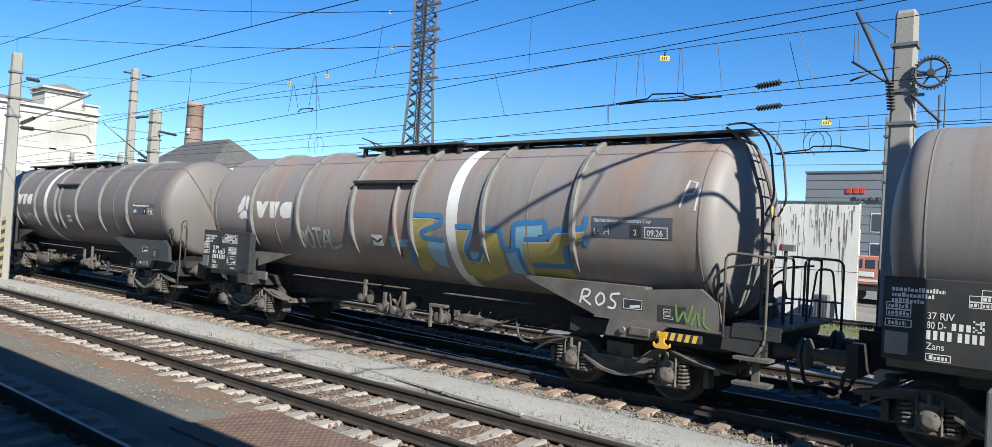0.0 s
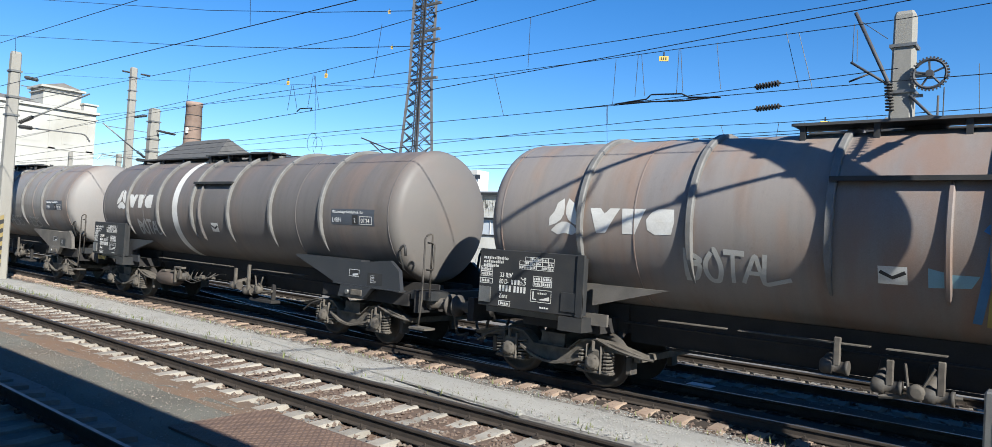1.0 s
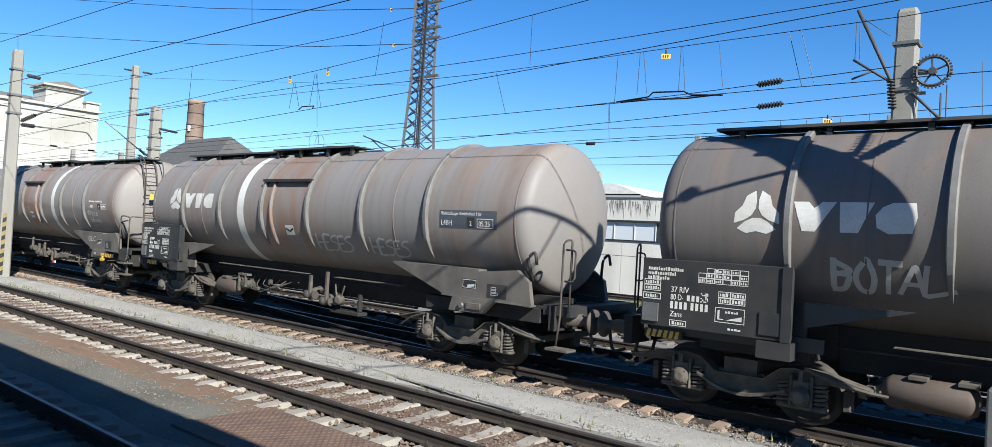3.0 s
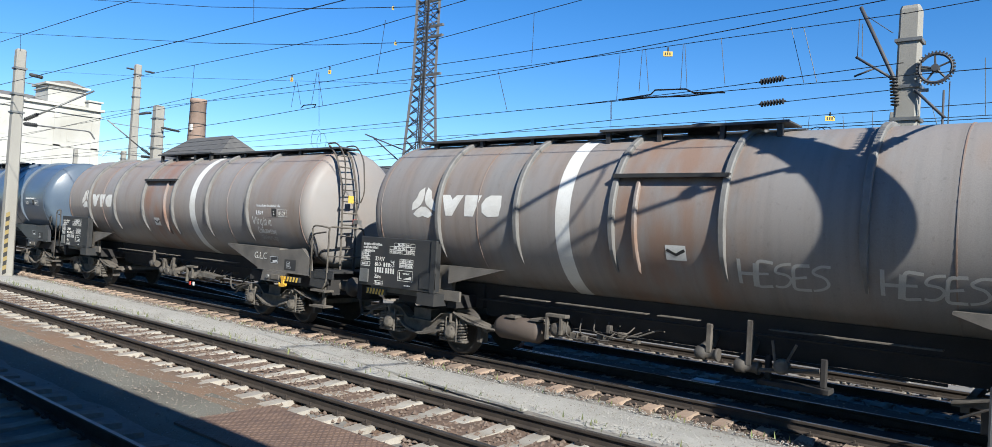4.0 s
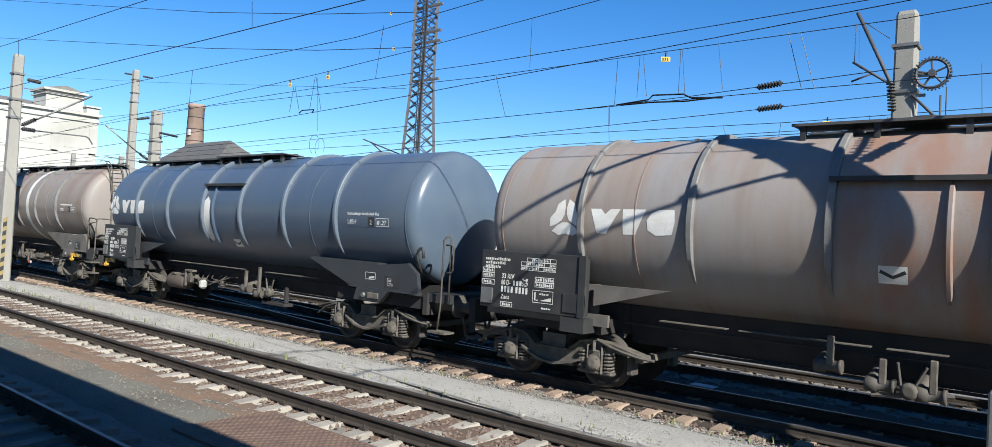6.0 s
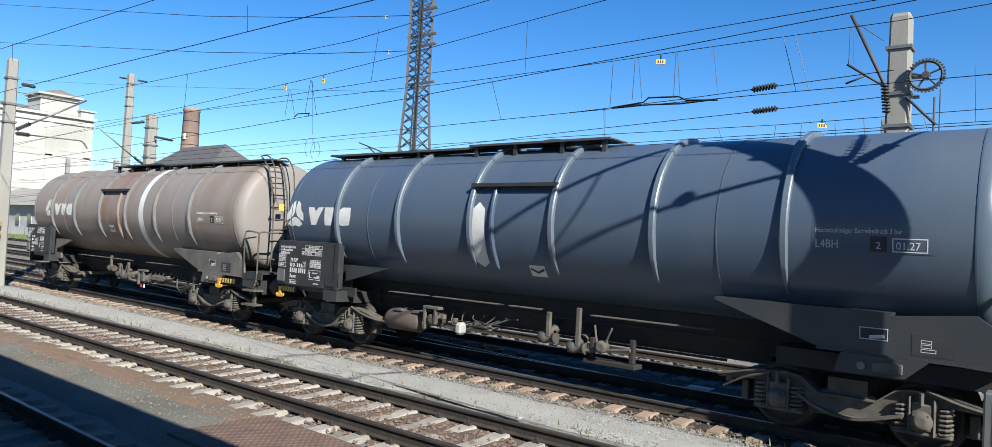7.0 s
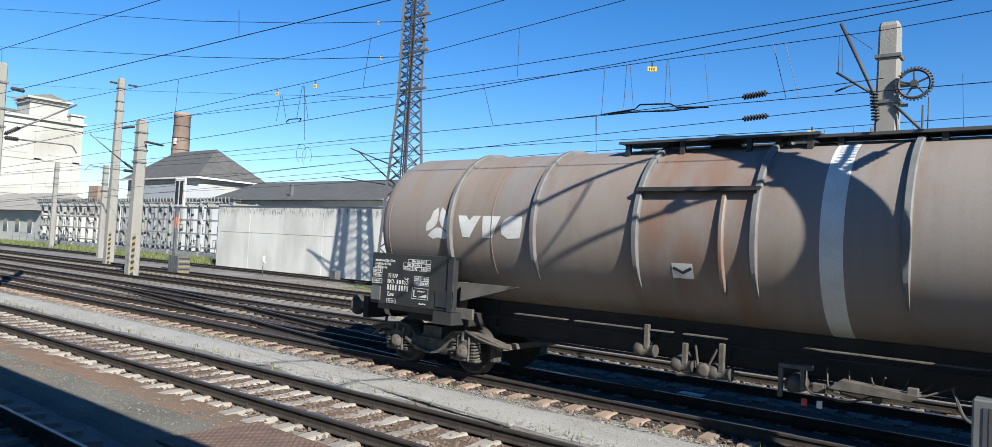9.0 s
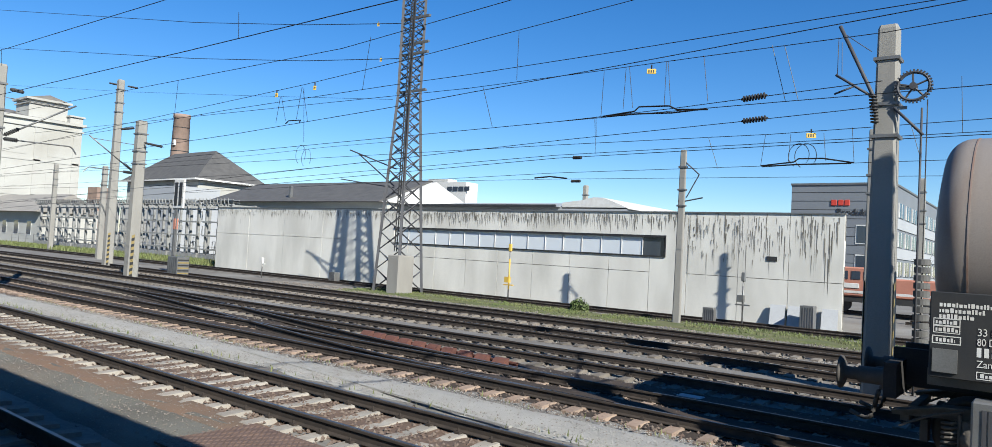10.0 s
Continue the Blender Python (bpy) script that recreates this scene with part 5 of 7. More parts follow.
def striped_bar(w, x0, x1, z, y, hook):
    b = part("lifting_bar", bevelled(boxes((x0, x1, y, y + 0.06, z - 0.06, z + 0.06)), 0.008), STRIPE_K, w, "black bar with yellow stripes")
    n = 6
    for i in range(n):
        a = x0 + 0.03 + (x1 - x0 - 0.06) * i / n
        bm = bmesh.new()
        q = (x1 - x0) / n * 0.55
        bm.faces.new([bm.verts.new(p) for p in ((a, y - 0.004, z - 0.058), (a + q, y - 0.004, z - 0.058), (a + q + 0.03, y - 0.004, z + 0.058), (a + 0.03, y - 0.004, z + 0.058))])
        part("stripe", bm, YELLOW, b)
    if hook is not None:
        pts = [(-0.08, 0.05), (0.08, 0.05), (0.06, -0.01), (0.04, -0.02), (0.04, -0.11), (0.10, -0.15), (0.14, -0.11), (0.14, -0.17), (0.09, -0.20), (-0.09, -0.20), (-0.14, -0.17), (-0.14, -0.11), (-0.10, -0.15), (-0.04, -0.11), (-0.04, -0.02), (-0.06, -0.01)]
        pts = [(hook + a, z + c) for a, c in pts]
        part("lifting_hook", prism(bmesh.new(), pts, y - 0.05, y - 0.01), ORANGE, w, "orange-yellow lifting hook")


def end_a(w, spec):
    """Brake end: platform, hooped handrails, ladder over the dished end."""
    fr = 8.3
    part("end_platform", boxes((7.62, fr + 0.02, -1.35, 1.35, 1.36, 1.41), (7.62, fr + 0.02, -1.37, -1.33, 1.22, 1.36)), FRAMEP, w)
    part("end_gusset", prism(bmesh.new(), [(7.46, 1.02), (7.95, 0.98), (8.14, 1.10), (8.14, 1.36), (7.50, 1.36)], -1.355, -1.30), FRAMEP, w)
    part("end_apron", boxes((7.9, 8.1, -1.30, 1.30, 0.84, 1.36)), UNDER, w)
    for s in (-1, 1):
        y = s * 1.36
        part("handrail", tube(bmesh.new(), bend([(7.48, y, 1.2), (7.48, y, 2.44), (7.75, y, 2.44), (8.10, y, 2.40)], 0.12), 0.022, 7), DUSTY, w)
        part("handrail", tube(bmesh.new(), bend([(7.88, y, 0.86), (8.10, y, 1.16), (8.10, y, 2.44), (8.14, s * 1.1, 2.42), (8.16, s * 0.38, 2.42), (8.16, s * 0.38, 1.4)], 0.12), 0.022, 7), DUSTY if s < 0 else BLACKP, w)
        part("mid_rail", tube(bmesh.new(), [(8.12, s * 1.36, 1.74), (8.16, s * 0.38, 1.74)], 0.018, 6), BLACKP, w)
        part("grab_rail", tube(bmesh.new(), bend([(7.28, s * 1.22, 1.78), (7.26, s * 1.3, 2.05), (7.5, s * 1.36, 2.24), (7.98, y, 2.3)], 0.14), 0.02, 6), BLACKP, w)
        part("hose", tube(bmesh.new(), bend([(7.34, s * 1.18, 1.62), (7.32, s * 1.28, 1.9), (7.48, s * 1.3, 2.02), (7.56, s * 1.26, 1.7)], 0.1), 0.03, 7), FRAMEP, w)
        for z in (0.56, 0.92):
            part("step", boxes((7.70, 8.22, s * 1.36 - 0.14, s * 1.36 + 0.14, z, z + 0.045)), DUSTY, w)
        part("step_hanger", boxes((7.92, 8.03, s * 1.30 - 0.02, s * 1.30 + 0.02, 0.56, 1.3)), DUSTY, w)
    part("far_hoop", tube(bmesh.new(), bend([(7.84, 1.34, 1.4), (7.84, 1.34, 2.44), (8.46, 1.34, 2.42), (8.46, 1.34, 1.1)], 0.14), 0.022, 7), BLACKP, w)
    part("hoop_brace", tube(bmesh.new(), bend([(7.95, 1.3, 1.4), (8.05, 1.3, 2.26), (8.3, 1.3, 2.26), (8.4, 1.3, 1.4)], 0.1), 0.018, 6), BLACKP, w)
    part("mid_rail", tube(bmesh.new(), [(7.5, 1.36, 1.70), (8.46, 1.36, 1.70)], 0.018, 6), BLACKP, w)
    lad = part("ladder", tube(bmesh.new(), bend([(7.15, -0.78, 4.42), (7.45, -0.78, 4.2), (7.78, -0.78, 3.3), (7.84, -0.78, 1.4)], 0.3), 0.026, 6), DUSTY, w, "dark ladder over the tank end")
    part("stile", tube(bmesh.new(), bend([(7.15, -0.36, 4.42), (7.50, -0.36, 4.2), (7.80, -0.36, 3.3), (7.84, -0.36, 1.4)], 0.3), 0.026, 6), DUSTY, lad)
    for k in range(10):
        z = 1.65 + k * 0.28
        x = 7.84 if z < 3.3 else 7.80 - (z - 3.3) * 0.34
        part("rung", tube(bmesh.new(), [(x - 0.01, -0.78, z), (x, -0.36, z)], 0.016, 5), DUSTY, lad)
    for y in (-0.86, -0.28):
        part("safety_rail", tube(bmesh.new(), bend([(7.2, y, 4.45), (7.55, y, 4.48), (7.88, y, 4.15), (7.98, y, 3.3), (7.85, y, 3.05)], 0.25), 0.018, 6), BLACKP, w)
    part("warning_sticker", boxes((7.845, 7.853, -0.66, -0.50, 3.02, 3.20)), YELLOW, w, "small yellow warning sticker")
    part("brake_wheel_post", tube(bmesh.new(), [(8.1, -0.6, 1.0), (8.1, -0.6, 2.52)], 0.028, 8), FRAMEP, w)
    part("lamp_bracket", boxes((8.05, 8.22, -0.64, -0.52, 2.52, 2.62)), GALV, w, "grey lamp bracket")
    part("reflector", boxes((8.02, 8.048, -0.63, -0.53, 2.53, 2.63)), RED, w, "small red reflector")


def end_b(w, spec):
    """Plain end with corner rails and step."""
    fr = 8.3
    for s in (-1, 1):
        part("corner_rail", tube(bmesh.new(), bend([(8.02, s * 1.34, 0.62), (8.08, s * 1.34, 1.1), (8.08, s * 1.34, 2.44), (8.2, s * 1.25, 2.5), (8.2, s * 1.25, 1.2)], 0.08), 0.02, 7), BLACKP, w)
        part("end_rail", tube(bmesh.new(), bend([(8.1, s * 1.28, 2.3), (fr, s * 1.28, 2.3), (fr, s * 1.28, 1.75), (8.1, s * 1.28, 1.75)], 0.08), 0.018, 7), BLACKP, w)
        part("step", boxes((7.9, 8.35, s * 1.34 - 0.15, s * 1.34 + 0.15, 0.55, 0.59)), DUSTY, w)
        part("hose", tube(bmesh.new(), bend([(7.35, s * 1.2, 1.7), (7.3, s * 1.32, 2.1), (7.45, s * 1.3, 2.25), (7.5, s * 1.3, 2.0)], 0.1), 0.03, 7), FRAMEP, w)
    part("end_plate", boxes((7.62, 8.2, -1.2, 1.2, 1.12, 1.3)), FRAMEP, w)


def couplings(w, spec):
    fr = spec["front"]
    for x, s in ((fr, 1), (spec["rear"], -1)):
        part("draw_hook", tube(bmesh.new(), bend([(x, 0, 1.05), (x + s * 0.32, 0, 1.05), (x + s * 0.4, 0, 0.95), (x + s * 0.3, 0, 0.86)], 0.08), 0.05, 6), BLACKP, w)
        part("brake_hose", tube(bmesh.new(), bend([(x, -0.35, 0.95), (x + s * 0.2, -0.35, 0.85), (x + s * 0.3, -0.33, 0.35), (x + s * 0.58, -0.3, 0.45)], 0.2), 0.032, 7), BLACKP, w, "black rubber brake hose")
        part("brake_hose", tube(bmesh.new(), bend([(x, 0.35, 0.95), (x + s * 0.2, 0.35, 0.85), (x + s * 0.3, 0.33, 0.4), (x + s * 0.58, 0.3, 0.5)], 0.2), 0.032, 7), BLACKP, w, "black rubber brake hose")


CLADL_W = plain("pale grey housing paint", (0.31, 0.31, 0.298), 0.6)
BLUE_G = plain("blue spray paint", (0.035, 0.15, 0.33), 0.6)
SKY_G = plain("pale blue spray paint", (0.176, 0.336, 0.416), 0.6)
GOLD_G = plain("mustard spray paint", (0.30, 0.25, 0.075), 0.6)
GREEN_G = plain("green spray paint", (0.128, 0.208, 0.056), 0.6)


STROKES = {"V": "092369", "i": "2723 2928", "r": "1713 152747", "g": "473716142343 47412010", "n": "1713 16274743", "a": "472716142343 4743",
           "C": "582916144353", "o": "271614234354563727", "m": "1713 162733 36475753", "v": "072347", "l": "1913", "e": "1545463716142343",
           "U": "0904234459", "s": "47271635442313", "t": "29243343 0747", "y": "0723 4710", "B": "0903 09385706 06563303", "O": "290705234355573929",
           "T": "0969 3933", "A": "033963 1555", "L": "09036484", "H": "0903 5953 0656", "E": "59090353 0646", "S": "592908074655442303"}
ADVANCE = {"i": 3, "l": 3, "t": 4.5, "V": 6.5, "m": 7, "v": 5, "r": 5}


def scrawl(w, text, x, z, height, width, mat, squeeze=0.6, slope=0.0):
    """Hand-sprayed word: loose strokes of one width laid on the tank shell."""
    rnd = random.Random(len(text) * 7 + 1)
    u, cx, k = height / 6, 0.0, 0
    for ch in text:
        for code in STROKES[ch].split():
            pts = [(cx + float(code[i]), float(code[i + 1]) - 3) for i in range(0, len(code), 2)]
            pts = [(x + (a + rnd.uniform(-.35, .35) + b * 0.12) * u * squeeze, 0, z + (b + rnd.uniform(-.4, .4)) * u + slope * a * u) for a, b in pts]
            line = [(p.x, p.z) for p in bend(pts, u * 1.1, 4)]
            part("graffiti", on_tank(strip(bmesh.new(), line, width * rnd.uniform(0.8, 1.15), -0.0004 * k), 0.0065), mat, w, "loose hand-sprayed stroke")
            k += 1
        cx += ADVANCE.get(ch, 6)


def mural(w):
    """Sprayed letters in mustard and pale blue with a strong blue outline."""
    gold = [[(0.91, 2.78), (1.58, 2.78), (1.1, 2.55), (1.05, 2.45), (1.34, 1.8), (1.0, 1.5), (0.8, 1.55), (0.93, 2.41)],
            [(2.14, 2.57), (2.48, 2.6), (2.24, 2.2), (2.28, 1.95), (2.58, 1.92), (2.84, 2.24), (2.87, 2.56), (3.18, 2.57), (3.24, 2.18), (3.2, 1.72), (2.5, 1.4), (2.08, 1.55), (2.1, 2.1)],
            [(3.75, 2.4), (4.33, 2.44), (4.43, 2.6), (5.06, 2.65), (5.03, 2.52), (4.72, 2.44), (4.58, 2.05), (3.86, 2.03), (3.84, 1.92), (4.68, 1.95), (4.76, 1.7), (3.72, 1.68), (3.7, 2.07)]]
    pale = [[(3.62, 2.72), (4.2, 2.77), (4.2, 2.57), (3.76, 2.52), (3.63, 2.28), (3.66, 1.7), (3.34, 1.75), (3.3, 2.18), (3.54, 2.2)], [(1.18, 2.33), (1.79, 2.31), (1.66, 1.7), (1.37, 1.82)],
            [(0.2, 2.4), (0.2, 2.13), (0.66, 2.16), (0.75, 2.33), (0.47, 2.33)], [(2.4, 2.16), (2.75, 2.16), (2.6, 1.96), (2.42, 1.96)]]
    blue = [[(0.8, 2.93), (0.9, 2.86), (1.77, 2.85), (1.76, 2.7), (1.16, 2.5), (1.2, 2.4), (1.76, 2.35)], [(2.12, 2.65), (2.52, 2.67), (2.5, 2.56), (2.28, 2.16), (2.36, 1.92), (2.62, 2.0), (2.79, 2.28), (2.82, 2.6)],
            [(2.82, 2.64), (3.22, 2.64), (3.26, 2.28), (3.5, 2.23), (3.57, 2.75), (4.26, 2.81), (4.25, 2.5), (3.78, 2.46)], [(4.3, 2.5), (4.42, 2.66), (4.95, 2.7), (5.07, 2.72), (5.1, 2.92)],
            [(4.66, 2.4), (4.64, 2.08), (4.72, 1.98)], [(0.9, 2.8), (0.84, 2.4), (0.7, 1.6)], [(3.6, 2.3), (3.66, 1.75), (3.72, 1.62), (4.8, 1.64)], [(3.86, 1.975), (4.64, 2.0)], [(5.08, 2.6), (5.09, 2.42)]]

    def poly(pts):
        bm = bmesh.new()
        bm.faces.new([bm.verts.new((a, 0, b)) for a, b in pts])
        return bm
    for pts in pale:
        part("graffiti", on_tank(poly(pts), 0.005, 0.06), SKY_G, w, "pale blue sprayed letter filling")
    for pts in gold:
        part("graffiti", on_tank(poly(pts), 0.006, 0.06), GOLD_G, w, "mustard sprayed letter filling")
        part("graffiti", on_tank(strip(bmesh.new(), pts[:len(pts) // 2], 0.03), 0.008, 0.06), CHALKDIM, w, "thin pale sprayed edge")
    for i, pts in enumerate(blue):
        line = [(p.x, p.z) for p in bend([(a, 0, b) for a, b in pts], 0.08, 4)]
        part("graffiti", on_tank(strip(bmesh.new(), line, 0.10, -0.0004 * i), 0.007, 0.06), BLUE_G, w, "strong blue sprayed outline")
    part("graffiti", on_tank(poly([(3.55, 1.54), (4.66, 1.57), (4.3, 1.42), (3.91, 1.40)]), 0.006, 0.06), SKY_G, w, "pale blue sprayed tail")


def wagon(spec):
    w = thing("tank_wagon", spec["label"], "tank wagon", "tank wagons of the freight train", at=(spec["x"], Y_TRAIN, 0))
    paint = spec["paint"]
    spec.setdefault("front", 7.9)
    spec.setdefault("rear", -7.5)
    spec["skirt"] = spec.get("skirt", SKIRT)
    part("tank", shared("tank_" + paint.name, lambda: tank_mesh(spec.get("bulge", 0.55)), paint), None, w)
    for x in HOOPS:
        h = part("hoop", shared("hoop_" + paint.name, hoop_mesh, spec.get("hoop", HOOPP)), None, w)
        h.matrix_basis = pose(x, 0, 0)
    for x in (-6.6, 7.08, -3.9, 3.85):
        sm = part("weld_seam", shared("seam_" + paint.name, lambda: hoop_mesh(0.02, 0.005, -179.9, 179.9), paint), None, w)
        sm.matrix_basis = pose(x, 0, 0)
    bogie(w, -5.62)
    bogie(w, 5.62)
    for x in (-5.62, 5.62):
        for o in (-0.9, 0.9):
            ws = part("wheelset", shared("wheelset", wheelset_mesh, WHEELP), None, w)
            ws.matrix_basis = pose(x + o, 0, 0.46)
            spec.setdefault("wheels", []).append((ws, x + o))
    fr = spec["front"]
    part("rear_underframe", shared("rear_underframe%.2f" % spec["rear"], lambda: boxes((spec["rear"], -4.4, -0.55, -0.40, 0.95, 1.45), (spec["rear"], -4.4, 0.40, 0.55, 0.95, 1.45), (spec["rear"], spec["rear"] + 0.15, -1.25, 1.25, 0.85, 1.30), (-6.2, -4.6, -1.2, 1.2, 0.95, 1.2)), UNDER), None, w)
    part("front_underframe", shared("front_underframe%.2f" % fr, lambda: boxes((4.4, fr - 0.1, -0.55, -0.40, 0.95, 1.40), (4.4, fr - 0.1, 0.40, 0.55, 0.95, 1.40), (fr - 0.12, fr, -1.25, 1.25, 0.85, 1.30), (4.7, 7.55, -1.2, 1.2, 0.95, 1.2)), UNDER), None, w)
    part("centre_sill", shared("centre_sill", lambda: prism(bmesh.new(), [(-0.40, 0.80), (0.40, 0.80), (0.52, 1.46), (-0.52, 1.46)], -4.4, 4.4, "x"), UNDER), None, w)
    part("side_pipe", shared("side_pipe", lambda: tube(bmesh.new(), [(-4.4, -0.7, 1.16), (4.6, -0.7, 1.16)], 0.025, 6), UNDER), None, w)
    for s in (-0.875, 0.875):
        b1 = part("buffer", shared("buffer", buffer_mesh, BLACKP), None, w)
        b1.matrix_basis = pose(fr, s, 1.06)
        b2 = part("buffer", shared("buffer", buffer_mesh, BLACKP), None, w)
        b2.matrix_basis = pose(spec["rear"], s, 1.06, 0, 0, 180)
    under_gear(w, spec)
    if spec["kind"] == "b":
        part("air_reservoir", shared("reservoir", lambda: revolve(bmesh.new(), [(-3.75, 0.05), (-3.72, 0.16), (-3.62, 0.22), (-2.75, 0.22), (-2.65, 0.16), (-2.62, 0.05)], 24, at=(0, -0.85, 0.70)), RESV), None, w, "dusty brown air reservoir")
    if spec.get("band") is not None:
        bd = part("white_band", shared("band", lambda: band_mesh(0.3), WHITEP), None, w, "white painted warning band")
        bd.matrix_basis = pose(spec["band"], 0, 0)
    if spec.get("arrow"):
        bm = bmesh.new()
        bm.faces.new([bm.verts.new(p) for p in ((-0.93, 0, 2.04), (-0.78, 0, 1.93), (-0.62, 0, 2.04), (-0.62, 0, 3.08), (-0.78, 0, 3.22), (-0.93, 0, 3.08))])
        part("white_panel", on_tank(bm), WHITEP, w, "white elongated paint panel")
    data_board(w, spec)
    tank_marks(w, spec)
    inspection_bay(w, spec)
    walkway(w, spec)
    saddles(w, spec)
    (end_a if spec["kind"] == "a" else end_b)(w, spec)
    couplings(w, spec)
    if spec.get("stripes"):
        striped_bar(w, 6.42, 7.2, 1.11, -1.46, 6.58 if spec["stripes"] > 1 else None)
    if spec.get("rear_stripes"):
        striped_bar(w, -7.05, -6.42, 1.10, -1.40, -6.98 if spec["rear_stripes"] > 1 else None)
    if spec.get("rear_hoop"):
        part("rear_rail", tube(bmesh.new(), bend([(-8.02, 1.32, 1.1), (-8.02, 1.32, 2.38), (-7.52, 1.32, 2.36), (-7.52, 1.32, 1.3)], 0.12), 0.022, 7), BLACKP, w)
    WAGONS.append((w, spec))
    return w


WALKP = material("dull grey walkway steel", (0.0806, 0.0806, 0.0806), 0.6, 0.3, second=(0.0558, 0.0527, 0.0496), scale=4, amount=0.8, fine=60)
WHEELP = material("dark greasy wheel steel", (0.032, 0.028, 0.025), 0.7, 0.2, second=(0.058, 0.046, 0.036), scale=6, amount=0.8, fine=50)
HOOPP = material("dusty hoop paint", (0.15, 0.146, 0.14), 0.7, second=(0.10, 0.095, 0.09), scale=3, amount=0.8, fine=60)
SKIRT = material("grey-black skirt paint", (0.112, 0.10, 0.088), 0.7, second=(0.062, 0.056, 0.05), scale=2.5, amount=0.9, fine=50)
RESV = material("rusty reservoir paint", (0.075, 0.056, 0.046), 0.75, second=(0.062, 0.0465, 0.0372), scale=4, amount=0.8, fine=50)
P0 = tank_paint("pale taupe tank paint", (0.178, 0.17, 0.161), (0.152, 0.142, 0.133), grime=0.25)
P1 = tank_paint("taupe tank paint", (0.179, 0.170, 0.164), (0.218, 0.197, 0.176), grime=0.5, bay=(0.20, 0.13, 0.10), streak=0.16)
P2 = tank_paint("dark dusty tank paint", (0.116, 0.110, 0.105), (0.140, 0.128, 0.121), grime=0.25, halo=(0.10, 0.08, 0.065), caps=(0.13, 0.122, 0.113))
P3 = tank_paint("greyish taupe tank paint", (0.191, 0.188, 0.181), (0.202, 0.182, 0.168), grime=0.5, rust=(0.222, 0.150, 0.106), bay=(0.20, 0.115, 0.075))
P4 = tank_paint("rust-tinged tank paint", (0.212, 0.205, 0.198), (0.222, 0.195, 0.172), grime=0.5, rust=(0.215, 0.145, 0.105), bay=(0.22, 0.115, 0.075), streak=0.14)
P5 = tank_paint("blue-grey tank paint", (0.056, 0.083, 0.122), (0.068, 0.092, 0.125), 0.3, streak=0.12, grime=0.08, rust=(0.101, 0.108, 0.115), halo=None, caps=(0.09, 0.12, 0.15))
P6 = tank_paint("rusty taupe tank paint", (0.200, 0.184, 0.168), (0.22, 0.186, 0.155), grime=0.5, rust=(0.20, 0.13, 0.09), bay=(0.19, 0.105, 0.07), streak=0.12)
HOOP5 = material("clean grey hoop paint", (0.10, 0.125, 0.155), 0.4, second=(0.08, 0.10, 0.128), scale=3, amount=0.6, fine=60)
# true paint on the blue-grey wagon; on the dark dusty one it paints shade
BLACKSK = material("black gloss skirt paint and skirt shade", (0.0248, 0.0267, 0.031), 0.45, second=(0.0372, 0.0372, 0.0403), scale=2, amount=0.6, fine=50)

SPECS = [dict(x=5.05, kind="a", paint=P0, gear=4, riv="37 RIV", board=-0.12, label="pale weathered taupe bogie tank wagon with black data board"),
         dict(x=-11.6, kind="a", board=-0.1, paint=P1, band=2.02, plate=1, date="09.26", stripes=2, gear=5, label="weathered taupe bogie tank wagon with blue and mustard graffiti"),
         # black skirt here: the shadow lying on the skirt is put into its colour
         dict(x=-28.35, kind="b", skirt=BLACKSK, riv="37 RIV", board=-0.15, rear_stripes=1, paint=P2, band=-1.95, upright=-0.55, plate=1, date="07.24", gear=6, chev=0.14, label="dark dusty grey-brown bogie tank wagon without end platform"),
         dict(x=-45.14, kind="b", board=-0.2, rear_hoop=1, paint=P3, band=-1.95, upright=-0.55, plate=1, date="05.25", rear_stripes=1, gear=7, chev=0.14, label="greyish taupe bogie tank wagon with pale chalked lettering"),
         dict(x=-61.72, kind="a", board=-0.08, paint=P4, band=2.02, date="03.27", stripes=2, gear=8, label="rust-tinged taupe bogie tank wagon with end ladder"),
         dict(x=-77.98, board=-0.05, front=7.62, rear=-7.25, kind="b", paint=P5, hoop=HOOP5, skirt=BLACKSK, arrow=1, upright=-0.43, date="01.27", type="Zacns", rear_stripes=2, gear=9, chev=0.47, split=1, label="clean blue-grey bogie tank wagon with white paint panel"),
         dict(x=-94.2, kind="a", front=7.75, bulge=0.42, board=-0.06, paint=P6, band=1.93, plate=0, date="07.27", stripes=2, gear=10, label="rusty taupe bogie tank wagon at the end of the train")]
for s in SPECS:
    wagon(s)
W = [w for w, _ in WAGONS]
mural(W[1])
scrawl(W[1], "BOTAL", -3.05, 1.98, 0.48, 0.075, CHALKDIM, 0.62)
scrawl(W[2], "BOTAL", -4.33, 1.97, 0.44, 0.075, CHALKDIM, 0.62)
scrawl(W[3], "HESES", 1.1, 1.85, 0.42, 0.05, CHALKDIM, 0.62)
scrawl(W[3], "HESES", 3.0, 1.85, 0.40, 0.05, CHALKDIM, 0.62)
scrawl(W[4], "Virginia", 5.05, 2.38, 0.20, 0.024, CHALK, 0.66, -0.01)
scrawl(W[4], "Comonvalve", 5.2, 2.16, 0.15, 0.02, CHALK, 0.58, -0.01)
scrawl(W[4], "University", 5.28, 1.97, 0.14, 0.018, CHALKDIM, 0.58, -0.01)
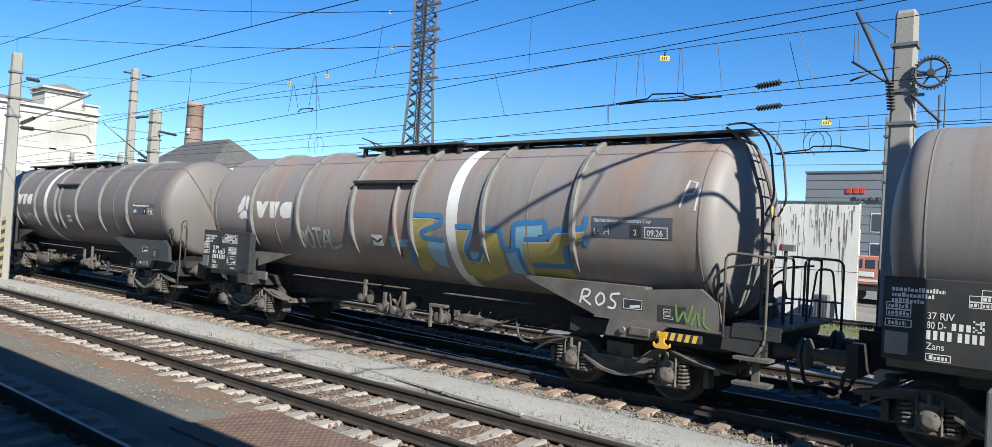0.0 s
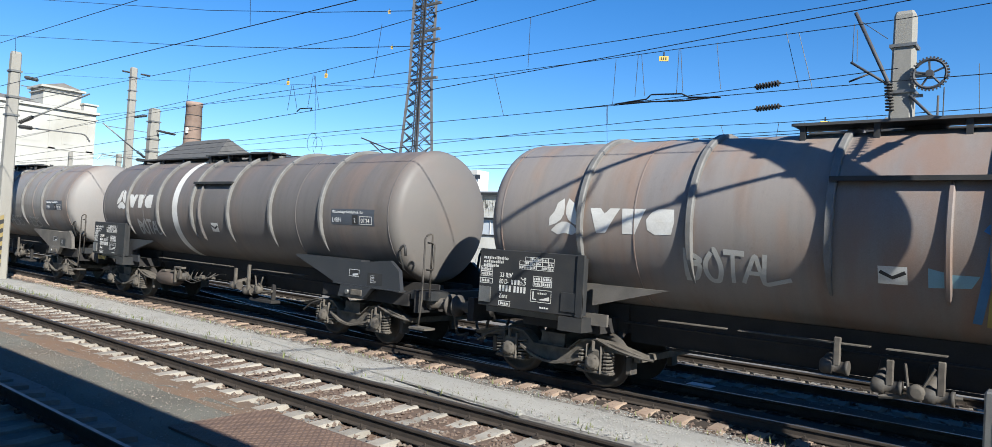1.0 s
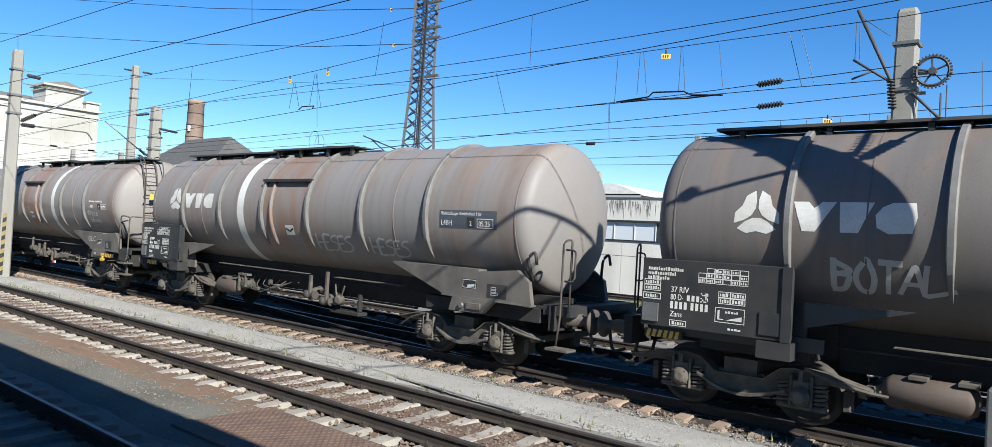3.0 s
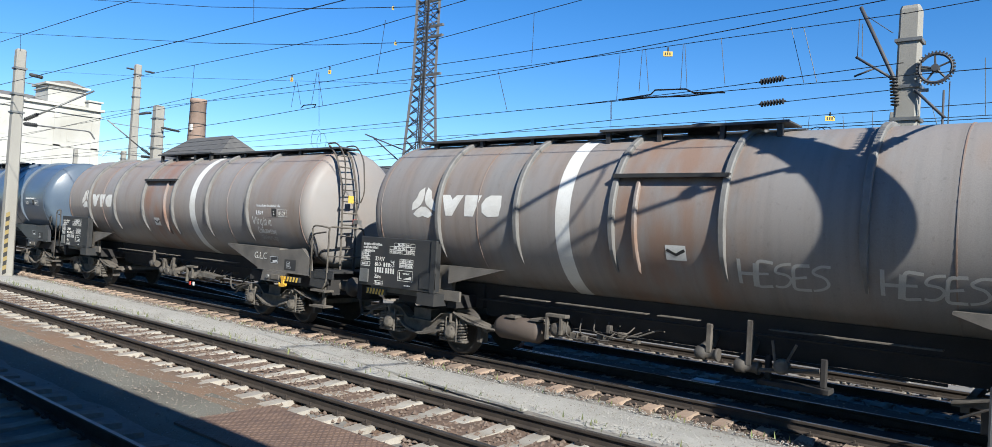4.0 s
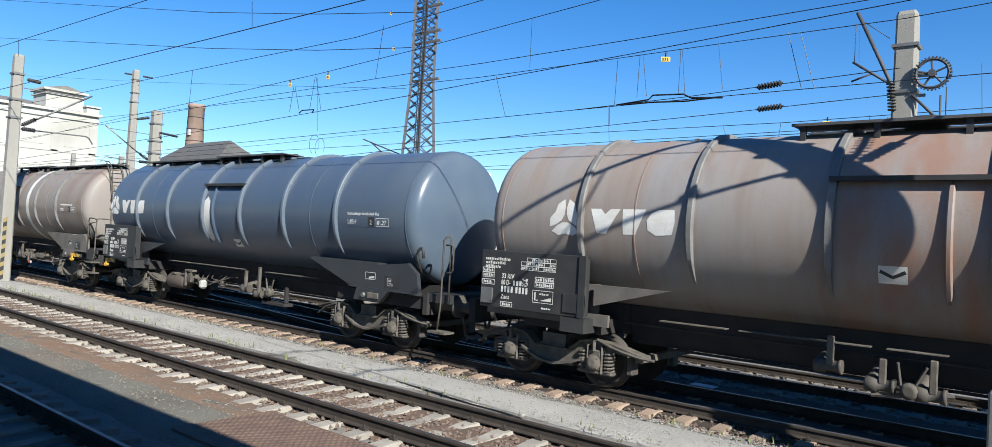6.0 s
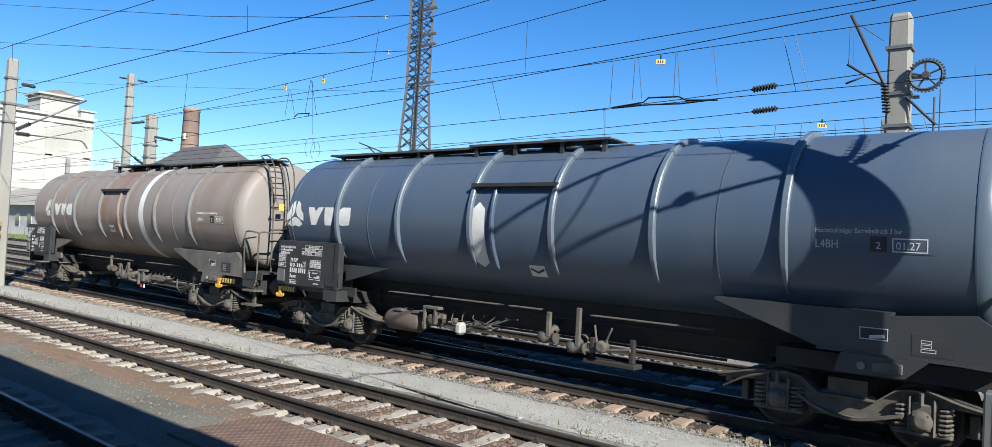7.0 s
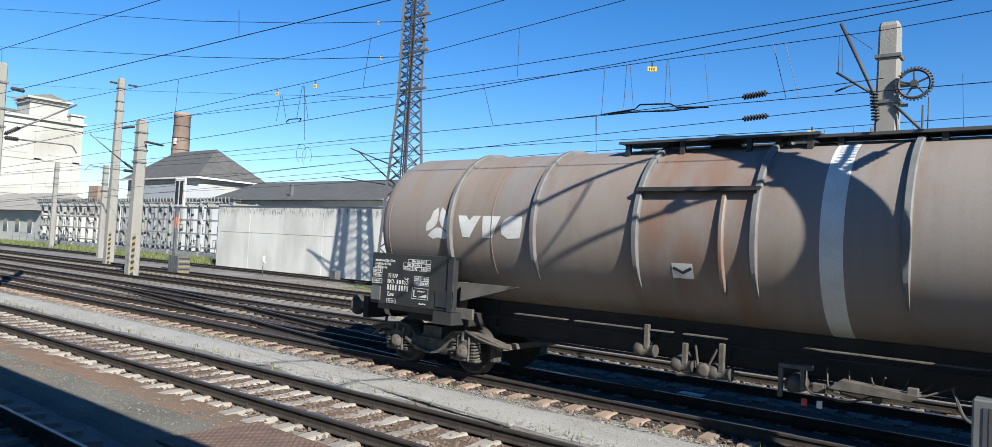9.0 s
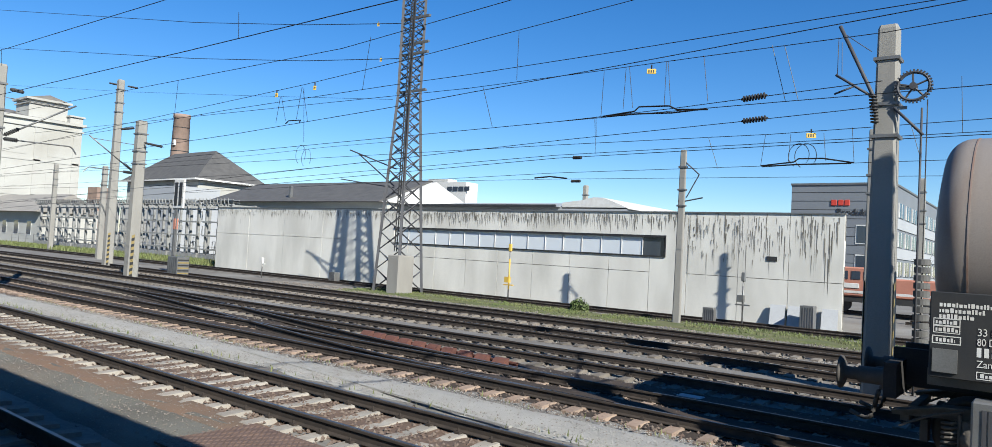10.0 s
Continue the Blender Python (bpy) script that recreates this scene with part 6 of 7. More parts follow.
for strokes, mat in (([[(4.98, 1.46), (5.03, 1.70), (5.18, 1.69), (5.14, 1.58), (5.0, 1.56), (5.2, 1.44)], [(5.36, 1.66), (5.27, 1.55), (5.34, 1.44), (5.46, 1.52), (5.44, 1.64), (5.36, 1.66)],
                          [(5.74, 1.68), (5.58, 1.66), (5.56, 1.58), (5.68, 1.52), (5.64, 1.42), (5.52, 1.44)]], CHALK),
                     ([[(6.72, 1.60), (6.76, 1.32), (6.86, 1.52), (6.92, 1.32), (7.0, 1.62)], [(6.98, 1.30), (7.08, 1.56), (7.12, 1.30)], [(7.18, 1.58), (7.18, 1.34), (7.3, 1.26)]], GREEN_G)):
    for k, pts in enumerate(strokes):
        line = [(p.x, p.z) for p in bend([(a, 0, b) for a, b in pts], 0.05, 4)]
        part("graffiti", strip(bmesh.new(), line, 0.035, -1.366 - 0.0006 * k), mat, W[1], "loose hand-sprayed stroke")
part("graffiti", moved(lettering("G.L.C", 0.24), 5.1, -1.368, 1.52), CHALKDIM, W[4], "sprayed lettering")
for pts in ([(6.75, 3.1), (6.85, 3.55), (6.98, 3.5), (6.95, 3.32), (6.82, 3.3)], [(7.0, 3.05), (7.04, 3.4)]):
    part("graffiti", on_tank(strip(bmesh.new(), pts, 0.035), 0.006), CHALK, W[1], "white sprayed scrawl")
for w in (W[4], W[6]):
    for x, m in ((1.55, RED), (1.75, WHITEP)):
        part("valve_tag", boxes((x, x + 0.07, -1.19, -1.165, 0.52, 0.62)), m, w, "small red and white valve tag")
part("valve_motor", bevelled(boxes((-1.5, -1.32, -1.2, -1.0, 0.62, 0.86)), 0.05), CLADL_W, W[5], "pale grey valve housing")


# ---- buildings behind the yard ----
PLASTER = material("cream plaster", (0.40, 0.395, 0.365), 0.9, second=(0.35, 0.34, 0.31), scale=0.25, amount=0.8, fine=12, bump=0.1, third=(0.281, 0.264, 0.225), third_scale=0.12, third_amount=0.5)
SLATE = material("slate roof", (0.088, 0.084, 0.08), 0.8, second=(0.056, 0.0544, 0.0528), scale=1.2, amount=0.8, fine=14, bump=0.4)
BRICK = material("chimney brick", (0.27, 0.19, 0.15), 0.9, second=(0.20, 0.14, 0.11), scale=0.7, amount=0.9, fine=10, bump=0.3)
CLAD = material("grey cladding", (0.16, 0.172, 0.188), 0.6, second=(0.136, 0.148, 0.16), scale=0.3, amount=0.6, fine=20)
CLADL = material("light cladding", (0.34, 0.348, 0.357), 0.6, second=(0.297, 0.306, 0.315), scale=0.3, amount=0.6, fine=20)
SHEET = material("sheet roof", (0.186, 0.186, 0.18), 0.6, 0.3, second=(0.149, 0.146, 0.14), scale=0.4, amount=0.7, fine=15)
SHEETL = material("pale sheet roof", (0.36, 0.36, 0.35), 0.55, 0.1, second=(0.30, 0.295, 0.285), scale=0.4, amount=0.7, fine=15)
TILE = material("weathered tile roof", (0.16, 0.148, 0.136), 0.85, second=(0.112, 0.1, 0.092), scale=1.0, amount=0.8, fine=12, bump=0.4)
LOCO = material("faded red locomotive paint", (0.40, 0.17, 0.115), 0.7, second=(0.33, 0.13, 0.09), scale=1.2, amount=0.7, fine=30)
LEAF = material("foliage", (0.06, 0.096, 0.024), 0.8, second=(0.096, 0.12, 0.04), scale=2.0, amount=0.9, fine=18)


def window_grid(parent, n, x, y, z, dx, w, h, along="x", mat=None):
    for i in range(n):
        a = (x + i * dx - w / 2, x + i * dx + w / 2, y - 0.06, y + 0.05, z, z + h) if along == "x" else (x - 0.05, x + 0.06, y + i * dx - w / 2, y + i * dx + w / 2, z, z + h)
        wd = part("window", boxes(a), mat or DARKGLASS, parent)
        k = 0.12
        b = (a[0] - k, a[1] + k, y - 0.03, y + 0.02, z - k, z + h + k) if along == "x" else (x - 0.02, x + 0.03, a[2] - k, a[3] + k, z - k, z + h + k)
        part("frame", boxes(b), WHITEP, wd)


def mill():
    m = thing("mill_building", "tall cream plastered mill building with corner turret", "building")
    part("wall", boxes((-190, -150, 38, 59.5, GROUND, 22.0)), PLASTER, m)
    part("cornice", boxes((-190.4, -149.5, 37.5, 60.0, 22.0, 22.5), (-190.3, -149.75, 37.7, 59.75, 20.8, 21.1)), PLASTER, m)
    bm = bmesh.new()
    e = [bm.verts.new(p) for p in ((-190.4, 37.5, 22.5), (-149.6, 37.5, 22.5), (-149.6, 59.8, 22.5), (-190.4, 59.8, 22.5), (-170, 44, 26.0), (-170, 53, 26.0))]
    for f in ((0, 1, 4), (1, 2, 5, 4), (2, 3, 5), (3, 0, 4, 5), (3, 2, 1, 0)):
        bm.faces.new([e[i] for i in f])
    part("roof", bm, TILE, m, "grey tiled roof")
    t = part("turret", boxes((-158, -151.5, 50.6, 57.2, 22.5, 26.0)), PLASTER, m)
    part("turret_cornice", boxes((-158.5, -151.0, 50.0, 57.8, 26.0, 26.4), (-158.3, -151.2, 50.3, 57.5, 25.3, 25.55)), PLASTER, t)
    part("turret_roof", prism(bmesh.new(), [(50.3, 26.4), (57.5, 26.4), (53.9, 27.3)], -158, -151.4, "x"), TILE, t)
    part("gable", boxes((-158, -150.0, 57.2, 59.5, 22.5, 23.7), (-158.2, -149.7, 57.0, 59.8, 23.7, 24.0)), PLASTER, m)
    for y in (39, 45.5, 52, 58.6):
        part("pilaster", boxes((-150, -149.9, y - 0.6, y + 0.6, GROUND, 20.8)), PLASTER, m)
    for zz in (8.0, 14.5):
        part("string_course", boxes((-150, -149.9, 38, 59.5, zz, zz + 0.3)), PLASTER, m)
    for zz in (3.2, 9.6, 15.6):
        for y in (42, 48.7, 55.3):
            part("blind_panel", boxes((-150, -149.95, y - 1.6, y + 1.6, zz, zz + 3.6)), PLASTER, m)
    return m


def hip_house():
    h = thing("hip_roofed_house", "cream house with dark slate hipped roof", "building")
    part("wall", boxes((-123, -100.8, 56.4, 67.2, GROUND, 10.8)), PLASTER, h)
    bm = bmesh.new()
    e = [bm.verts.new(p) for p in ((-124, 55.6, 10.8), (-100, 55.6, 10.8), (-100, 67.9, 10.8), (-124, 67.9, 10.8), (-118.5, 61.7, 15.9), (-105.5, 61.7, 15.9))]
    for f in ((0, 1, 5, 4), (1, 2, 5), (2, 3, 4, 5), (3, 0, 4), (3, 2, 1, 0)):
        bm.faces.new([e[i] for i in f])
    part("roof", bm, SLATE, h, "dark slate hipped roof")
    part("gutter", boxes((-124.1, -99.9, 55.4, 55.65, 10.6, 10.85)), WHITEP, h)
    part("gutter", boxes((-100.1, -99.85, 55.65, 67.9, 10.6, 10.85)), WHITEP, h)
    window_grid(h, 6, -120.5, 56.4, 6.6, 3.6, 1.3, 2.2)
    window_grid(h, 3, -100.8, 59, 6.6, 3.0, 1.3, 2.2, "y")
    return h


def chimney():
    c = thing("brick_chimney", "stout round brick factory chimney with iron bands", "chimney", at=(-142.0, 75, GROUND))
    part("shaft", revolve(bmesh.new(), [(0, 2.3), (14, 1.85), (26.2, 1.55), (26.3, 1.68), (27.0, 1.66)], 24, "z"), BRICK, c)
    for z in (17, 19.4, 21.8, 24.2):
        r = 1.85 - (z - 14) * 0.0246 + 0.03
        part("band", revolve(bmesh.new(), [(z, r), (z + 0.15, r)], 24, "z"), FRAMEP, c, "dark iron band")
    part("lamp_box", boxes((0.6, 1.1, -1.9, -1.5, 20.5, 21.6)), WHITEP, c)
    return c


def gable_shed():
    s = thing("shed", "low shed with grey tiled roof behind the wall", "building")
    part("wall", boxes((-74, -47.2, 44.2, 56, GROUND, 6.4)), PLASTER, s)
    bm = prism(bmesh.new(), [(43.4, 6.3), (56.8, 6.3), (50.1, 8.9)], -76, -47.6, "x")
    part("roof", bm, SLATE, s, "grey tiled roof")
    part("gable_end", prism(bmesh.new(), [(43.9, 6.3), (56.3, 6.3), (50.1, 8.7)], -47.6, -46.9, "x"), WHITEP, s)
    part("vent_pipe", boxes((-62.2, -61.9, 44.6, 44.9, 6.0, 8.0)), GALV, s)
    return s


def hall_roofs():
    a = thing("workshop_hall", "long low hall with pale sheet roof", "building")
    part("wall", boxes((-47, -24.5, 46, 60, GROUND, 6.1)), CLADL, a)
    part("roof", prism(bmesh.new(), [(45.5, 6.1), (60.5, 6.1), (53, 7.0)], -47.5, -30.1, "x"), SHEETL, a)
    part("fascia", boxes((-47.5, -30.2, 45.3, 45.5, 6.05, 6.25)), FRAMEP, a)
    bm = bmesh.new()
    prism(bm, [(-30.0, 6.0), (-30.0, 6.45), (-28.2, 6.65), (-27.3, 6.85), (-26.5, 6.82), (-25.4, 6.45), (-24.3, 6.0)], 46, 60)
    part("barrel_roof", bm, WHITEP, a)
    b = thing("white_office_block", "white office block with dark window bands", "building")
    part("wall", boxes((-115, -103.5, 120, 124, GROUND, 17.4)), WHITEP, b)
    part("upper_storey", boxes((-115, -109, 120, 123, 17.4, 18.2)), WHITEP, b)
    for i in range(4):
        part("window_band", boxes((-109 + i * 1.7, -107.6 + i * 1.7, 119.9, 120, 15.4, 16.4)), DARKGLASS, b)
    return a


def office():
    o = thing("rail_office", "grey clad three-storey office with rows of windows", "building")
    part("wall", boxes((-23.1, -13.4, 80, 190, GROUND, 11.3)), CLAD, o)
    part("parapet", boxes((-23.2, -13.3, 79.9, 190.1, 11.3, 11.5)), GALV, o)
    for z in (2.2, 5.2, 8.2):
        part("light_band", boxes((-13.4, -13.3, 82, 189, z - 1.2, z - 0.15)), CLADL, o)
        for i in range(26):
            wd = part("window", boxes((-13.45, -13.32, 83 + i * 4.1, 85.6 + i * 4.1, z, z + 1.5)), DARKGLASS, o)
            for yy in (82.8, 84.2):
                part("frame", boxes((-13.4, -13.30, yy + i * 4.1, yy + 0.2 + i * 4.1, z, z + 1.5)), WHITEP, wd)
    for z in (2.4, 5.4):
        for x in (-16.0,):
            wd = part("window", boxes((x - 0.6, x + 0.6, 79.93, 80.02, z, z + 1.7)), DARKGLASS, o)
            part("frame", boxes((x - 0.72, x + 0.72, 79.96, 80.01, z - 0.12, z + 1.82)), WHITEP, wd)
    for i in range(12):
        z = 0.9 * i + 0.6
        part("cladding_joint", boxes((-23.1, -13.4, 79.985, 80.0, z, z + 0.05)), FRAMEP, o)
    # company mark as plain shapes
    for x, w in ((-18.85, 0.55), (-18.2, 0.5), (-17.6, 0.5)):
        part("mark", bevelled(boxes((x - w / 2, x + w / 2, 79.9, 79.97, 9.15, 9.75)), 0.1), RED, o, "red company mark")
    part("sign_lettering", moved(lettering("Produktion", 0.95, 0.02), -18.6, 79.94, 8.2), STRIPE_K, o, "dark lettering")
    part("sign_plate", boxes((-14.3, -13.4, 79.85, 79.95, 10.7, 11.7)), WHITEP, o, "white square plate")
    return o


mill()
hip_house()
chimney()
gable_shed()
hall_roofs()
office()
thing("outbuilding", "small red-brown brick outbuilding beside the mill", "building", bm=boxes((-148, -144, 60.5, 64, GROUND, 10.5)), mat=BRICK)
TILE_PALE = material("sun-bleached tile roof", (0.27, 0.25, 0.225), 0.85, second=(0.20, 0.185, 0.165), scale=1.0, amount=0.8, fine=12, bump=0.4)
LOW = thing("low_warehouse", "low cream warehouse with sun-bleached tiled roof", "building")
part("wall", boxes((-146, -118, 42, 50, GROUND, 4.6)), PLASTER, LOW)
part("roof", prism(bmesh.new(), [(41, 4.6), (51, 4.6), (46, 7.6)], -146.4, -117.6, "x"), TILE_PALE, LOW, "pale tiled roof")
window_grid(LOW, 5, -142, 42, 1.2, 5.0, 1.6, 2.0)
thing("transformer_house", "small grey cabin behind the racks", "building", bm=boxes((-104, -94, 50, 56, GROUND, 9.0)), mat=CLADL)


# ---- steel storage racks on the left, fence and grass ----
RACKP = material("dull zinc rack steel", (0.25, 0.25, 0.24), 0.75, second=(0.17, 0.165, 0.155), scale=3, amount=0.8, fine=40)
RACKD = material("weathered grey steel", (0.13, 0.128, 0.125), 0.8, second=(0.09, 0.085, 0.08), scale=3, amount=0.8, fine=40)


def storage_rack(x, y, label, top=6.1, seed=1):
    rnd = random.Random(seed)
    r = thing("storage_rack", label, "rack", "storage racks", at=(x, y, GROUND))
    for i in range(3):
        part("post", boxes((i * 2.3 - 0.12, i * 2.3 + 0.12, -0.12, 0.12, 0, top)), RACKP, r)
        part("back_post", boxes((i * 2.3 - 0.12, i * 2.3 + 0.12, 2.4, 2.64, 0, top)), RACKP, r)
        part("arm_beam", boxes((i * 2.3 - 0.06, i * 2.3 + 0.06, -0.6, 3.0, top - 0.3, top - 0.1)), RACKP, r)
    for z in (1.2, 2.6, 4.0, 5.3):
        part("beam", boxes((-0.3, 5.2, -0.3, -0.14, z, z + 0.16)), RACKP, r)
    for i in range(4):
        part("stored_bar", tube(bmesh.new(), [(rnd.uniform(-1, 0), -0.4 - 0.12 * i, top - 0.02 + 0.1 * i), (rnd.uniform(5, 7), -0.4 - 0.1 * i, top + 0.02 + 0.1 * i)], 0.05, 6), RACKP, r)
    for i in range(9):
        xx = -0.2 + i * 0.65
        part("hook", tube(bmesh.new(), bend([(xx, -0.3, top - 0.2), (xx, -0.75, top - 0.1), (xx, -0.8, top + 0.45)], 0.1), 0.05, 5), RACKP, r)
    for i in range(10):
        xx, z0 = rnd.uniform(-0.2, 5), rnd.choice((0.1, 1.36, 2.76, 4.16))
        wd, ht = rnd.uniform(0.3, 0.9), rnd.uniform(0.5, 1.15)
        part("stored_frame", tube(bmesh.new(), [(xx, 0.2, z0), (xx + wd, 0.3, z0), (xx + wd, 0.3, z0 + ht), (xx, 0.2, z0 + ht)], 0.05, 4, True), rnd.choice((RACKP, RACKD, RACKP)), r)
    part("drip_tray", boxes((-0.4, 5.3, -0.5, 2.8, 0.35, 0.75)), RACKP, r)
    return r


for i in range(8):
    storage_rack(-112 + i * 6.1, 40 + 0.0 * i, "open galvanised steel rack stacked with catenary parts", 6.0, 20 + i)


def grass_patch(name, x0, x1, y0, y1, n, h, seed, z=GROUND):
    rnd = random.Random(seed)
    verts, faces = [], []
    for i in range(n):
        x, y = rnd.uniform(x0, x1), rnd.uniform(y0, y1)
        if noise.noise(Vector((x * 0.5, y * 0.9, seed))) < -0.18:
            continue
        a, l = rnd.uniform(0, math.tau), rnd.uniform(0.4, 1.0) * h
        w = l * 0.12
        dx, dy = math.cos(a), math.sin(a)
        k = len(verts)
        verts += [(x - dy * w, y + dx * w, z), (x + dy * w, y - dx * w, z), (x + dx * l * 0.35, y + dy * l * 0.35, z + l)]
        faces.append((k, k + 1, k + 2))
    me = bpy.data.meshes.new(name)
    me.from_pydata(verts, [], faces)
    me.materials.append(BLADE)
    return tagged(new(name, me), "short green and straw-coloured grass growing beside the tracks", "grass", kind="stuff")


slab("grass_bank", "low grassy bank in front of the racks", -140, -56, 33.5, 38.8, -0.1, GRASS, 0.05, 1.5, 11)
slab("grass_bank", "grassy strip between the siding and the yard tracks", -33, 25, 27.6, 30.3, -0.17, GRASS, 0.03, 1.0, 12)
grass_patch("grass", -120, -56, 33.6, 38.6, 9000, 0.5, 1, -0.1)
grass_patch("grass", -33, 2, 26.4, 28.2, 5000, 0.09, 2, -0.22)
grass_patch("grass", -33, 2, 28.0, 30.4, 15000, 0.13, 3, -0.17)
grass_patch("weeds", -30, -7, 32.3, 33.1, 900, 0.16, 4, -0.24)


def fence():
    f = thing("fence", "thin galvanised wire fence on steel posts", "fence", at=(0, 37.9, GROUND))
    for i in range(24):
        x = -116 + i * 2.6
        part("post", tube(bmesh.new(), [(x, 0, 0), (x, 0, 1.7)], 0.035, 6), GALV, f)
    for z in (0.3, 0.95, 1.6):
        part("rail", tube(bmesh.new(), [(-116, 0, z), (-56.3, 0, z)], 0.012, 5), GALV, f)
    return f


fence()


def bush(x, y, z, r, seed):
    rnd = random.Random(seed)
    b = thing("bush", "small leafy green bush at the foot of the wall", "bush", at=(x, y, z))
    bm = bmesh.new()
    for i in range(7):
        a = rnd.uniform(0, math.tau)
        tube(bm, [(0, 0, 0), (math.cos(a) * r * 0.6, math.sin(a) * r * 0.4, r * rnd.uniform(0.7, 1.3))], 0.015, 5)
    part("stems", bm, LATTICE, b)
    verts, faces = [], []
    for i in range(520):
        a, q = rnd.uniform(0, math.tau), rnd.random() ** 0.5
        p = Vector((math.cos(a) * q * r, math.sin(a) * q * r * 0.7, rnd.uniform(0.05, 1.25) * r * (1.15 - 0.6 * q)))
        s = rnd.uniform(0.04, 0.10)
        d1 = Vector((rnd.gauss(0, 1), rnd.gauss(0, 1), rnd.gauss(0, 1))).normalized() * s
        d2 = d1.cross(Vector((rnd.gauss(0, 1), rnd.gauss(0, 1), rnd.gauss(0, 1)))).normalized() * s * 0.5
        k = len(verts)
        verts += [p - d1, p + d2, p + d1, p - d2]
        faces.append((k, k + 1, k + 2, k + 3))
    me = bpy.data.meshes.new("leaves")
    me.from_pydata(verts, [], faces)
    me.materials.append(LEAF)
    part("leaves", me, None, b, kind="stuff")


bush(-18.4, 30.2, -0.17, 0.5, 3)
for i, (x, y, r) in enumerate(((-13.5, 90, 4.0), (-9.0, 86, 3.2), (-4.0, 92, 4.2), (1.5, 88, 3.6))):
    bush(x, y, GROUND, r, 30 + i)


# ---- yard furniture ----
def signal():
    s = thing("light_signal", "back of a railway light signal on a steel post", "signal", at=(-45.4, 24.2, GROUND))
    part("post", boxes((-0.35, -0.15, -0.1, 0.1, 0, 6.2)), GALV, s)
    part("screen", bevelled(boxes((-0.55, 0.75, -0.14, 0.0, 4.35, 6.25)), 0.05), WHITEP, s, "white framed screen")
    part("screen_back", boxes((-0.36, -0.02, -0.17, -0.142, 4.55, 6.05)), FRAMEP, s, "dark screen plate")
    part("screen_back", boxes((0.2, 0.54, -0.17, -0.142, 4.55, 6.05)), FRAMEP, s, "dark screen plate")
    part("ladder_rail", tube(bmesh.new(), [(0.05, -0.1, 0.2), (0.0, -0.1, 4.4)], 0.03, 6), GALV, s)
    part("marker_band", boxes((-0.36, -0.14, -0.11, 0.11, 3.0, 3.7)), LOCO, s, "faded red marker plate")
    return s


signal()


def cabinet(x, y, w, d, h, label, striped=False):
    c = thing("trackside_cabinet", label, "cabinet", at=(x, y, GROUND))
    part("body", bevelled(boxes((-w / 2, w / 2, -d / 2, d / 2, 0.12, h)), 0.02), GALV, c)
    part("plinth", boxes((-w / 2 + 0.06, w / 2 - 0.06, -d / 2 + 0.06, d / 2 - 0.06, -0.1, 0.12)), FRAMEP, c)
    for i in range(5):
        part("rib", boxes((-w / 2 + 0.1 + i * w / 5.4, -w / 2 + 0.14 + i * w / 5.4, -d / 2 - 0.012, -d / 2, 0.2, h - 0.08)), LATTICE, c)
    if striped:
        for i in range(6):
            part("hazard_stripe", boxes((w / 2 + 0.001, w / 2 + 0.008, -d / 2 + 0.03, d / 2 - 0.03, 0.18 + i * (h - 0.25) / 6, 0.18 + (i + 0.5) * (h - 0.25) / 6)), STRIPE_K if i % 2 else STRIPE_Y, c)
    return c


cabinet(-44.6, 24.0, 1.25, 0.8, 1.25, "ribbed grey trackside cabinet with striped end", True)
cabinet(-12.4, 31.4, 0.5, 0.35, 0.75, "small pale trackside box on a stub post")
cabinet(-38.3, 31.5, 0.6, 0.5, 0.75, "small dark point motor box")


def marker_post(x, y, h, label, mat):
    p = thing("marker_post", label, "post", at=(x, y, GROUND))
    part("pole", tube(bmesh.new(), [(0, 0, 0), (0, 0, h)], 0.035, 8), GALV, p)
    part("sleeve", tube(bmesh.new(), [(0, 0, 0.75), (0, 0, h * 0.75)], 0.042, 8), mat, p)
    part("cap", bevelled(boxes((-0.09, 0.09, -0.07, 0.07, h - 0.4, h)), 0.03), mat, p)
    part("clamp", boxes((-0.32, 0.3, -0.05, 0.05, 0.95, 1.01), (-0.25, 0.05, -0.09, 0.09, 1.1, 1.4)), mat, p)
    return p


marker_post(-23.2, 30.8, 3.15, "yellow pillar hydrant post on a grey foot", YELLOW)
marker_post(-11.0, 31.6, 2.4, "slim grey post with a small box", GALV)
marker_post(-43.6, 29.5, 1.35, "low white pipe stub", WHITEP)
for i, x in enumerate((-9.9, -9.15, -7.75)):
    bm = boxes((-0.32, 0.32, -0.03, 0.03, 0, 1.1))
    thing("leaning_slab", "pale concrete slab leaning on the wall", "slab", "leaning slabs", bm=bm, mat=CLADL, at=pose(x, 32.75, GROUND, -20, 0, 8))
cabinet(-0.6, 9.35, 0.3, 0.3, 1.4, "low dark trackside box with a pale edge")
cabinet(-8.5, 32.4, 0.55, 0.5, 1.15, "cluttered grey switch box at the wall")


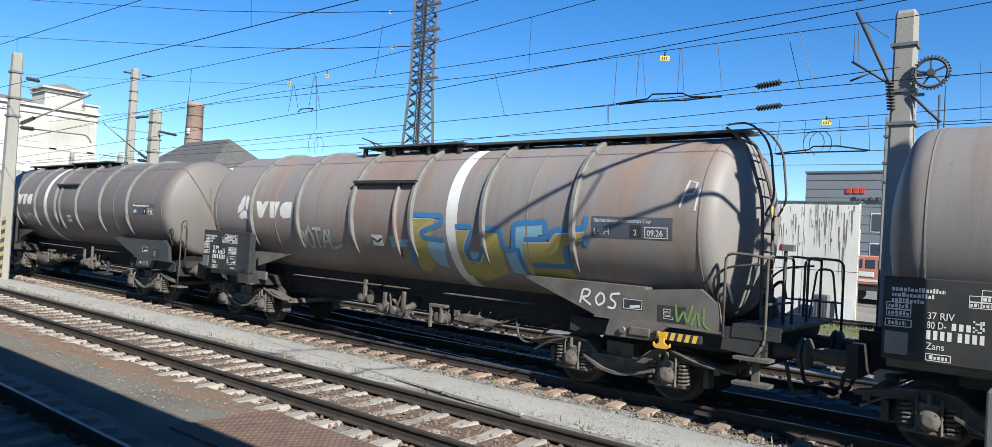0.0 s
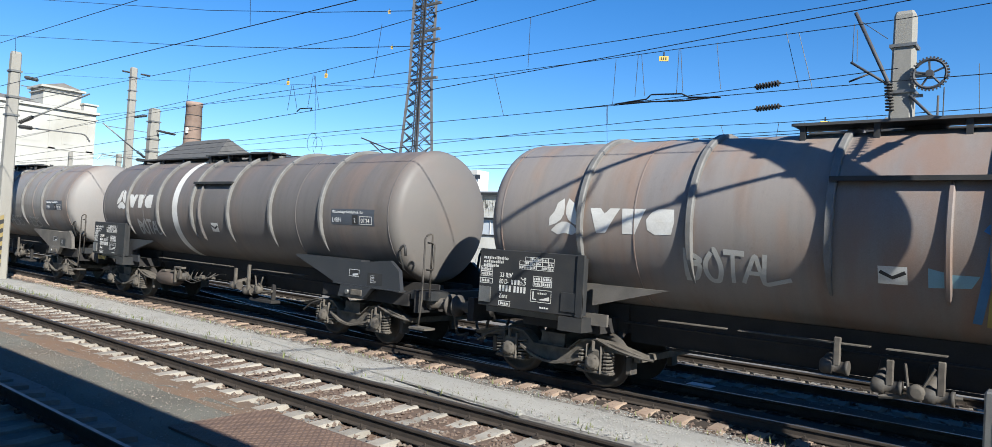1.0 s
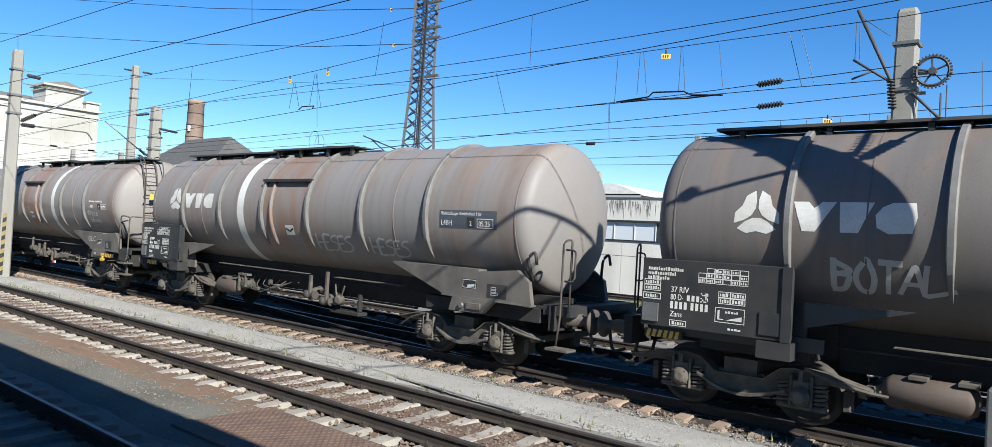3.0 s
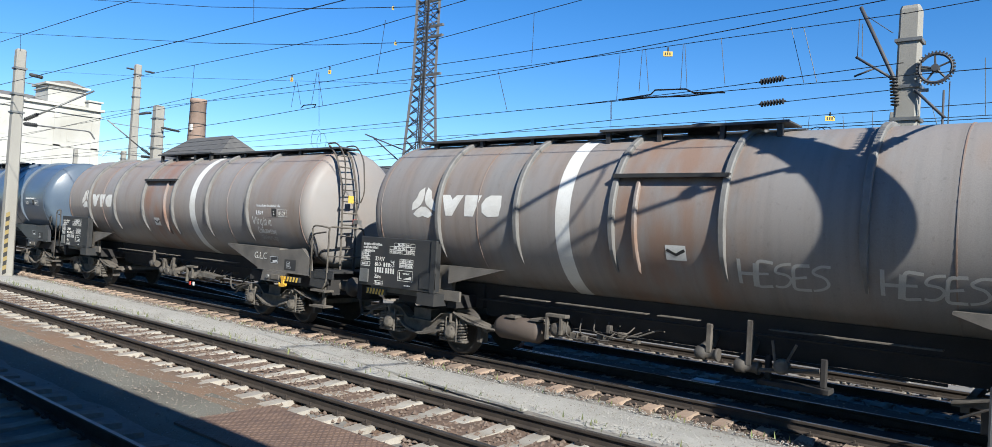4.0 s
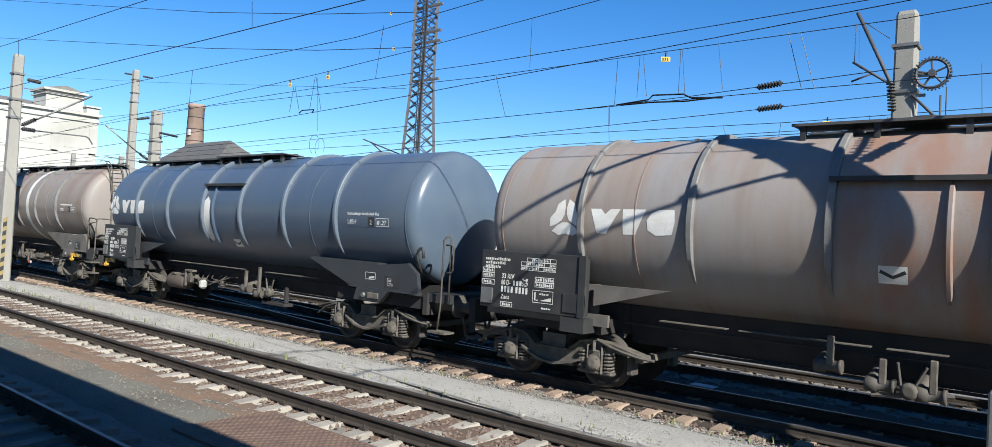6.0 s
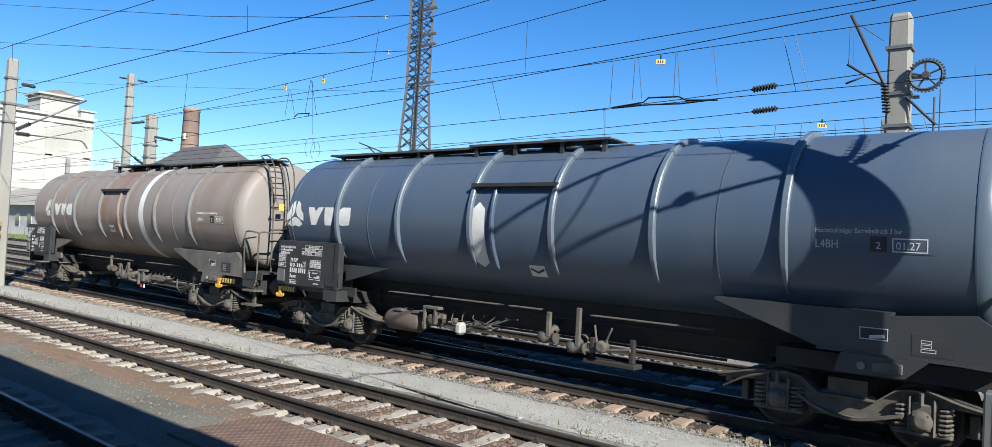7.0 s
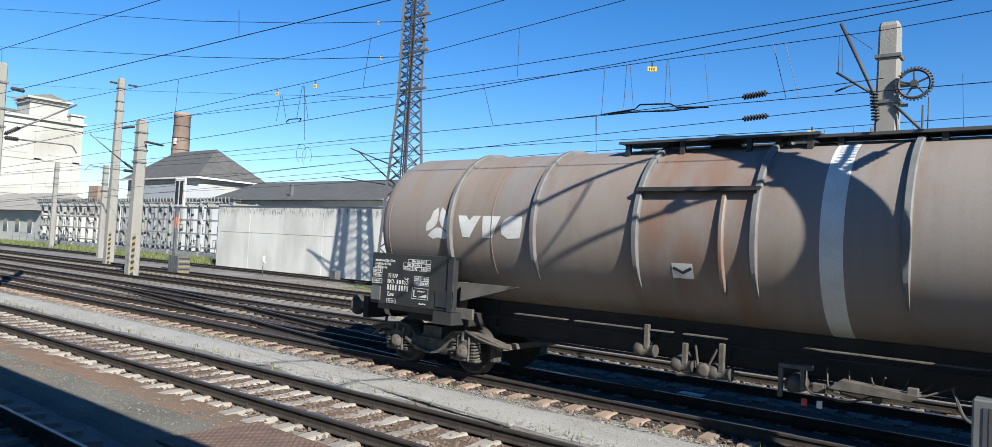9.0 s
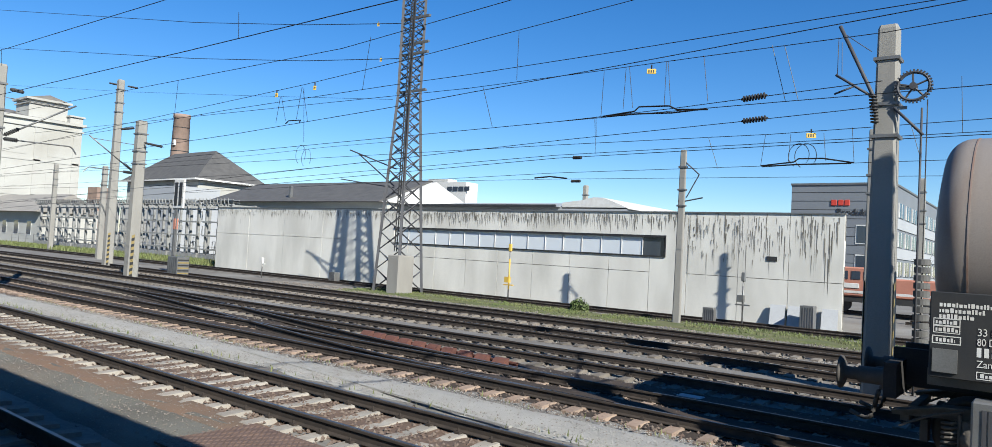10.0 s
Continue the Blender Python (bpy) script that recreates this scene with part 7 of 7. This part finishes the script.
def red_loco():
    l = thing("shunting_locomotive", "faded red diesel shunting locomotive parked on a far track", "locomotive", at=(-9.8, 50, 0))
    part("cab", bevelled(boxes((-1.6, 0.9, -1.4, 1.4, 0.95, 2.75)), 0.08), LOCO, l)
    part("bonnet", bevelled(boxes((0.95, 6.2, -1.1, 1.1, 0.95, 2.15)), 0.08), LOCO, l)
    part("stripe", boxes((-1.6, 6.2, -1.42, -1.405, 1.15, 1.3)), WHITEP, l)
    for x in (-1.2, -0.5, 0.2):
        part("window", boxes((x, x + 0.5, -1.43, -1.39, 2.0, 2.5)), DARKGLASS, l)
    part("mark", bevelled(boxes((-0.95, -0.05, -1.44, -1.402, 1.45, 1.75)), 0.05), WHITEP, l)
    part("frame", boxes((-2.0, 6.6, -1.3, 1.3, 0.6, 0.95)), FRAMEP, l)
    for x in (-1.0, 0.6, 4.0, 5.6):
        part("wheel", revolve(bmesh.new(), [(-0.95, 0.46), (-0.8, 0.46)], 20, "y", at=(x, 0, 0.46)), BLACKP, l)
    return l


red_loco()
track("far siding with dark rails", 50, -40, 60)
track("far siding with dark rails", 44.0, -6.5, 60)


# ---- loose pieces on the ground ----
def tread_plate():
    p = thing("tread_plate", "rust-brown chequered steel cover plate on the grit", "cover plate", at=pose(-7.6, 5.45, -0.172, 0, 0, 0))
    part("sheet", boxes((-1.35, 1.5, -0.78, 0.66, -0.02, 0.012)), PLATE_RUST, p)
    bm = bmesh.new()
    for i in range(56):
        for j in range(28):
            x, y = -1.38 + i * 0.05, -0.75 + j * 0.05
            d = 0.016 if (i + j) % 2 else -0.016
            v = [bm.verts.new(q) for q in ((x - 0.016, y - d - 0.004, 0.012), (x - 0.016, y - d + 0.004, 0.016), (x + 0.016, y + d + 0.004, 0.016), (x + 0.016, y + d - 0.004, 0.012))]
            bm.faces.new(v)
    part("tread", bm, PLATE_RUST, p, kind="stuff")


PLATE_RUST = material("rusty tread plate", (0.155, 0.0992, 0.0713), 0.75, 0.2, second=(0.105, 0.0682, 0.0527), scale=3, amount=0.9, fine=50, bump=0.3)
tread_plate()


def trough():
    """A row of flat trough lids that crosses the path at a slight angle."""
    t = thing("cable_trough", "row of pale concrete trough lids flush with the path", "cable trough", kind="structure", at=pose(-15.1, 9.78, -0.158, 0, 0, -5.9))
    lid = shared("trough_lid", lambda: bevelled(boxes((0.01, 0.95, -0.04, 0.04, -0.03, 0.008)), 0.004), PATH)
    for i in range(9):
        part("trough_lid", lid, None, t).matrix_basis = pose(i * 0.96, 0, 0, 0, 0, 0.4 * (-1) ** i)


trough()
thing("paper_sheet", "crumpled pale sheet lying between the tracks", "litter", bm=bevelled(boxes((-6.05, -5.55, 13.75, 14.05, -0.21, -0.19)), 0.008), mat=CLADL)


def stones(name, label, x0, x1, y0, y1, z, n, s0, s1, mat, seed, skip=None):
    rng = np.random.default_rng(seed)
    base = np.array([(1, 0, 0), (-1, 0, 0), (0, 1, 0), (0, -1, 0), (0, 0, 1), (0, 0, -0.5)], float)
    tri = np.array([(0, 2, 4), (2, 1, 4), (1, 3, 4), (3, 0, 4), (2, 0, 5), (1, 2, 5), (3, 1, 5), (0, 3, 5)])
    pos = np.stack([rng.uniform(x0, x1, n), rng.uniform(y0, y1, n), np.full(n, z) + rng.uniform(-0.01, 0.01, n)], 1)
    size = rng.uniform(s0, s1, (n, 1, 1)) * rng.uniform(0.6, 1.2, (n, 6, 1))
    ang = rng.uniform(0, 6.28, n)
    c, s = np.cos(ang), np.sin(ang)
    b = np.repeat(base[None], n, 0) * size
    v = np.stack([b[..., 0] * c[:, None] - b[..., 1] * s[:, None], b[..., 0] * s[:, None] + b[..., 1] * c[:, None], b[..., 2] * 0.8], -1) + pos[:, None]
    f = (tri[None] + (np.arange(n) * 6)[:, None, None]).reshape(-1, 3)
    me = bpy.data.meshes.new(name)
    me.from_pydata(v.reshape(-1, 3).tolist(), [], f.tolist())
    me.materials.append(mat)
    return tagged(new(name, me), label, "ballast", kind="stuff")


STONE = material("ballast stone", (0.211, 0.192, 0.167), 0.95, second=(0.124, 0.093, 0.0744), scale=9, amount=0.9, fine=80)
STONE_D = material("brown ballast stone", (0.0992, 0.0651, 0.0496), 0.95, second=(0.161, 0.13, 0.105), scale=7, amount=0.8, fine=80)
STONE_L = material("pale chippings", (0.315, 0.303, 0.281), 0.95, second=(0.235, 0.224, 0.202), scale=9, amount=0.8, fine=80)
stones("ballast_stones", "brown stained ballast stones between the sleepers", -34, 1, 6.2, 8.8, -0.21, 9000, 0.02, 0.05, STONE_D, 1)
stones("ballast_stones", "grey ballast stones along the freight track", -34, 1, 10.3, 13.4, -0.2, 9000, 0.02, 0.05, STONE_D, 2)
stones("chippings", "pale stone chippings on the path", -30, 1, 9.0, 10.4, -0.168, 14000, 0.007, 0.017, STONE_L, 3)
stones("chippings", "darker stone chippings on the path", -26, 1, 8.95, 10.45, -0.168, 5000, 0.007, 0.018, STONE, 13)
stones("ballast_stones", "pale ballast stones between yard tracks", -40, 2, 13.3, 29, -0.225, 16000, 0.03, 0.06, STONE, 4)
stones("chippings", "grey grit beside the near track", -22, -1, 4.3, 6.2, -0.185, 5000, 0.008, 0.02, STONE, 5)
grass_patch("weeds", -30, 0, 8.75, 9.15, 260, 0.14, 7, -0.18)
grass_patch("weeds", -30, 0, 10.2, 10.5, 260, 0.12, 8, -0.19)


# ---- sleepers, one by one where the camera is near ----
def sleepers(track_ob, phase, x0, x1, mat, near0, near1):
    me = mesh_of("sleeper", sleeper_mesh(), mat)
    cl = mesh_of("fastening", clip_mesh(), RUST)
    rnd = random.Random(int(phase * 100) % 97 + 5)
    n0 = math.ceil((x0 - phase) / 0.6)
    verts, faces = [], []
    src = [tuple(v.co) for v in me.vertices]
    pol = [tuple(p.vertices) for p in me.polygons]
    while phase + 0.6 * n0 < x1:
        x = phase + 0.6 * n0 + rnd.uniform(-0.015, 0.015)
        if near0 < x < near1:
            s = part("sleeper", me, None, track_ob)
            s.matrix_basis = pose(x, rnd.uniform(-0.02, 0.02), rnd.uniform(-0.006, 0.004), 0, 0, rnd.uniform(-0.8, 0.8))
            c = part("fastening", cl, None, s)
        else:
            k = len(verts)
            verts += [(a + x, b, c) for a, b, c in src]
            faces += [tuple(i + k for i in p) for p in pol]
        n0 += 1
    far = bpy.data.meshes.new("far_sleepers")
    far.from_pydata(verts, [], faces)
    far.materials.append(mat)
    part("far_sleepers", far, None, track_ob, kind="stuff")


sleepers(TRACKS[0], -11.572, -120, 20, SLEEPER, -44, 0)
sleepers(TRACKS[1], -11.4, -120, 20, SLEEPER_TAN, -44, 3)
sleepers(TRACKS[2], -11.3, -90, 20, SLEEPER_OLD, -24, -5)
sleepers(TRACKS[3], -11.2, -120, 20, SLEEPER_OLD, -36, 0)
sleepers(TRACKS[4], -11.3, -120, 20, SLEEPER_OLD, -30, 0)
sleepers(TRACKS[5], -11.1, -120, 20, SLEEPER_OLD, -30, -29)


# ---- what moves ----
def motions():
    times = [10.0 * i / 20 for i in range(21)]
    for w, spec in WAGONS:
        walk(w, [(t, pose(spec["x"] + run(t), Y_TRAIN, 0)) for t in times])
        for ws, x in spec["wheels"]:
            rows = []
            for i in range(151):
                t = i / 15
                rows.append((t, pose(x, 0, 0.46, 0, math.degrees(run(t) / 0.46) % 360, 0)))
            walk(ws, rows)


motions()
